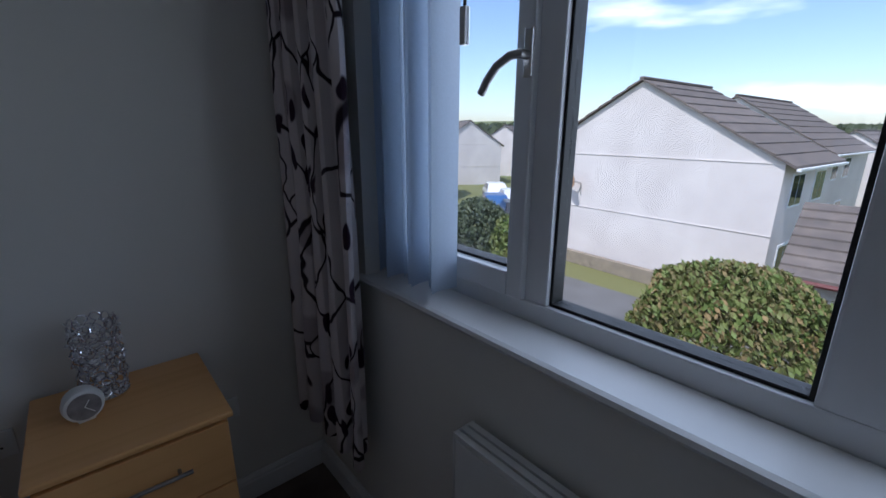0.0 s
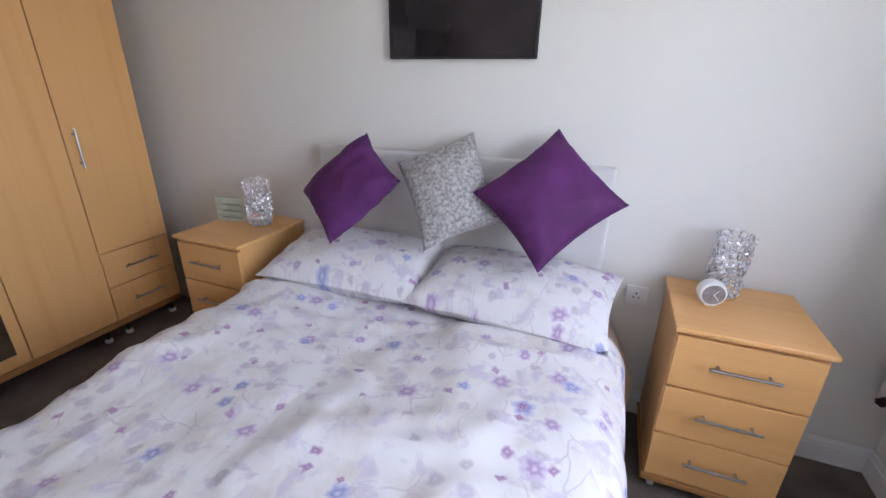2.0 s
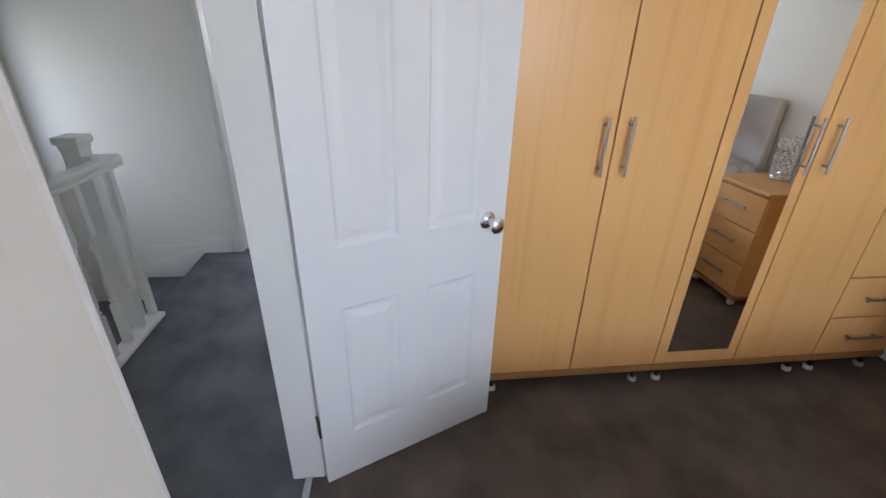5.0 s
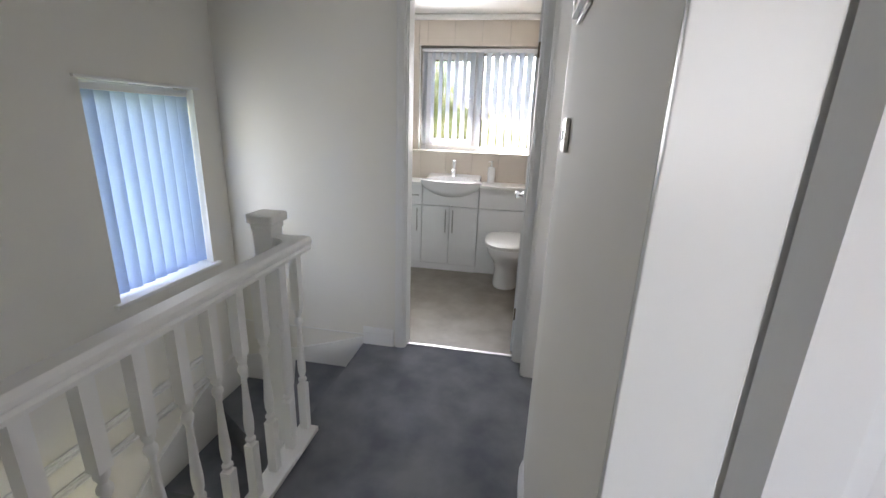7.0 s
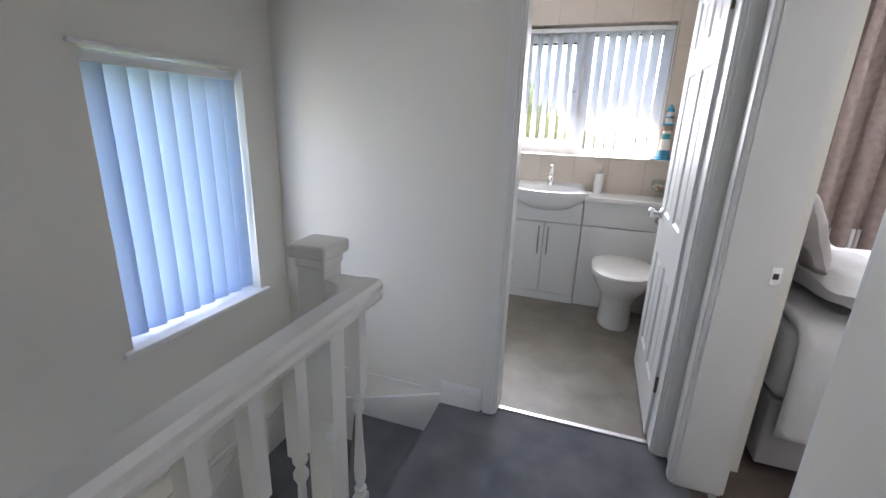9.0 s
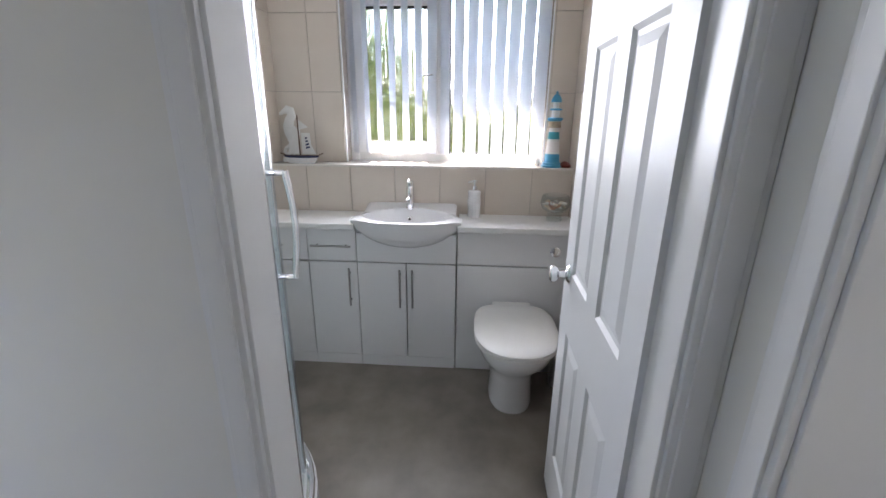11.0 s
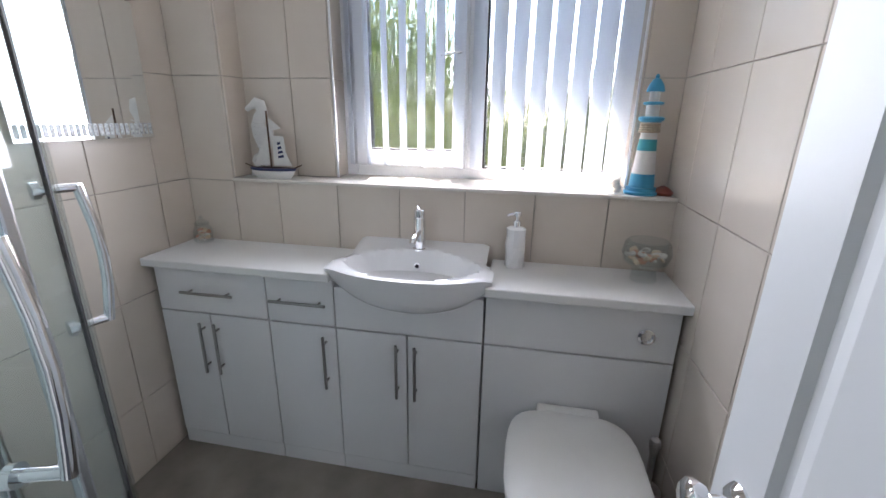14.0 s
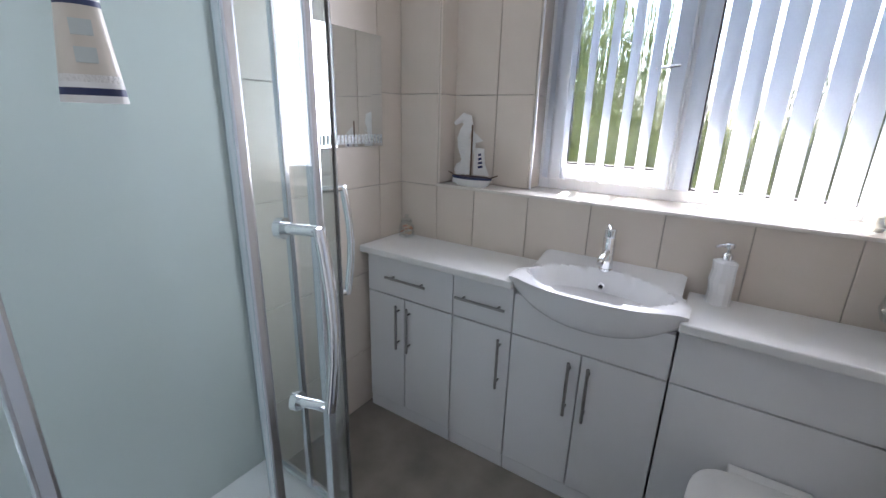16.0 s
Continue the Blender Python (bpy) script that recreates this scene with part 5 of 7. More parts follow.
for k in range(15):
    bm = bmesh.new()
    slat(bm, 0.0, -0.53 + k * 0.0757, -0.885, -0.03, 0.089, radians(40 if k > 5 else 34))
    part("vane", bm, M_BLIND_W, b4, "", True)
structure("window_sill_bath", bevelled(-5.575, -5.322, -1.688, -0.002, 1.099, 1.112, 0.003), mat("sill_tile", (0.70, 0.66, 0.60), 0.22, vary=0.04, vary_scale=4), "cream tiled bathroom window sill", "window sill")
structure("coving_bath", bevelled(-5.46, -5.41, -1.90, -0.002, CEIL - 0.05, CEIL - 0.002, 0.02, 4), M_CEIL, "white coving along the bathroom ceiling", "trim")

# ---- bathroom: vanity run ----
FX = -5.06


def unit(name, y0, y1, doors, label, drawer=True, plinth=True):
    """White cabinet against the boxing; doors: (y0, y1, handle y or None)."""
    cy = (y0 + y1) / 2
    u = thing(name, (-5.19, cy, 0), label, "bathroom cabinet", 0, "white bathroom vanity run")
    part("carcass", bevelled(-0.145, 0.098, y0 - cy + 0.001, y1 - cy - 0.001, 0.0, 0.813, 0.001), M_VANITY, u)
    zb = 0.068
    for a, b, hy in doors:
        d = part("door", bevelled(0.100, 0.130, a - cy + 0.0025, b - cy - 0.0025, zb, 0.627, 0.0025), M_VANITY, u)
        if hy is not None:
            bar_handle(d, 0.130, hy - cy, 0.492, 0.215, True, 0.026)
    if plinth:
        part("plinth", bevelled(0.112, 0.126, y0 - cy + 0.002, y1 - cy - 0.002, 0.0, 0.064, 0.002), M_VANITY, u)
    if drawer:
        dr = part("drawer", bevelled(0.100, 0.130, y0 - cy + 0.0025, y1 - cy - 0.0025, 0.633, 0.812, 0.0025), M_VANITY, u)
        bar_handle(dr, 0.130, cy - cy, 0.722, 0.215, False, 0.026)
    return u


unit("vanity_unit", -1.880, -1.416, [(-1.880, -1.666, -1.697), (-1.666, -1.416, -1.636)], "white double-door vanity cabinet with a drawer")
unit("vanity_unit", -1.416, -1.151, [(-1.416, -1.151, -1.192)], "narrow white vanity cabinet with one drawer")
bu = unit("basin_unit", -1.151, -0.620, [(-1.151, -0.886, -0.920), (-0.886, -0.620, -0.853)], "white double-door cabinet under the basin", False)
part("fascia", bevelled(0.100, 0.130, -0.2635, 0.2635, 0.633, 0.790, 0.0025), M_VANITY, bu)
wu = thing("toilet_unit", (-5.19, -0.3175, 0), "white boxed cistern cabinet behind the toilet", "bathroom cabinet", 0, "white bathroom vanity run")
part("carcass", bevelled(-0.145, 0.098, -0.2995, 0.298, 0.0, 0.813, 0.001), M_VANITY, wu)
part("upper_panel", bevelled(0.100, 0.130, -0.298, 0.297, 0.633, 0.812, 0.0025), M_VANITY, wu)
part("lower_panel", bevelled(0.100, 0.130, -0.298, 0.297, 0.006, 0.627, 0.0025), M_VANITY, wu)
bm = bmesh.new()
lathe(bm, [(0.024, 0.130), (0.027, 0.133), (0.026, 0.138), (0.019, 0.140), (0.018, 0.134), (0.001, 0.136)], 24, (0, 0.203, 0.72), 'x')
part("flush_button", bm, M_CHROME, wu, "round chrome flush button", True)

for a, b in ((-1.900, -1.152), (-0.619, -0.004)):
    solid("worktop", bevelled(-5.329, -5.028, a, b, 0.815, 0.846, 0.006, 3), M_TOP, "white laminate worktop over the vanity cabinets", "worktop")

# basin
bas = thing("basin", (-5.329, -0.886, 0.815), "white ceramic semi-recessed basin with a curved front", "basin")
bm = bmesh.new()
NU, NV = 36, 26
HWY = 0.288


def basin_front(t):
    a = abs(t)
    return 0.275 + 0.085 * (1 - a ** 2.6) if a < 0.86 else 0.275 + 0.085 * (1 - 0.86 ** 2.6) - 0.02 * ((a - 0.86) / 0.14) ** 2


top, bot = [], []
for j in range(NV + 1):
    v = j / NV
    rt, rb = [], []
    for i in range(NU + 1):
        t = i / NU * 2 - 1
        flare = min(1.0, max(0.0, (v - 0.45) / 0.33))
        hw = HWY - 0.034 * (1 - flare * flare * (3 - 2 * flare))
        fx = basin_front(t)
        x, y = v * fx, t * hw
        bx, by = (v - 0.60) / 0.355, t / 0.86
        rr = bx * bx + by * by
        bowl = max(0.0, 1 - rr) ** 0.55
        z = 0.058 - 0.125 * bowl + 0.030 * max(0.0, 1 - v / 0.42) ** 0.8
        if v > 0.90:
            z -= 0.006 * ((v - 0.90) / 0.1) ** 2
        if abs(t) > 0.9:
            z -= 0.008 * ((abs(t) - 0.9) / 0.1) ** 2
        rt.append(bm.verts.new((x, y, z)))
        zb = 0.062 - 0.040 - 0.140 * max(0.0, 1 - t * t) ** 0.55 * math.sqrt(max(0.0, 1 - v ** 5))
        xb = v * (fx - 0.012)
        rb.append(bm.verts.new((xb, y * 0.985, min(z - 0.018, zb))))
    top.append(rt)
    bot.append(rb)
for j in range(NV):
    for i in range(NU):
        bm.faces.new((top[j][i], top[j][i + 1], top[j + 1][i + 1], top[j + 1][i]))
        bm.faces.new((bot[j][i], bot[j + 1][i], bot[j + 1][i + 1], bot[j][i + 1]))
for i in range(NU):
    bm.faces.new((top[NV][i], top[NV][i + 1], bot[NV][i + 1], bot[NV][i]))
    bm.faces.new((top[0][i], bot[0][i], bot[0][i + 1], top[0][i + 1]))
for j in range(NV):
    bm.faces.new((top[j][0], top[j + 1][0], bot[j + 1][0], bot[j][0]))
    bm.faces.new((top[j][NU], bot[j][NU], bot[j + 1][NU], top[j + 1][NU]))
part("bowl", bm, M_CERAMIC, bas, "", True)
bm = bmesh.new()
lathe(bm, [(0.012, 0.0), (0.012, 0.004), (0.008, 0.005), (0.007, 0.001)], 18, (0.118, 0, 0.022), 'x')
part("overflow_ring", bm, M_CHROME, bas, "chrome overflow ring", True)
bm = bmesh.new()
lathe(bm, [(0.0065, 0.0), (0.0065, 0.0045)], 14, (0.118, 0, 0.022), 'x')
part("overflow_hole", bm, M_DARK, bas)
bm = bmesh.new()
lathe(bm, [(0.022, 0.0), (0.022, 0.004), (0.016, 0.006), (0.002, 0.007)], 20, (0.205, 0, -0.073))
part("plug", bm, M_CHROME, bas, "chrome pop-up plug", True)

tap = thing("basin_tap", (-5.265, -0.890, 0.884), "chrome monobloc basin mixer tap", "tap")
bm = bmesh.new()
lathe(bm, [(0.027, 0.0), (0.027, 0.006), (0.0225, 0.009), (0.0225, 0.118), (0.020, 0.122), (0.021, 0.126), (0.021, 0.150), (0.017, 0.154)], 24)
part("body", bm, M_CHROME, tap, "", True)
bm = bmesh.new()
tube(bm, [(0.0, 0, 0.075), (0.05, 0, 0.070), (0.095, 0, 0.060), (0.105, 0, 0.050)], 0.012, 12)
part("spout", bm, M_CHROME, tap, "", True)
bm = bmesh.new()
tube(bm, [(0.0, 0, 0.150), (-0.02, -0.012, 0.158)], 0.005, 8)
part("lever", bm, M_CHROME, tap, "", True)

# toilet
wc = thing("toilet", (-5.06, -0.325, 0), "white back-to-wall ceramic toilet with closed lid", "toilet")


def pan_ring(z, l0, l1, hw, n=30, power=2.3):
    pts = []
    for i in range(n):
        a = 2 * math.pi * i / n
        c, s = math.cos(a), math.sin(a)
        cx, lx = (l0 + l1) / 2, (l1 - l0) / 2
        pw = power if c > 0 else 4.0
        x = cx + lx * math.copysign(abs(c) ** (2 / pw), c)
        pts.append((x, hw * math.copysign(abs(s) ** (2 / pw), s), z))
    return pts


def loft(rings):
    bm = bmesh.new()
    vs = [[bm.verts.new(p) for p in r] for r in rings]
    n = len(vs[0])
    for a, b in zip(vs, vs[1:]):
        for i in range(n):
            bm.faces.new((a[i], a[(i + 1) % n], b[(i + 1) % n], b[i]))
    bm.faces.new(vs[0])
    bm.faces.new(vs[-1])
    return bm


part("pan", loft([pan_ring(0.0, 0.003, 0.36, 0.108), pan_ring(0.02, 0.003, 0.365, 0.11), pan_ring(0.17, 0.003, 0.36, 0.103), pan_ring(0.25, 0.003, 0.42, 0.125), pan_ring(0.32, 0.003, 0.50, 0.165), pan_ring(0.37, 0.003, 0.525, 0.178), pan_ring(0.395, 0.003, 0.525, 0.178)]), M_CERAMIC, wc, "", True)
part("seat", loft([pan_ring(0.396, 0.045, 0.545, 0.190), pan_ring(0.400, 0.04, 0.55, 0.194), pan_ring(0.412, 0.04, 0.55, 0.194), pan_ring(0.414, 0.045, 0.545, 0.190)]), M_PLASTIC, wc, "", True)
part("lid", loft([pan_ring(0.4155, 0.045, 0.548, 0.191), pan_ring(0.420, 0.04, 0.555, 0.196), pan_ring(0.430, 0.04, 0.553, 0.195), pan_ring(0.438, 0.05, 0.54, 0.184), pan_ring(0.4405, 0.10, 0.48, 0.13)]), M_PLASTIC, wc, "smooth white closed lid", True)
part("hinge_block", bevelled(0.008, 0.050, -0.10, 0.10, 0.396, 0.437, 0.008, 3), M_PLASTIC, wc)

# small bathroom things
sd = thing("soap_dispenser", (-5.27, -0.535, 0.846), "white faceted soap dispenser with a chrome pump", "soap dispenser", 20)
part("bottle", loft([pan_ring(0.0, -0.034, 0.034, 0.034, 12), pan_ring(0.04, -0.031, 0.037, 0.031, 12), pan_ring(0.075, -0.036, 0.030, 0.035, 12), pan_ring(0.11, -0.031, 0.034, 0.031, 12), pan_ring(0.14, -0.033, 0.032, 0.033, 12), pan_ring(0.147, -0.02, 0.02, 0.02, 12)]), M_CERAMIC, sd)
bm = bmesh.new()
lathe(bm, [(0.014, 0.146), (0.015, 0.165), (0.012, 0.168), (0.006, 0.172), (0.006, 0.185), (0.015, 0.187), (0.015, 0.200), (0.010, 0.203)], 18)
part("pump", bm, M_CHROME, sd, "", True)
bm = bmesh.new()
tube(bm, [(0, 0, 0.194), (0.015, -0.035, 0.195), (0.018, -0.045, 0.190)], 0.004, 8)
part("nozzle", bm, M_CHROME, sd, "", True)

M_CLEAR = glass_mat("clear_vessel_glass", (0.93, 0.95, 0.95), 0.0, 0.72)
SHELLS = [mat("shell_%s" % n, c, 0.45, vary=0.25, vary_scale=60) for n, c in (("cream", (0.80, 0.64, 0.46)), ("white", (0.82, 0.78, 0.72)), ("rose", (0.70, 0.38, 0.26)))]


def shells(parent, r, z0, z1, n, seed, size):
    """Loose shells heaped in a vessel."""
    rnd = random.Random(seed)
    for k in range(n):
        a, d = rnd.uniform(0, 6.28), r * math.sqrt(rnd.random())
        bm = bmesh.new()
        bmesh.ops.create_uvsphere(bm, u_segments=8, v_segments=5, radius=size * rnd.uniform(0.7, 1.2))
        for v in bm.verts:
            v.co.z *= 0.45
            v.co.x *= 1.0 + 0.5 * (v.co.y > 0)
        bmesh.ops.transform(bm, matrix=pose(d * math.cos(a), d * math.sin(a), rnd.uniform(z0, z1), rnd.uniform(-40, 40), rnd.uniform(-40, 40), rnd.uniform(0, 360)), verts=bm.verts[:])
        part("shell", bm, SHELLS[k % 3], parent, "", True)


gb = thing("glass_bowl", (-5.225, -0.105, 0.846), "footed clear glass bowl half full of shells", "glass bowl")
bm = bmesh.new()
lathe(bm, [(0.040, 0.0), (0.042, 0.006), (0.036, 0.035), (0.040, 0.045), (0.068, 0.065), (0.078, 0.095), (0.072, 0.128), (0.062, 0.140), (0.060, 0.139), (0.069, 0.127), (0.075, 0.095), (0.065, 0.068), (0.030, 0.050)], 28)
part("bowl", bm, M_CLEAR, gb, "", True)
shells(gb, 0.055, 0.066, 0.095, 26, 5, 0.014)
jr = thing("shell_jar", (-5.275, -1.825, 0.846), "small lidded glass jar filled with shells", "jar")
bm = bmesh.new()
lathe(bm, [(0.032, 0.0), (0.036, 0.006), (0.036, 0.055), (0.026, 0.068), (0.026, 0.075)], 22)
part("jar", bm, M_CLEAR, jr, "", True)
bm = bmesh.new()
lathe(bm, [(0.028, 0.075), (0.029, 0.082), (0.016, 0.092), (0.006, 0.096), (0.010, 0.104), (0.004, 0.110)], 18)
part("lid", bm, M_CLEAR, jr, "glass stopper lid", True)
shells(jr, 0.024, 0.012, 0.052, 20, 9, 0.011)

# lighthouse ornament
M_BLUE = mat("sea_blue_paint", (0.035, 0.27, 0.48), 0.5, color2=(0.06, 0.34, 0.52), vary_scale=14)
M_ORN = mat("chalky_white_paint", (0.80, 0.79, 0.77), 0.7, vary=0.12, vary_scale=20)
M_ROPE = mat("natural_rope", (0.52, 0.42, 0.30), 0.9, vary=0.3, vary_scale=90)
lh = thing("lighthouse_ornament", (-5.385, -0.115, 1.112), "blue and white wooden lighthouse ornament on the sill", "ornament")


def turned(name, prof, m, par, lab=""):
    q = bmesh.new()
    lathe(q, prof, 24)
    return part(name, q, m, par, lab, True)


turned("base", [(0.054, 0.0), (0.056, 0.004), (0.056, 0.010), (0.050, 0.013), (0.050, 0.024), (0.044, 0.026)], M_BLUE, lh, "sea blue stepped base")
turned("blue_band", [(0.042, 0.026), (0.038, 0.072)], M_BLUE, lh, "sea blue painted band")
turned("white_band", [(0.0378, 0.072), (0.031, 0.150)], M_ORN, lh, "chalky white painted band")
turned("blue_band", [(0.0315, 0.150), (0.028, 0.188)], mat("teal_paint", (0.04, 0.36, 0.44), 0.5, vary=0.1), lh, "teal painted band")
turned("white_band", [(0.0278, 0.188), (0.025, 0.212)], M_ORN, lh)
for k in range(4):
    q = bmesh.new()
    tube(q, [((0.031 - 0.0008 * k) * math.cos(t), (0.031 - 0.0008 * k) * math.sin(t), 0.213 + k * 0.0075) for t in [i * 6.2832 / 18 for i in range(19)]], 0.0042, 6)
    part("rope", q, M_ROPE, lh, "natural rope wound round the tower", True)
turned("gallery", [(0.030, 0.243), (0.040, 0.250), (0.041, 0.258), (0.030, 0.262)], M_BLUE, lh)
turned("lantern_room", [(0.021, 0.262), (0.021, 0.298)], M_ORN, lh)
turned("upper_gallery", [(0.026, 0.298), (0.032, 0.301), (0.032, 0.307), (0.022, 0.309)], M_BLUE, lh)
turned("lantern", [(0.016, 0.309), (0.016, 0.340)], M_ORN, lh)
turned("dome", [(0.028, 0.340), (0.028, 0.345), (0.023, 0.362), (0.012, 0.378), (0.005, 0.382), (0.007, 0.388), (0.003, 0.395)], M_BLUE, lh, "sea blue domed roof")
solid("shell", loft([pan_ring(0.0, -0.02, 0.03, 0.018, 14), pan_ring(0.012, -0.03, 0.035, 0.024, 14), pan_ring(0.026, -0.02, 0.02, 0.014, 14), pan_ring(0.034, -0.006, 0.004, 0.004, 14)]), mat("brown_shell", (0.26, 0.06, 0.035), 0.35, vary=0.4, vary_scale=40), "brown sea shell beside the lighthouse", "shell", (-5.37, -0.045, 1.112), 60, True)
solid("shell", loft([pan_ring(0.0, -0.015, 0.02, 0.014, 14), pan_ring(0.012, -0.02, 0.024, 0.018, 14), pan_ring(0.04, -0.006, 0.006, 0.006, 14)]), SHELLS[1], "small white whelk shell on the sill", "shell", (-5.43, -0.19, 1.112), 10, True)

# seahorse ornament
sh = thing("seahorse_ornament", (-5.42, -1.605, 1.112), "white painted wooden seahorse on a small block", "ornament", 90)
part("block", bevelled(-0.05, 0.05, -0.016, 0.016, 0.0, 0.022, 0.003), M_ORN, sh)
bm = bmesh.new()
pts, rad_ = [], []
curve = [(-0.010, 0.045, 0.006), (-0.030, 0.042, 0.007), (-0.040, 0.060, 0.008), (-0.030, 0.078, 0.009), (-0.008, 0.085, 0.012), (0.012, 0.105, 0.020), (0.014, 0.140, 0.029), (0.004, 0.175, 0.031), (-0.006, 0.205, 0.025), (0.004, 0.235, 0.021), (0.018, 0.258, 0.020), (0.012, 0.285, 0.021), (-0.006, 0.292, 0.017), (-0.028, 0.280, 0.010), (-0.050, 0.266, 0.007)]
prev = None
for k, (x, z, r) in enumerate(curve):
    a, b = curve[max(k - 1, 0)], curve[min(k + 1, len(curve) - 1)]
    d = Vector((b[0] - a[0], 0, b[1] - a[1])).normalized()
    nrm = Vector((-d.z, 0, d.x))
    ring = [bm.verts.new(Vector((x, 0, z)) + nrm * r * 1.3 * math.cos(t) + Vector((0, 0.011, 0)) * math.sin(t)) for t in [i * 6.2832 / 12 for i in range(12)]]
    if prev:
        for i in range(12):
            bm.faces.new((prev[i], prev[(i + 1) % 12], ring[(i + 1) % 12], ring[i]))
    else:
        bm.faces.new(ring)
    prev = ring
bm.faces.new(prev)
part("body", bm, M_ORN, sh, "", True)
for k in range(7):
    q = bmesh.new()
    z = 0.115 + 0.016 * k
    cx_ = 0.014 - 0.0016 * k
    tube(q, [(cx_ - 0.030, -0.010, z + 0.006), (cx_ - 0.012, -0.0135, z), (cx_ + 0.012, -0.0135, z), (cx_ + 0.032, -0.010, z + 0.006)], 0.0022, 6)
    part("ridge", q, M_ORN, sh)
bm = bmesh.new()
tube(bm, [(0.012, 0, 0.02), (0.012, 0, 0.10)], 0.004)
part("support", bm, M_ORN, sh)
bm = bmesh.new()
prism(bm, [(0.030, -0.003), (0.058, -0.003), (0.058, 0.003), (0.030, 0.003)], 0.150, 0.195)
part("fin", bm, M_ORN, sh)

# model boat
M_NAVY = mat("navy_paint", (0.02, 0.03, 0.10), 0.5, vary=0.2, vary_scale=30)
M_WOODB = mat("brown_mast_wood", (0.14, 0.08, 0.045), 0.6, vary=0.3, vary_scale=60)
bt = thing("model_boat", (-5.365, -1.528, 1.112), "small model sailing boat with white cloth sails", "model boat", 90)
bt.matrix_basis = pose(-5.365, -1.528, 1.112, 0, 0, 90) @ Matrix.Scale(1.22, 4)


def hull(z, l, w):
    return [(l * math.cos(t), w * math.sin(t) * (1 - 0.35 * abs(math.cos(t)) ** 3), z) for t in [i * 6.2832 / 24 for i in range(24)]]


part("hull", loft([hull(0.0, 0.060, 0.020), hull(0.012, 0.072, 0.026), hull(0.026, 0.080, 0.030)]), M_ORN, bt, "white hull", True)
part("gunwale", loft([hull(0.0265, 0.081, 0.031), hull(0.034, 0.084, 0.032)]), M_NAVY, bt, "navy blue gunwale", True)
bm = bmesh.new()
tube(bm, [(-0.005, 0, 0.03), (-0.005, 0, 0.215)], 0.003)
part("mast", bm, M_WOODB, bt)
bm = bmesh.new()
tube(bm, [(-0.10, 0, 0.045), (-0.07, 0, 0.034), (0.075, 0, 0.034), (0.105, 0, 0.046)], 0.0022)
part("spar", bm, M_WOODB, bt)


def sail(poly, bow):
    q = bmesh.new()
    f = [q.verts.new((x, bow, z)) for x, z in poly]
    g = [q.verts.new((x, bow + 0.0015, z)) for x, z in poly]
    q.faces.new(f)
    q.faces.new(g)
    for i in range(len(poly)):
        q.faces.new((f[i], f[(i + 1) % len(poly)], g[(i + 1) % len(poly)], g[i]))
    return q


M_SAIL = mat("sailcloth_white", (0.78, 0.77, 0.74), 0.9, vary=0.08, vary_scale=40, bump=0.4, bump_scale=300)
part("sail", sail([(-0.065, 0.042), (-0.008, 0.042), (-0.008, 0.150)], -0.004), M_SAIL, bt)
part("sail", sail([(0.006, 0.042), (0.072, 0.042), (0.052, 0.085), (0.048, 0.136), (0.008, 0.138)], -0.002), M_SAIL, bt)
part("sail", sail([(0.0, 0.150), (0.042, 0.162), (0.0, 0.195)], -0.002), M_SAIL, bt)
for k in range(4):
    part("sail_stripe", sail([(0.026, 0.066 + k * 0.014), (0.046 - 0.003 * k, 0.070 + k * 0.014), (0.044 - 0.003 * k, 0.078 + k * 0.014), (0.026, 0.074 + k * 0.014)], -0.0045), M_NAVY, bt, "navy wave stripe")

# mirror on the side wall
mr_ = thing("wall_mirror", (-4.955, -1.896, 1.275), "frameless rectangular mirror with an etched lower border", "mirror")
part("glass", bevelled(-0.232, 0.232, 0.0, 0.006, 0.0, 0.445, 0.002), M_MIRROR, mr_)
M_ETCH = mat("etched_mirror", (0.62, 0.64, 0.65), 0.5, 0.6, vary=0.5, vary_scale=120)
for k in range(24):
    part("etched_motif", bevelled(-0.226 + k * 0.019, -0.212 + k * 0.019, 0.0062, 0.0066, 0.012, 0.05, 0.0001), M_ETCH, mr_)

# toilet brush
tb = thing("toilet_brush", (-4.97, -0.062, 0), "steel toilet brush standing in its holder", "toilet brush")
turned("holder", [(0.045, 0.0), (0.047, 0.004), (0.045, 0.22), (0.040, 0.225), (0.012, 0.23)], M_STEEL, tb)
turned("handle", [(0.008, 0.23), (0.010, 0.25), (0.010, 0.36), (0.016, 0.385), (0.018, 0.40), (0.014, 0.415), (0.004, 0.42)], M_STEEL, tb)

# ---- shower enclosure ----
SC, SR = (-3.945, -1.615), 0.535
shw = thing("shower_enclosure", (SC[0], SC[1], 0), "curved glass corner shower with chrome frame and two doors", "shower enclosure")
TR = SR + 0.035


def tray_outline(r, inset):
    pts = [(-3.655 - SC[0], -1.905 - SC[1])]
    pts.append((-3.655 - SC[0], r))
    for k in range(13):
        a = radians(90 + 90 * k / 12)
        pts.append((r * math.cos(a), r * math.sin(a)))
    pts.append((-r, -1.905 - SC[1]))
    return pts


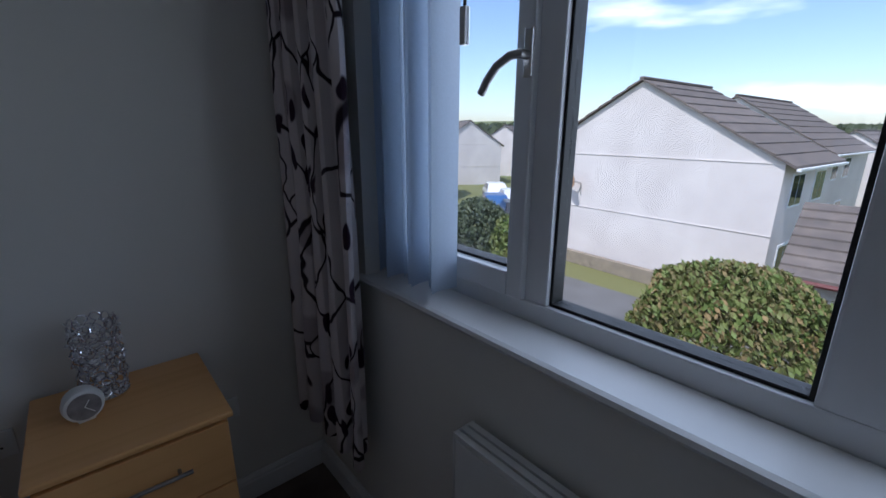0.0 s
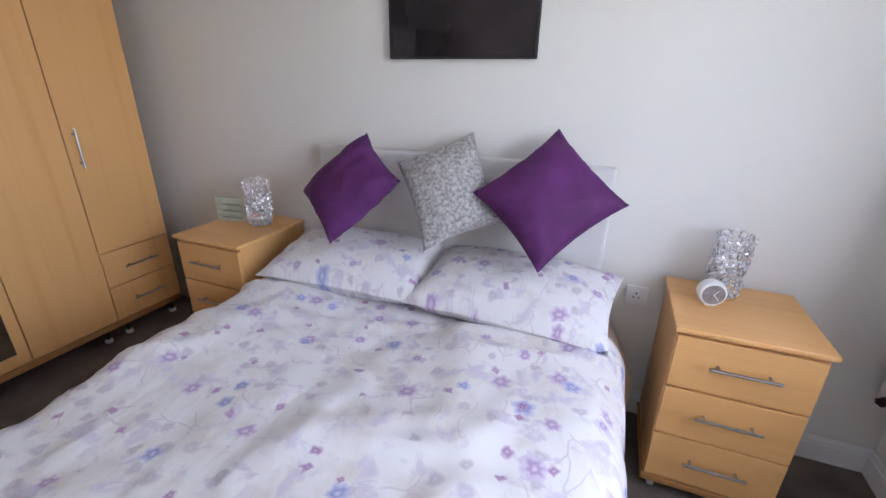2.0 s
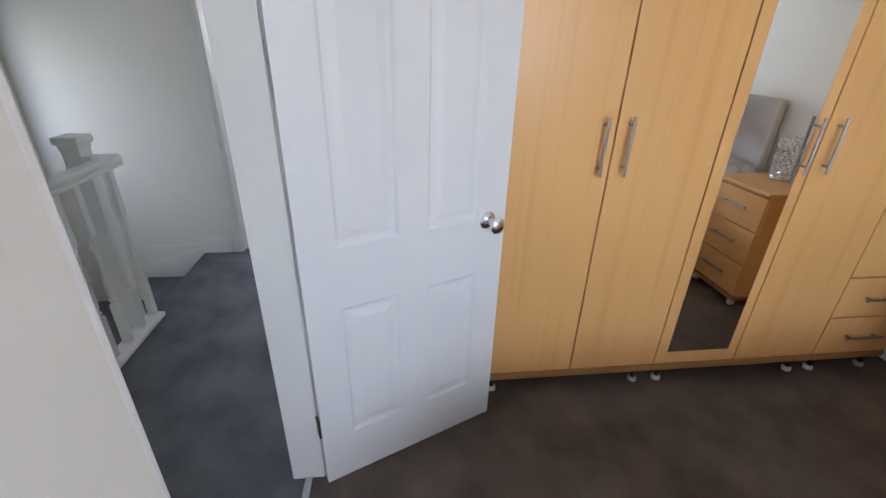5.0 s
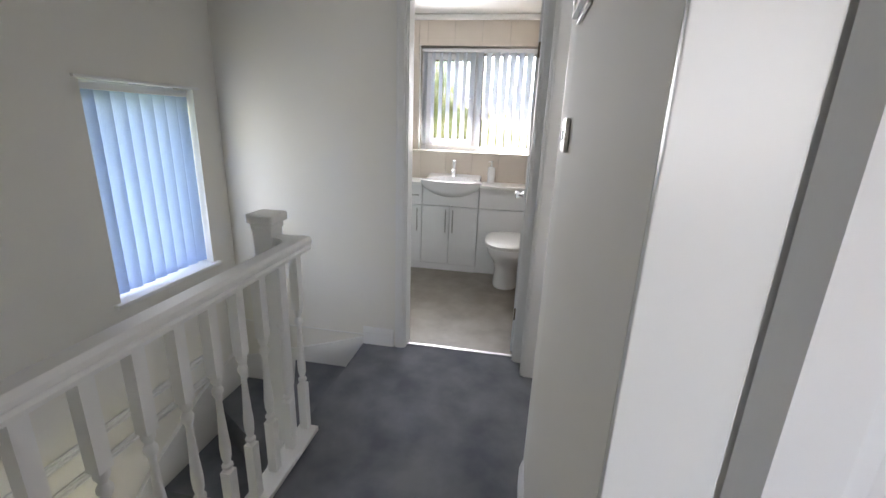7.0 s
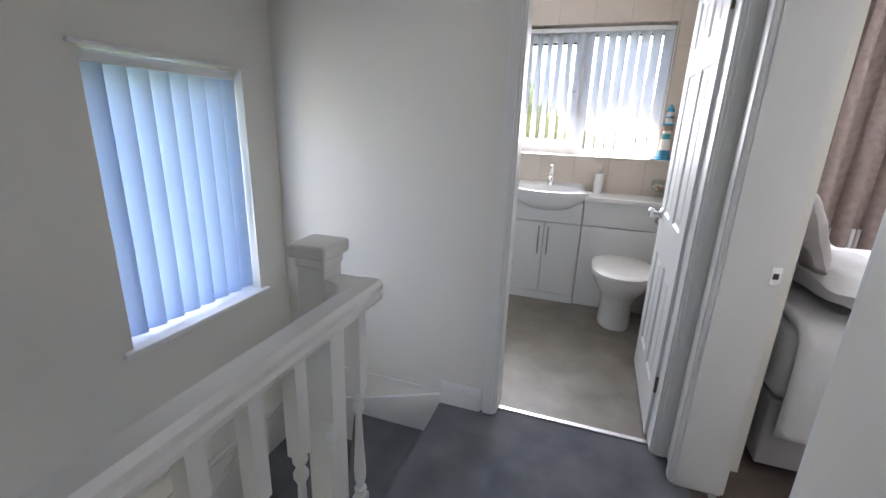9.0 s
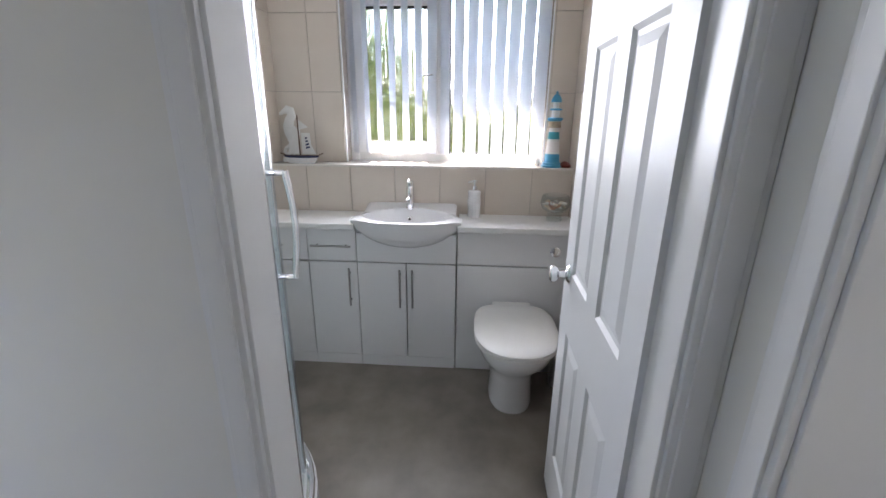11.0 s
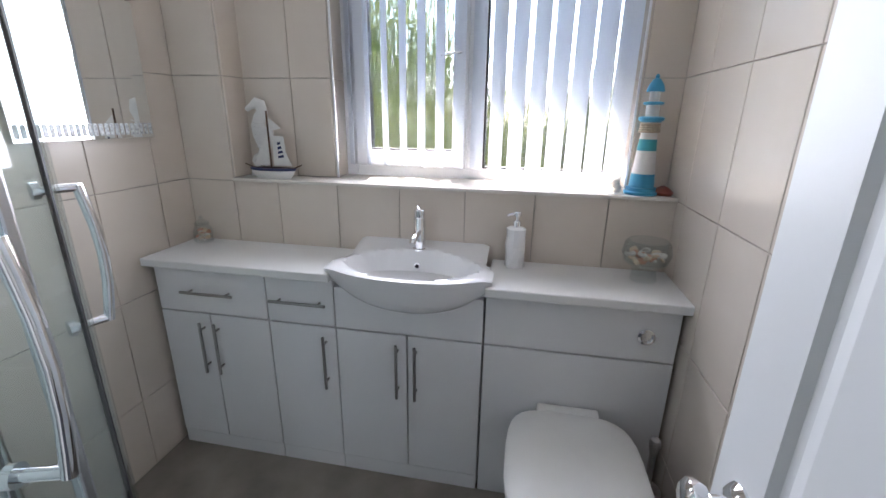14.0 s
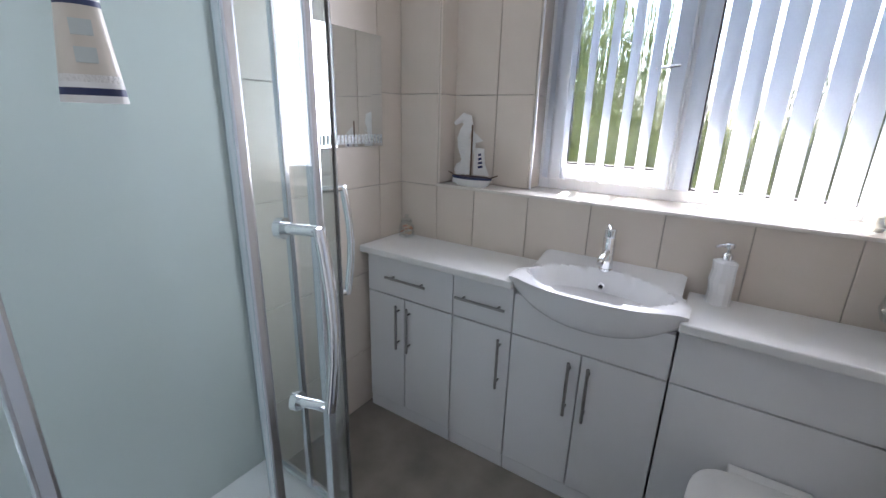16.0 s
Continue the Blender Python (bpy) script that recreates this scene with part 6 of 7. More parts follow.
bm = bmesh.new()
prism(bm, tray_outline(TR, 0), 0.0, 0.085)
part("tray", bm, M_CERAMIC, shw, "white shower tray")
bm = bmesh.new()
tube(bm, [(-3.67 - SC[0], SR + 0.012, 0.10)] + [((SR + 0.012) * math.cos(radians(90 + 7.5 * k)), (SR + 0.012) * math.sin(radians(90 + 7.5 * k)), 0.10) for k in range(13)] + [(-SR - 0.012, -1.90 - SC[1], 0.10)], 0.016, 8)
part("lower_track", bm, M_CHROME, shw, "chrome lower track", True)
bm = bmesh.new()
tube(bm, [(-3.67 - SC[0], SR, 1.93)] + [(SR * math.cos(radians(90 + 7.5 * k)), SR * math.sin(radians(90 + 7.5 * k)), 1.93) for k in range(13)] + [(-SR, -1.90 - SC[1], 1.93)], 0.020, 8)
part("upper_track", bm, M_CHROME, shw, "chrome upper track", True)


def curved_pane(a0, a1, r, t=0.005, n=10):
    bm = bmesh.new()
    rows = []
    for rr in (r, r + t):
        for z in (0.11, 1.92):
            rows.append([bm.verts.new((rr * math.cos(radians(a0 + (a1 - a0) * k / n)), rr * math.sin(radians(a0 + (a1 - a0) * k / n)), z)) for k in range(n + 1)])
    for k in range(n):
        bm.faces.new((rows[0][k], rows[0][k + 1], rows[1][k + 1], rows[1][k]))
        bm.faces.new((rows[2][k], rows[2][k + 1], rows[3][k + 1], rows[3][k]))
    return bm


for a0, a1, hb, z0, z1 in ((100, 131.4, 108, 0.915, 1.235), (132.6, 177, 157, 0.93, 1.225)):
    dr = part("door", curved_pane(a0, a1, SR - 0.012), M_SHGLASS, shw, "curved clear glass sliding door", True)
    dr.visible_shadow = False
    bm = bmesh.new()
    ca, sa = math.cos(radians(hb)), math.sin(radians(hb))
    r0, r1 = SR - 0.01, SR + 0.036
    line = [(r1 * ca, r1 * sa, z1)] + [((r1 + 0.016 * math.sin(math.pi * q)) * ca, (r1 + 0.016 * math.sin(math.pi * q)) * sa, z1 - (z1 - z0) * q) for q in (0.12, 0.3, 0.5, 0.7, 0.88)] + [(r1 * ca, r1 * sa, z0)]
    tube(bm, line, 0.0105, 10)
    for z in (z0 + 0.005, z1 - 0.005):
        tube(bm, [((SR - 0.03) * ca, (SR - 0.03) * sa, z), (r1 * ca, r1 * sa, z)], 0.009, 10)
        tube(bm, [((SR - 0.034) * ca, (SR - 0.034) * sa, z), ((SR - 0.022) * ca, (SR - 0.022) * sa, z)], 0.017, 12)
    part("handle", bm, M_CHROME, dr, "bowed chrome bar handle", True)
for a in (131.6, 132.4):
    bm = bmesh.new()
    ca, sa = math.cos(radians(a)), math.sin(radians(a))
    tube(bm, [((SR - 0.01) * ca, (SR - 0.01) * sa, 0.11), ((SR - 0.01) * ca, (SR - 0.01) * sa, 1.92)], 0.0035, 6)
    part("seal", bm, M_DARK, shw, "black magnetic door seal")
for bx in ((-3.69 - SC[0], -0.06, SR - 0.006, SR), (-SR, -SR + 0.006, -1.895 - SC[1], -0.02)):
    pn = part("fixed_pane", bevelled(*bx, 0.11, 1.92, 0.0008), M_SHGLASS, shw, "fixed clear glass panel")
    pn.visible_shadow = False
for x, y in ((SR * math.cos(radians(98)), SR * math.sin(radians(98)) - 0.004), (SR * math.cos(radians(116)), SR * math.sin(radians(116)) - 0.012), (-SR + 0.004, -0.015), (-3.775 - SC[0], SR - 0.004), (-SR + 0.004, -1.895 - SC[1])):
    part("post", bevelled(x - 0.009, x + 0.009, y - 0.010, y + 0.010, 0.11, 1.93, 0.004), M_SATIN, shw, "satin chrome upright profile")
for q, (a, z) in enumerate(((100, 0.125), (126, 0.125), (144, 0.125), (170, 0.125))):
    bm = bmesh.new()
    lathe(bm, [(0.012, -0.008), (0.014, 0.0), (0.012, 0.008)], 12, ((SR - 0.03) * math.cos(radians(a)), (SR - 0.03) * math.sin(radians(a)), z))
    part("roller", bm, M_CHROME, shw)
structure("shower_lining_south", bevelled(-4.50, -3.656, -1.908, -1.901, 0.08, CEIL - 0.01, 0.001), M_PANEL, "pale grey green shower wall panel", "wall panel")
structure("shower_lining_east", bevelled(-3.660, -3.652, -1.90, -1.06, 0.08, CEIL - 0.01, 0.001), M_PANEL, "pale grey green shower wall panel", "wall panel")
rs = thing("shower_set", (-3.70, -1.45, 0.9), "chrome shower rail with hand shower and hose", "shower")
bm = bmesh.new()
tube(bm, [(0.0, 0, 0.2), (0.0, 0, 0.95)], 0.010)
part("rail", bm, M_CHROME, rs, "", True)
bm = bmesh.new()
tube(bm, [(-0.03, 0.02, 0.85), (-0.05, 0.05, 0.5), (-0.06, 0.10, 0.1), (-0.05, 0.14, -0.05), (-0.03, 0.12, 0.02), (0.0, 0.08, 0.12)], 0.008, 8)
part("hose", bm, M_CHROME, rs, "flexible chrome hose", True)
bm = bmesh.new()
lathe(bm, [(0.012, 0.0), (0.045, 0.02), (0.05, 0.03), (0.045, 0.034)], 20, (-0.06, 0, 0.86))
part("head", bm, M_CHROME, rs, "", True)
bm = bmesh.new()
tube(bm, [(0.035, 0.05, 0.12), (-0.02, 0.05, 0.12)], 0.02)
part("valve", bm, M_CHROME, rs, "", True)

# ceramic lighthouse hanging from the shower frame
pl = thing("hanging_lighthouse", (-3.872, -1.055, 1.401), "cream ceramic lighthouse with blue bands hung on the shower", "ornament", -20)
pl.matrix_basis = pose(-3.872, -1.055, 1.401, 0, 0, -20) @ Matrix.Scale(0.76, 4)
M_CREAMC = mat("cream_ceramic", (0.64, 0.58, 0.50), 0.3, vary=0.1, vary_scale=12)


def taper(z0, z1):
    def hw(z):
        return 0.032 - 0.11 * z if z < 0.1 else 0.021
    return loft([[(hw(z) * math.cos(t), 0.014 * math.sin(t), z) for t in [i * 6.2832 / 20 for i in range(20)]] for z in (z0, (z0 + z1) / 2, z1)])


for z0, z1, m, nm in ((0.0, 0.008, M_ORN, "foot"), (0.008, 0.016, M_NAVY, "blue_band"), (0.016, 0.022, M_ORN, "band"), (0.022, 0.030, M_HEADB, "grey_band"), (0.030, 0.100, M_CREAMC, "tower"), (0.100, 0.106, M_NAVY, "blue_band"), (0.106, 0.140, M_ORN, "lantern"), (0.140, 0.160, M_NAVY, "roof")):
    part(nm, taper(z0, z1), m, pl, "", True)
for z in (0.042, 0.070):
    bm = bmesh.new()
    prism(bm, [(-0.010, -0.0155), (0.010, -0.0155), (0.010, -0.0135), (-0.010, -0.0135)], z, z + 0.016)
    part("window_opening", bm, M_PANEL, pl)
    bm = bmesh.new()
    prism(bm, [(-0.010, 0.0135), (0.010, 0.0135), (0.010, 0.0155), (-0.010, 0.0155)], z, z + 0.016)
    part("window_opening", bm, M_PANEL, pl)
bm = bmesh.new()
tube(bm, [(0, 0, 0.160), (0, -0.02, 0.70)], 0.0013, 5)
part("cord", bm, M_ROPE, pl)

# ---- bathroom tiles ----
TW, TH = 0.2535, 0.40
TILE_CACHE = {}


def tile_mesh(w, h):
    key = (round(w, 3), round(h, 3))
    if key not in TILE_CACHE:
        bm = bmesh.new()
        g, c, t = 0.0015, 0.0015, 0.007
        a = [bm.verts.new(p) for p in ((g, 0, g), (w - g, 0, g), (w - g, 0, h - g), (g, 0, h - g))]
        b = [bm.verts.new(p) for p in ((g, t - c, g), (w - g, t - c, g), (w - g, t - c, h - g), (g, t - c, h - g))]
        e = [bm.verts.new(p) for p in ((g + c, t, g + c), (w - g - c, t, g + c), (w - g - c, t, h - g - c), (g + c, t, h - g - c))]
        bm.faces.new(e)
        for i in range(4):
            bm.faces.new((a[i], a[(i + 1) % 4], b[(i + 1) % 4], b[i]))
            bm.faces.new((b[i], b[(i + 1) % 4], e[(i + 1) % 4], e[i]))
        TILE_CACHE[key] = mesh_of("tile", bm, M_TILE)
    return TILE_CACHE[key]


def tile_wall(parent, origin, rz, length, z0, z1, first, zbase=-0.10, skip=()):
    """Tiles in a grid from origin along the wall (local x), facing local +y; first: width of the first cut tile; skip: (s0, s1, low, high)."""
    xs, x = [0.0], first
    while x < length - 0.01:
        xs.append(x)
        x += TW
    xs.append(length)
    zs = [z0] + [zbase + TH * k for k in range(8) if z0 + 0.01 < zbase + TH * k < z1 - 0.01] + [z1]
    m = pose(*origin, 0, 0, rz)
    for a, b in zip(xs, xs[1:]):
        for c, d in zip(zs, zs[1:]):
            pieces = [(a, b, c, d)]
            for s in skip:
                nxt = []
                for p in pieces:
                    if p[1] <= s[0] + 1e-4 or p[0] >= s[1] - 1e-4 or p[3] <= s[2] + 1e-4 or p[2] >= s[3] - 1e-4:
                        nxt.append(p)
                        continue
                    if p[0] < s[0]:
                        nxt.append((p[0], s[0], p[2], p[3]))
                    if p[1] > s[1]:
                        nxt.append((s[1], p[1], p[2], p[3]))
                    lo, hi = max(p[0], s[0]), min(p[1], s[1])
                    if p[2] < s[2]:
                        nxt.append((lo, hi, p[2], s[2]))
                    if p[3] > s[3]:
                        nxt.append((lo, hi, s[3], p[3]))
                pieces = nxt
            for p in pieces:
                if p[1] - p[0] < 0.012 or p[3] - p[2] < 0.012:
                    continue
                t = new("tile", tile_mesh(p[1] - p[0], p[3] - p[2]))
                t.parent = parent
                t.matrix_basis = m @ pose(p[0], 0, p[2])


OBJ = bpy.data.objects
# side wall, facing +y, from the pillar towards the shower
tile_wall(OBJ["wall_bath_south"], (-5.337, -1.91, 0), 0, 0.83, 0.0, CEIL, 0.16)
# wall by the toilet, facing -y
tile_wall(OBJ["wall_bath_north"], (-3.65, 0.0, 0), 180, 1.81, 0.0, CEIL, 0.08)
# boxing, facing +x
tile_wall(OBJ["boxing_bath"], (-5.337, -0.005, 0), -90, 1.685, 0.70, 1.10, 0.22)
tile_wall(OBJ["boxing_bath"], (-5.337, -1.69, 0), -90, 0.212, 0.70, CEIL, 0.212)
tile_wall(OBJ["boxing_bath"], (-5.467, -1.69, 0), 0, 0.13, 1.112, CEIL, 0.13)
tile_wall(OBJ["wall_bath_window"], (-5.467, -0.005, 0), -90, 1.685, 1.112, CEIL, 0.20, -0.10, [(0.135, 1.295, 1.0, 2.06)])
tile_wall(OBJ["wall_bath_window"], (-5.575, -1.30, 0), 0, 0.108, 1.112, 2.06, 0.108)
tile_wall(OBJ["wall_bath_window"], (-5.467, -0.14, 0), 180, 0.108, 1.112, 2.06, 0.108)
for y in (-1.288, -0.152):
    structure("tile_trim", bevelled(-5.462, -5.455, y - 0.004, y + 0.004, 1.112, 2.06, 0.002), M_UPVC, "white corner tile trim at the window", "trim")

# ---- outside ----
YARD = -4.2
M_RENDER = mat("pale_roughcast", (0.70, 0.645, 0.60), 0.95, color2=(0.62, 0.565, 0.525), vary_scale=0.7, bump=0.25, bump_scale=9)
M_ROOF = mat("weathered_roof_tile", (0.20, 0.165, 0.14), 0.9, color2=(0.13, 0.11, 0.098), vary_scale=2.5, bump=0.6, bump_scale=25, per_object=0.2)
M_ROAD = mat("worn_asphalt", (0.16, 0.155, 0.15), 0.95, color2=(0.12, 0.115, 0.11), vary_scale=1.5, bump=0.5, bump_scale=60)
M_GRASS = mat("meadow", (0.12, 0.15, 0.045), 0.95, color2=(0.17, 0.16, 0.06), vary_scale=0.02)
M_LEAF = mat("hedge_leaf", (0.11, 0.17, 0.03), 0.7, color2=(0.19, 0.20, 0.055), vary_scale=3, per_object=0.2)
M_LEAF2 = mat("dry_hedge_leaf", (0.29, 0.19, 0.08), 0.8, color2=(0.14, 0.13, 0.05), vary_scale=3)
M_LEAFD = mat("olive_leaf", (0.10, 0.115, 0.06), 0.8, color2=(0.06, 0.08, 0.035), vary_scale=2)
M_BARK = mat("bark", (0.10, 0.08, 0.06), 0.95, vary=0.4, vary_scale=8)
M_WGLASS = mat("dark_window_glass", (0.03, 0.035, 0.045), 0.05)
M_FENCE = mat("weathered_fence", (0.22, 0.19, 0.16), 0.9, vary=0.3, vary_scale=9)
M_REDPIPE = mat("red_brown_gutter", (0.16, 0.05, 0.045), 0.5, vary=0.1)

bm = bmesh.new()
for r0, r1 in ((0, 60), (60, 300), (300, 2500)):
    n = 48
    for k in range(n):
        a, b = 2 * math.pi * k / n, 2 * math.pi * (k + 1) / n
        q = [(r0, a), (r1, a), (r1, b), (r0, b)]
        def zz(r):
            return YARD if r < 61 else YARD - 2 if r < 301 else YARD + 8
        pts = [(r * math.cos(t), r * math.sin(t), zz(r)) for r, t in q]
        if r0 == 0:
            bm.faces.new([bm.verts.new(p) for p in pts[1:3]] + [bm.verts.new((0, 0, YARD))])
        else:
            bm.faces.new([bm.verts.new(p) for p in pts])
bmesh.ops.remove_doubles(bm, verts=bm.verts[:], dist=0.001)
structure("ground", bm, M_GRASS, "grassy ground running out to low hills", "ground")
bm = bmesh.new()
prism(bm, [(3.5, -14), (15.2, -14), (15.6, 11), (17, 17), (34, 38), (26, 44), (10, 20), (3.5, 14)], YARD + 0.004, YARD + 0.03)
structure("road", bm, M_ROAD, "worn pale asphalt drive and road", "road")
bm = bmesh.new()
box(bm, -5.70, 2.06, -2.30, 2.86, YARD - 0.1, GROUND - 0.101)
structure("foundation", bm, M_RENDER, "rendered base of the house", "wall")
# unseen slab, added so that its overhang keeps the sun off the bathroom blind
bm = bmesh.new()
prism(bm, [(-6.20, -2.60), (2.50, -2.60), (2.50, 3.1), (-6.20, 3.1)], CEIL + 0.101, CEIL + 0.24)
structure("roof_deck", bm, M_ROOF, "unseen roof slab added so its eaves shade the west windows", "roof")


def roof_slope(parent, x0, x1, y_eave, z_eave, y_ridge, z_ridge, rows=9, cols=1):
    """Overlapping tile courses from eave to ridge; each course is one stepped strip."""
    for k in range(rows):
        t0, t1 = k / rows, (k + 1.12) / rows
        ya, yb = y_eave + (y_ridge - y_eave) * t0, y_eave + (y_ridge - y_eave) * min(1, t1)
        za, zb = z_eave + (z_ridge - z_eave) * t0, z_eave + (z_ridge - z_eave) * min(1, t1)
        bm = bmesh.new()
        lift, low = 0.075, 0.02
        pts = [(ya, za - 0.02), (ya, za + lift), (yb, zb + low), (yb, zb - 0.03)]
        e0 = [bm.verts.new((x0, y, z)) for y, z in pts]
        e1 = [bm.verts.new((x1, y, z)) for y, z in pts]
        bm.faces.new(e0)
        bm.faces.new(e1)
        for i in range(4):
            bm.faces.new((e0[i], e0[(i + 1) % 4], e1[(i + 1) % 4], e1[i]))
        part("tile_course", bm, M_ROOF, parent)


def house(name, loc, rz, L, W, eave, ridge, label, detail=True):
    """Gabled house: gable faces local -x, long walls at y = 0 and y = W."""
    h = thing(name, loc, label, "house", rz)
    bm = bmesh.new()
    g = [(0, 0), (W, 0), (W, eave), (W / 2, ridge), (0, eave)]
    e0 = [bm.verts.new((0, y, z)) for y, z in g]
    e1 = [bm.verts.new((L, y, z)) for y, z in g]
    bm.faces.new(e0)
    bm.faces.new(e1)
    for i in range(5):
        bm.faces.new((e0[i], e0[(i + 1) % 5], e1[(i + 1) % 5], e1[i]))
    part("wall", bm, M_RENDER, h, "pale roughcast wall")
    rf = new("roof")
    rf.parent = h
    sl_ = (ridge - eave) / (W / 2)
    o = 0.30
    roof_slope(rf, -0.15, L + 0.15, -o, eave - o * sl_ + 0.05, W / 2, ridge + 0.06)
    roof_slope(rf, -0.15, L + 0.15, W + o, eave - o * sl_ + 0.05, W / 2, ridge + 0.06)
    part("ridge", bevelled(-0.16, L + 0.16, W / 2 - 0.1, W / 2 + 0.1, ridge + 0.05, ridge + 0.16, 0.04), M_ROOF, rf)
    if detail:
        for z in (eave, eave * 0.52):
            part("bell_cast", bevelled(-0.025, 0.0, 0.0, W, z - 0.02, z + 0.01, 0.008), M_RENDER, h)
        for x in (0.9, 3.4):
            for z in (0.9, 3.3):
                w = part("window", bevelled(x, x + 1.3, -0.03, 0.02, z, z + 1.15, 0.01), M_UPVC, h)
                part("pane", bevelled(x + 0.08, x + 0.62, -0.036, -0.02, z + 0.08, z + 1.07, 0.003), M_WGLASS, w)
                part("pane", bevelled(x + 0.68, x + 1.22, -0.036, -0.02, z + 0.08, z + 1.07, 0.003), M_WGLASS, w)
        part("gutter", bevelled(-0.1, L + 0.1, -0.42, -0.30, eave - 0.22, eave - 0.12, 0.03), M_PLASTIC, h)
    return h


gh = house("gable_house", (17.64, 4.24, YARD), -4, 5.6, 9.8, 4.78, 7.55, "pale roughcast gabled house with weathered brown roof")
house("gable_house", (29.5, 4.86, YARD), -4, 9.0, 9.0, 4.8, 7.6, "second pale gabled house beyond the first")
house("gable_house", (44.0, 1.2, YARD - 1.8), -4, 9.0, 9.0, 4.8, 7.6, "third pale gabled house further down the slope")
dish = thing("satellite_dish", (17.75, 11.6, -0.6), "round rust-tinged satellite dish on the gable wall", "satellite dish", 150)
bm = bmesh.new()
lathe(bm, [(0.30, 0.10), (0.31, 0.105), (0.22, 0.05), (0.02, 0.02), (0.02, 0.0)], 22, (0, 0, 0), 'x')
part("bowl", bm, mat("tan_dish", (0.42, 0.24, 0.13), 0.6, vary=0.2), dish, "", True)
bm = bmesh.new()
tube(bm, [(0, 0, 0), (-0.35, 0, -0.1), (-0.4, 0, -0.55)], 0.03)
part("arm", bm, M_STEEL, dish)

# garage with tiled roof beside the hedge
gar = thing("garage", (12.5, 3.04, YARD), "low rendered garage with a brown tiled roof", "garage", -86.3)
part("wall", bevelled(0.15, 5.6, 0.3, 4.7, 0, 2.72, 0.01), M_RENDER, gar, "white rendered garage wall")
bm = bmesh.new()
for x in (0.15, 5.6):
    bm.verts.new((x, 0.3, 2.72)), bm.verts.new((x, 4.7, 2.72)), bm.verts.new((x, 2.5, 3.9))
vs = list(bm.verts)
for f in ((0, 1, 2), (3, 5, 4), (0, 2, 5, 3), (1, 4, 5, 2), (0, 3, 4, 1)):
    bm.faces.new([vs[i] for i in f])
part("gable", bm, M_RENDER, gar)
grf = new("roof")
grf.parent = gar
roof_slope(grf, 0.0, 5.8, 0.0, 2.65, 2.5, 4.0, 8)
roof_slope(grf, 0.0, 5.8, 5.0, 2.65, 2.5, 4.0, 8)
bm = bmesh.new()
tube(bm, [(0.0, -0.05, 2.62), (5.8, -0.05, 2.62)], 0.055)
part("gutter", bm, M_REDPIPE, gar, "red brown gutter")
bm = bmesh.new()
tube(bm, [(0.62, -0.05, 2.6), (0.62, 0.25, 2.3), (0.62, 0.25, 0.0)], 0.045)
part("downpipe", bm, M_REDPIPE, gar, "red brown downpipe")

fn = thing("fence", (15.2, 3.4, YARD), "weathered grey close-board fence", "fence", 10)
for k in range(14):
    part("board", bevelled(0.0, 0.03, -1.4 + k * 0.2, -1.22 + k * 0.2, 0, 1.75, 0.005), M_FENCE, fn)
for z in (0.4, 1.4):
    part("rail", bevelled(0.03, 0.08, -1.4, 1.4, z, z + 0.08, 0.005), M_FENCE, fn)
wl_ = solid("garden_wall", bevelled(0, 0.25, 0, 9.0, 0, 0.55, 0.02), mat("stone_wall", (0.33, 0.27, 0.20), 0.95, color2=(0.20, 0.17, 0.13), vary_scale=4, bump=1, bump_scale=9), "low rough stone wall along the gable", "garden wall", (17.0, 4.6, YARD), -4)


def leaf_cloud(name, loc, size, n, seed, mats, label, category, leaf=0.09, squash=2.2, trunk=True):
    """Shrub or tree: leaves scattered thickly over an uneven crown, with stems inside."""
    rnd = random.Random(seed)
    t = thing(name, loc, label, category)
    bm_t = bmesh.new()
    tube(bm_t, [(0, 0, 0), (0.05, 0.03, size[2] * 0.35), (0.0, 0.0, size[2] * 0.7)], 0.06 if trunk else 0.04, 7)
    for k in range(5):
        a = k * 1.26
        tube(bm_t, [(0, 0, size[2] * 0.25), (size[0] * 0.4 * math.cos(a), size[1] * 0.4 * math.sin(a), size[2] * 0.75)], 0.03, 6)
    part("trunk", bm_t, M_BARK, t)
    for mi, m in enumerate(mats):
        verts, faces = [], []
        for k in range(n // len(mats)):
            u, v = rnd.uniform(0, 6.2832), rnd.uniform(-0.25, 1.0)
            rr = (1 - abs(v) ** squash) ** (1 / squash) if abs(v) < 1 else 0
            d = Vector((rr * math.cos(u), rr * math.sin(u), v))
            bump = 0.90 + 0.16 * noise.noise(d * 3.1 + Vector((seed, 0, 0))) + 0.07 * noise.noise(d * 9)
            depth = 1 - 0.22 * rnd.random() ** 2
            p = Vector((d.x * size[0], d.y * size[1], max(0.05, (d.z * 0.5 + 0.5) * size[2]))) * 1.0
            p.x *= bump * depth
            p.y *= bump * depth
            p.z *= (0.94 + 0.10 * bump) * (1 - 0.08 * rnd.random())
            ax = Vector((rnd.uniform(-1, 1), rnd.uniform(-1, 1), rnd.uniform(-0.6, 1))).normalized()
            b1 = ax.orthogonal().normalized()
            b2_ = ax.cross(b1)
            s = leaf * rnd.uniform(0.6, 1.3)
            i0 = len(verts)
            verts += [p - b1 * s, p + b2_ * s * 0.45, p + b1 * s, p - b2_ * s * 0.45]
            faces.append((i0, i0 + 1, i0 + 2, i0 + 3))
        me = bpy.data.meshes.new("leaves")
        me.from_pydata([tuple(q) for q in verts], [], faces)
        me.materials.append(m)
        o = new("crown", me)
        o.parent = t
        o["kind"] = "stuff"
    return t


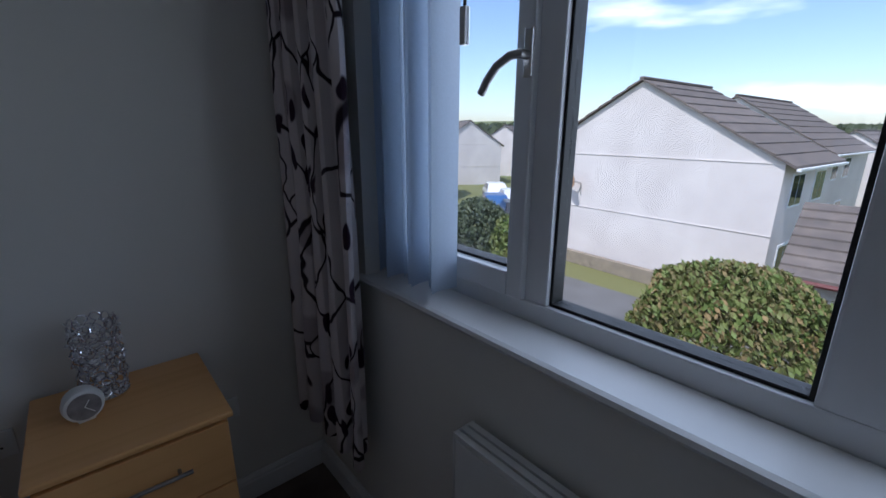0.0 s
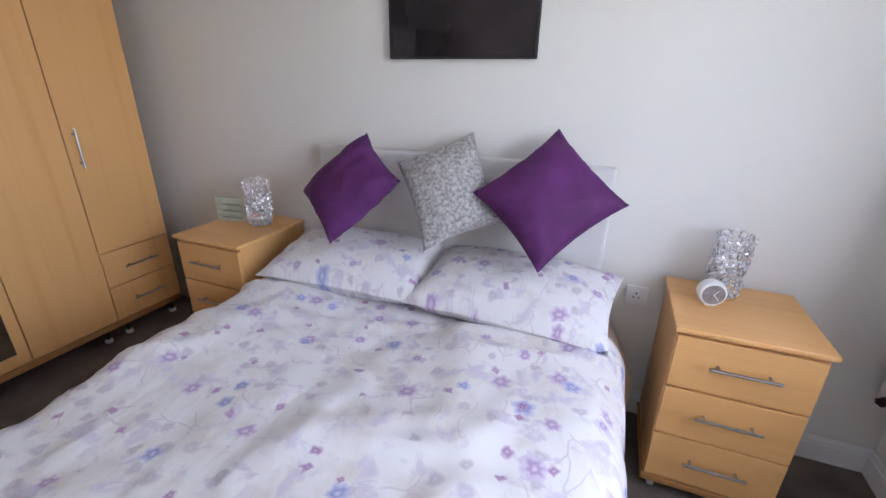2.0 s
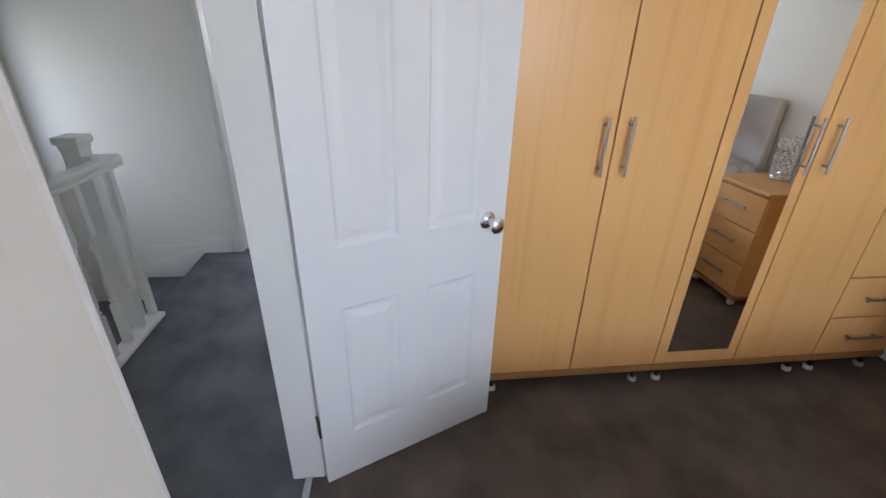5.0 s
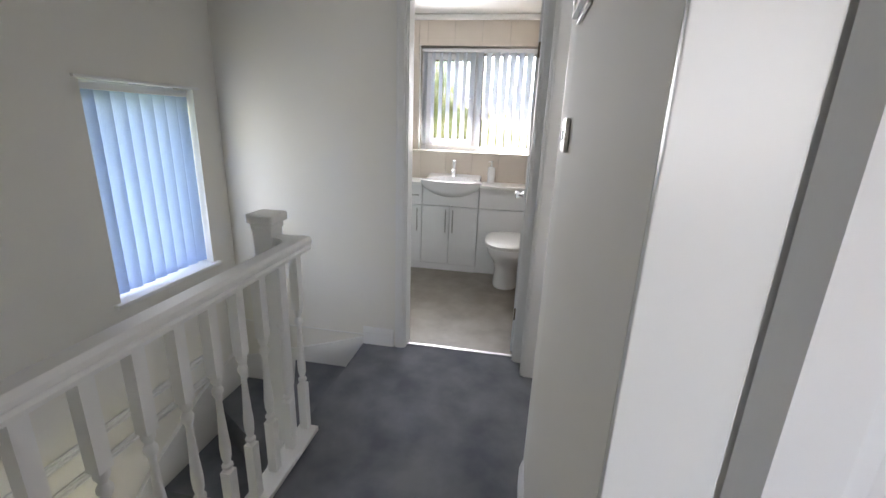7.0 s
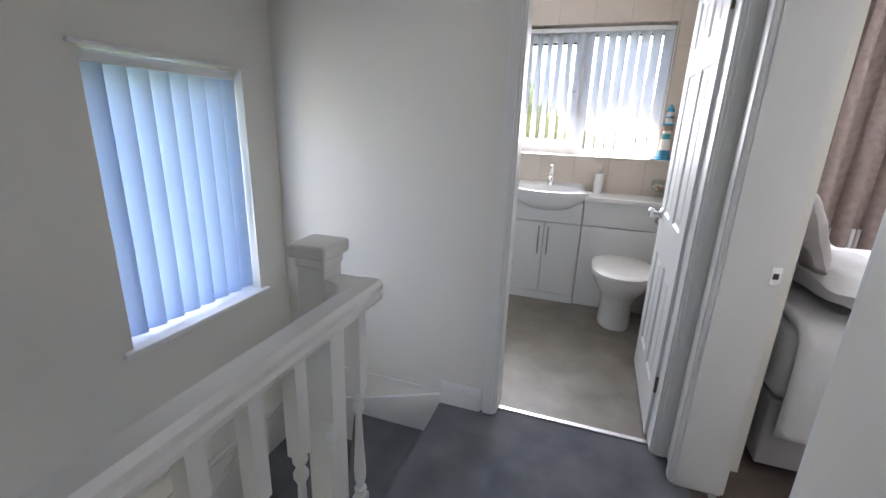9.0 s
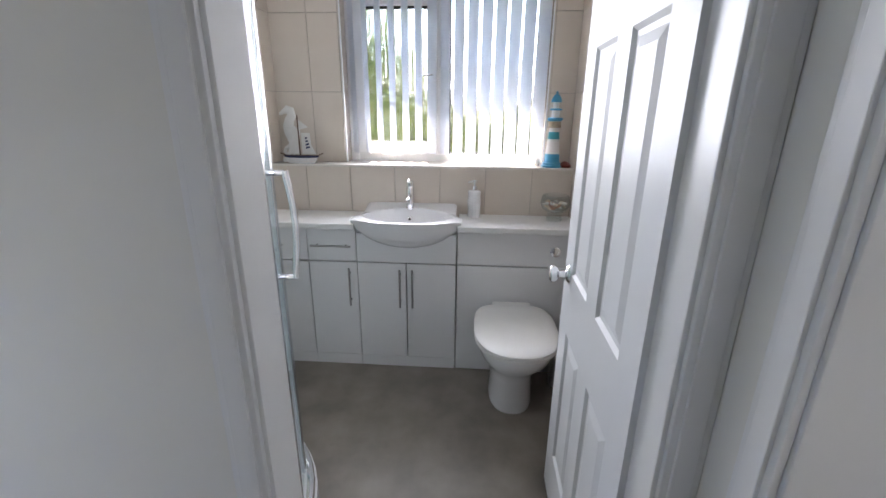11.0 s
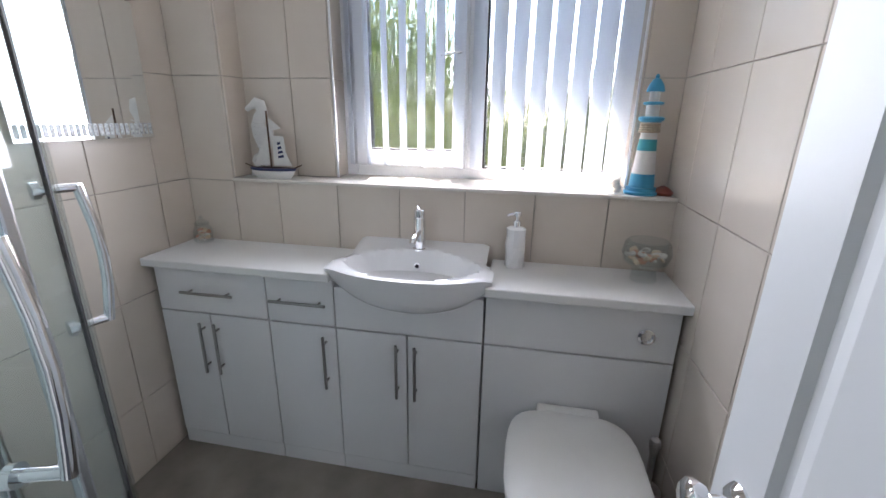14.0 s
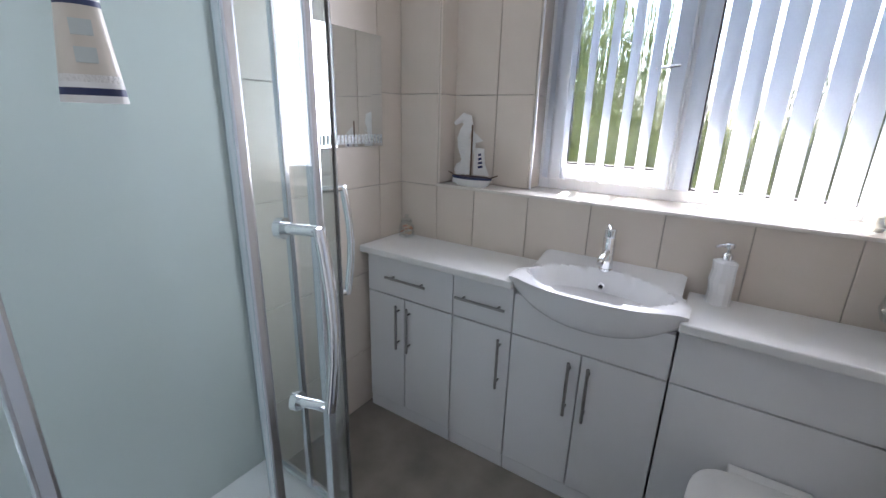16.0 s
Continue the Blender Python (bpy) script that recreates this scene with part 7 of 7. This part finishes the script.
leaf_cloud("hedge", (10.2, 3.2, YARD), (1.9, 1.80, 3.15), 26000, 3, [M_LEAF, M_LEAF, M_LEAF2], "large clipped green hedge with dry patches", "hedge", 0.07, 3.2)
leaf_cloud("shrub", (12.5, 12.3, YARD), (1.3, 1.5, 3.2), 7000, 5, [M_LEAFD], "olive green garden shrub", "shrub", 0.09)
leaf_cloud("shrub", (12.9, 11.0, YARD), (1.0, 1.1, 2.7), 6000, 6, [M_LEAF], "bright green garden shrub", "shrub", 0.09)
leaf_cloud("tree", (30, -1.5, YARD), (2.6, 2.6, 6.5), 8000, 8, [M_LEAF], "dark green tree beside the far houses", "tree", 0.2)

# houses and cars down the road
far = house("far_house", (37, 33, YARD - 0.5), 60, 8, 7, 4.8, 7.2, "far pale house at the road's end")
house("far_house", (27.5, 31.5, YARD - 0.3), 130, 7, 6.5, 4.8, 7.0, "far slate-hung house beside the road")
house("far_house", (46, 36, YARD - 0.8), 30, 8, 7, 4.8, 7.2, "far pale house behind the parked cars")


def car(loc, rz, col, label):
    """Parked hatchback with body, cabin, windows and wheels."""
    c = thing("parked_car", loc, label, "car", rz, "cars parked along the road")
    bm = bmesh.new()
    prof = [(-2.0, 0.25), (2.0, 0.25), (2.05, 0.62), (1.95, 0.80), (1.0, 0.92), (0.45, 1.42), (-1.2, 1.46), (-1.85, 0.95), (-2.05, 0.70)]
    e = [[bm.verts.new((x, y * (0.80 if z > 1.0 else 1.0), z)) for x, z in prof] for y in (-0.85, 0.85)]
    for i in range(len(prof)):
        k = (i + 1) % len(prof)
        bm.faces.new((e[0][i], e[0][k], e[1][k], e[1][i]))
    bm.faces.new(e[0])
    bm.faces.new(e[1])
    part("body", bm, mat("car_paint_" + label.split()[0], col, 0.25, vary=0.03), c)
    for sy in (-1, 1):
        bm = bmesh.new()
        q = [bm.verts.new((x, sy * y, z)) for x, y, z in ((0.75, 0.835, 0.98), (0.38, 0.72, 1.35), (-1.1, 0.72, 1.38), (-1.55, 0.835, 0.99))]
        q2_ = [bm.verts.new((v.co.x, v.co.y + sy * 0.02, v.co.z)) for v in q]
        bm.faces.new(q)
        bm.faces.new(q2_)
        for i in range(4):
            bm.faces.new((q[i], q[(i + 1) % 4], q2_[(i + 1) % 4], q2_[i]))
        part("side_window", bm, M_WGLASS, c)
        for x in (-1.25, 1.25):
            bm = bmesh.new()
            lathe(bm, [(0.2, sy * 0.70), (0.31, sy * 0.71), (0.31, sy * 0.87), (0.2, sy * 0.88)], 16, (x, 0, 0.31), 'y')
            part("wheel", bm, M_DARK, c)
    return c


car((23.5, 21.5, YARD + 0.03), 50, (0.05, 0.12, 0.28), "blue hatchback parked by the kerb")
car((26.5, 22.5, YARD + 0.03), 50, (0.65, 0.66, 0.68), "silver hatchback parked by the kerb")
car((28.5, 26.0, YARD + 0.03), 50, (0.75, 0.75, 0.75), "white hatchback parked by the kerb")
car((22.3, 18.6, YARD + 0.03), 50, (0.05, 0.05, 0.055), "black hatchback parked by the kerb")

# wooded hill on the horizon
verts, faces = [], []
rnd = random.Random(21)
for k in range(9000):
    a = radians(rnd.uniform(-25, 75))
    d = rnd.uniform(120, 330)
    x, y = d * math.cos(a), d * math.sin(a)
    base = YARD - 2 + (d - 120) / 210 * 9 + 3 * noise.noise(Vector((x * 0.012, y * 0.012, 0)))
    if noise.noise(Vector((x * 0.02, y * 0.02, 3))) < -0.05 and a < radians(20):
        continue
    s = rnd.uniform(1.2, 2.8)
    z = base + rnd.uniform(0, 3.0)
    i0 = len(verts)
    for q in range(2):
        t = rnd.uniform(0, 3.14)
        ct, st = math.cos(t) * s, math.sin(t) * s
        j = len(verts)
        verts += [(x - ct, y - st, z - s * 0.7), (x + ct, y + st, z - s * 0.7), (x + ct * 0.7, y + st * 0.7, z + s * 0.6), (x, y, z + s), (x - ct * 0.7, y - st * 0.7, z + s * 0.55)]
        faces.append((j, j + 1, j + 2, j + 3, j + 4))
me = bpy.data.meshes.new("woodland")
me.from_pydata(verts, [], faces)
me.materials.append(M_LEAFD)
tagged(new("woodland", me), "distant woods on the low hills", "woodland", "", "stuff")
bm = bmesh.new()
for k in range(40):
    a0, a1 = radians(-40 + 3.2 * k), radians(-40 + 3.2 * (k + 1))
    q = []
    for a, d, z in ((a0, 110, YARD - 2.5), (a1, 110, YARD - 2.5), (a1, 420, 0), (a0, 420, 0)):
        x, y = d * math.cos(a), d * math.sin(a)
        q.append(bm.verts.new((x, y, z if d < 200 else 8.5 + 5 * noise.noise(Vector((x * 0.006, y * 0.006, 1))))))
    bm.faces.new(q)
bmesh.ops.remove_doubles(bm, verts=bm.verts[:], dist=0.01)
structure("hillside", bm, M_GRASS, "green fields on the far hillside", "ground")

# garden greenery behind the house
leaf_cloud("tree", (-9.5, -2.6, YARD), (1.8, 2.2, 7.2), 9000, 31, [M_LEAF], "leafy green garden tree behind the bathroom", "tree", 0.16, 2.6)
leaf_cloud("tree", (-11.5, 1.5, YARD), (2.2, 2.6, 6.4), 9000, 33, [M_LEAFD], "dark green garden tree behind the house", "tree", 0.17, 2.6)
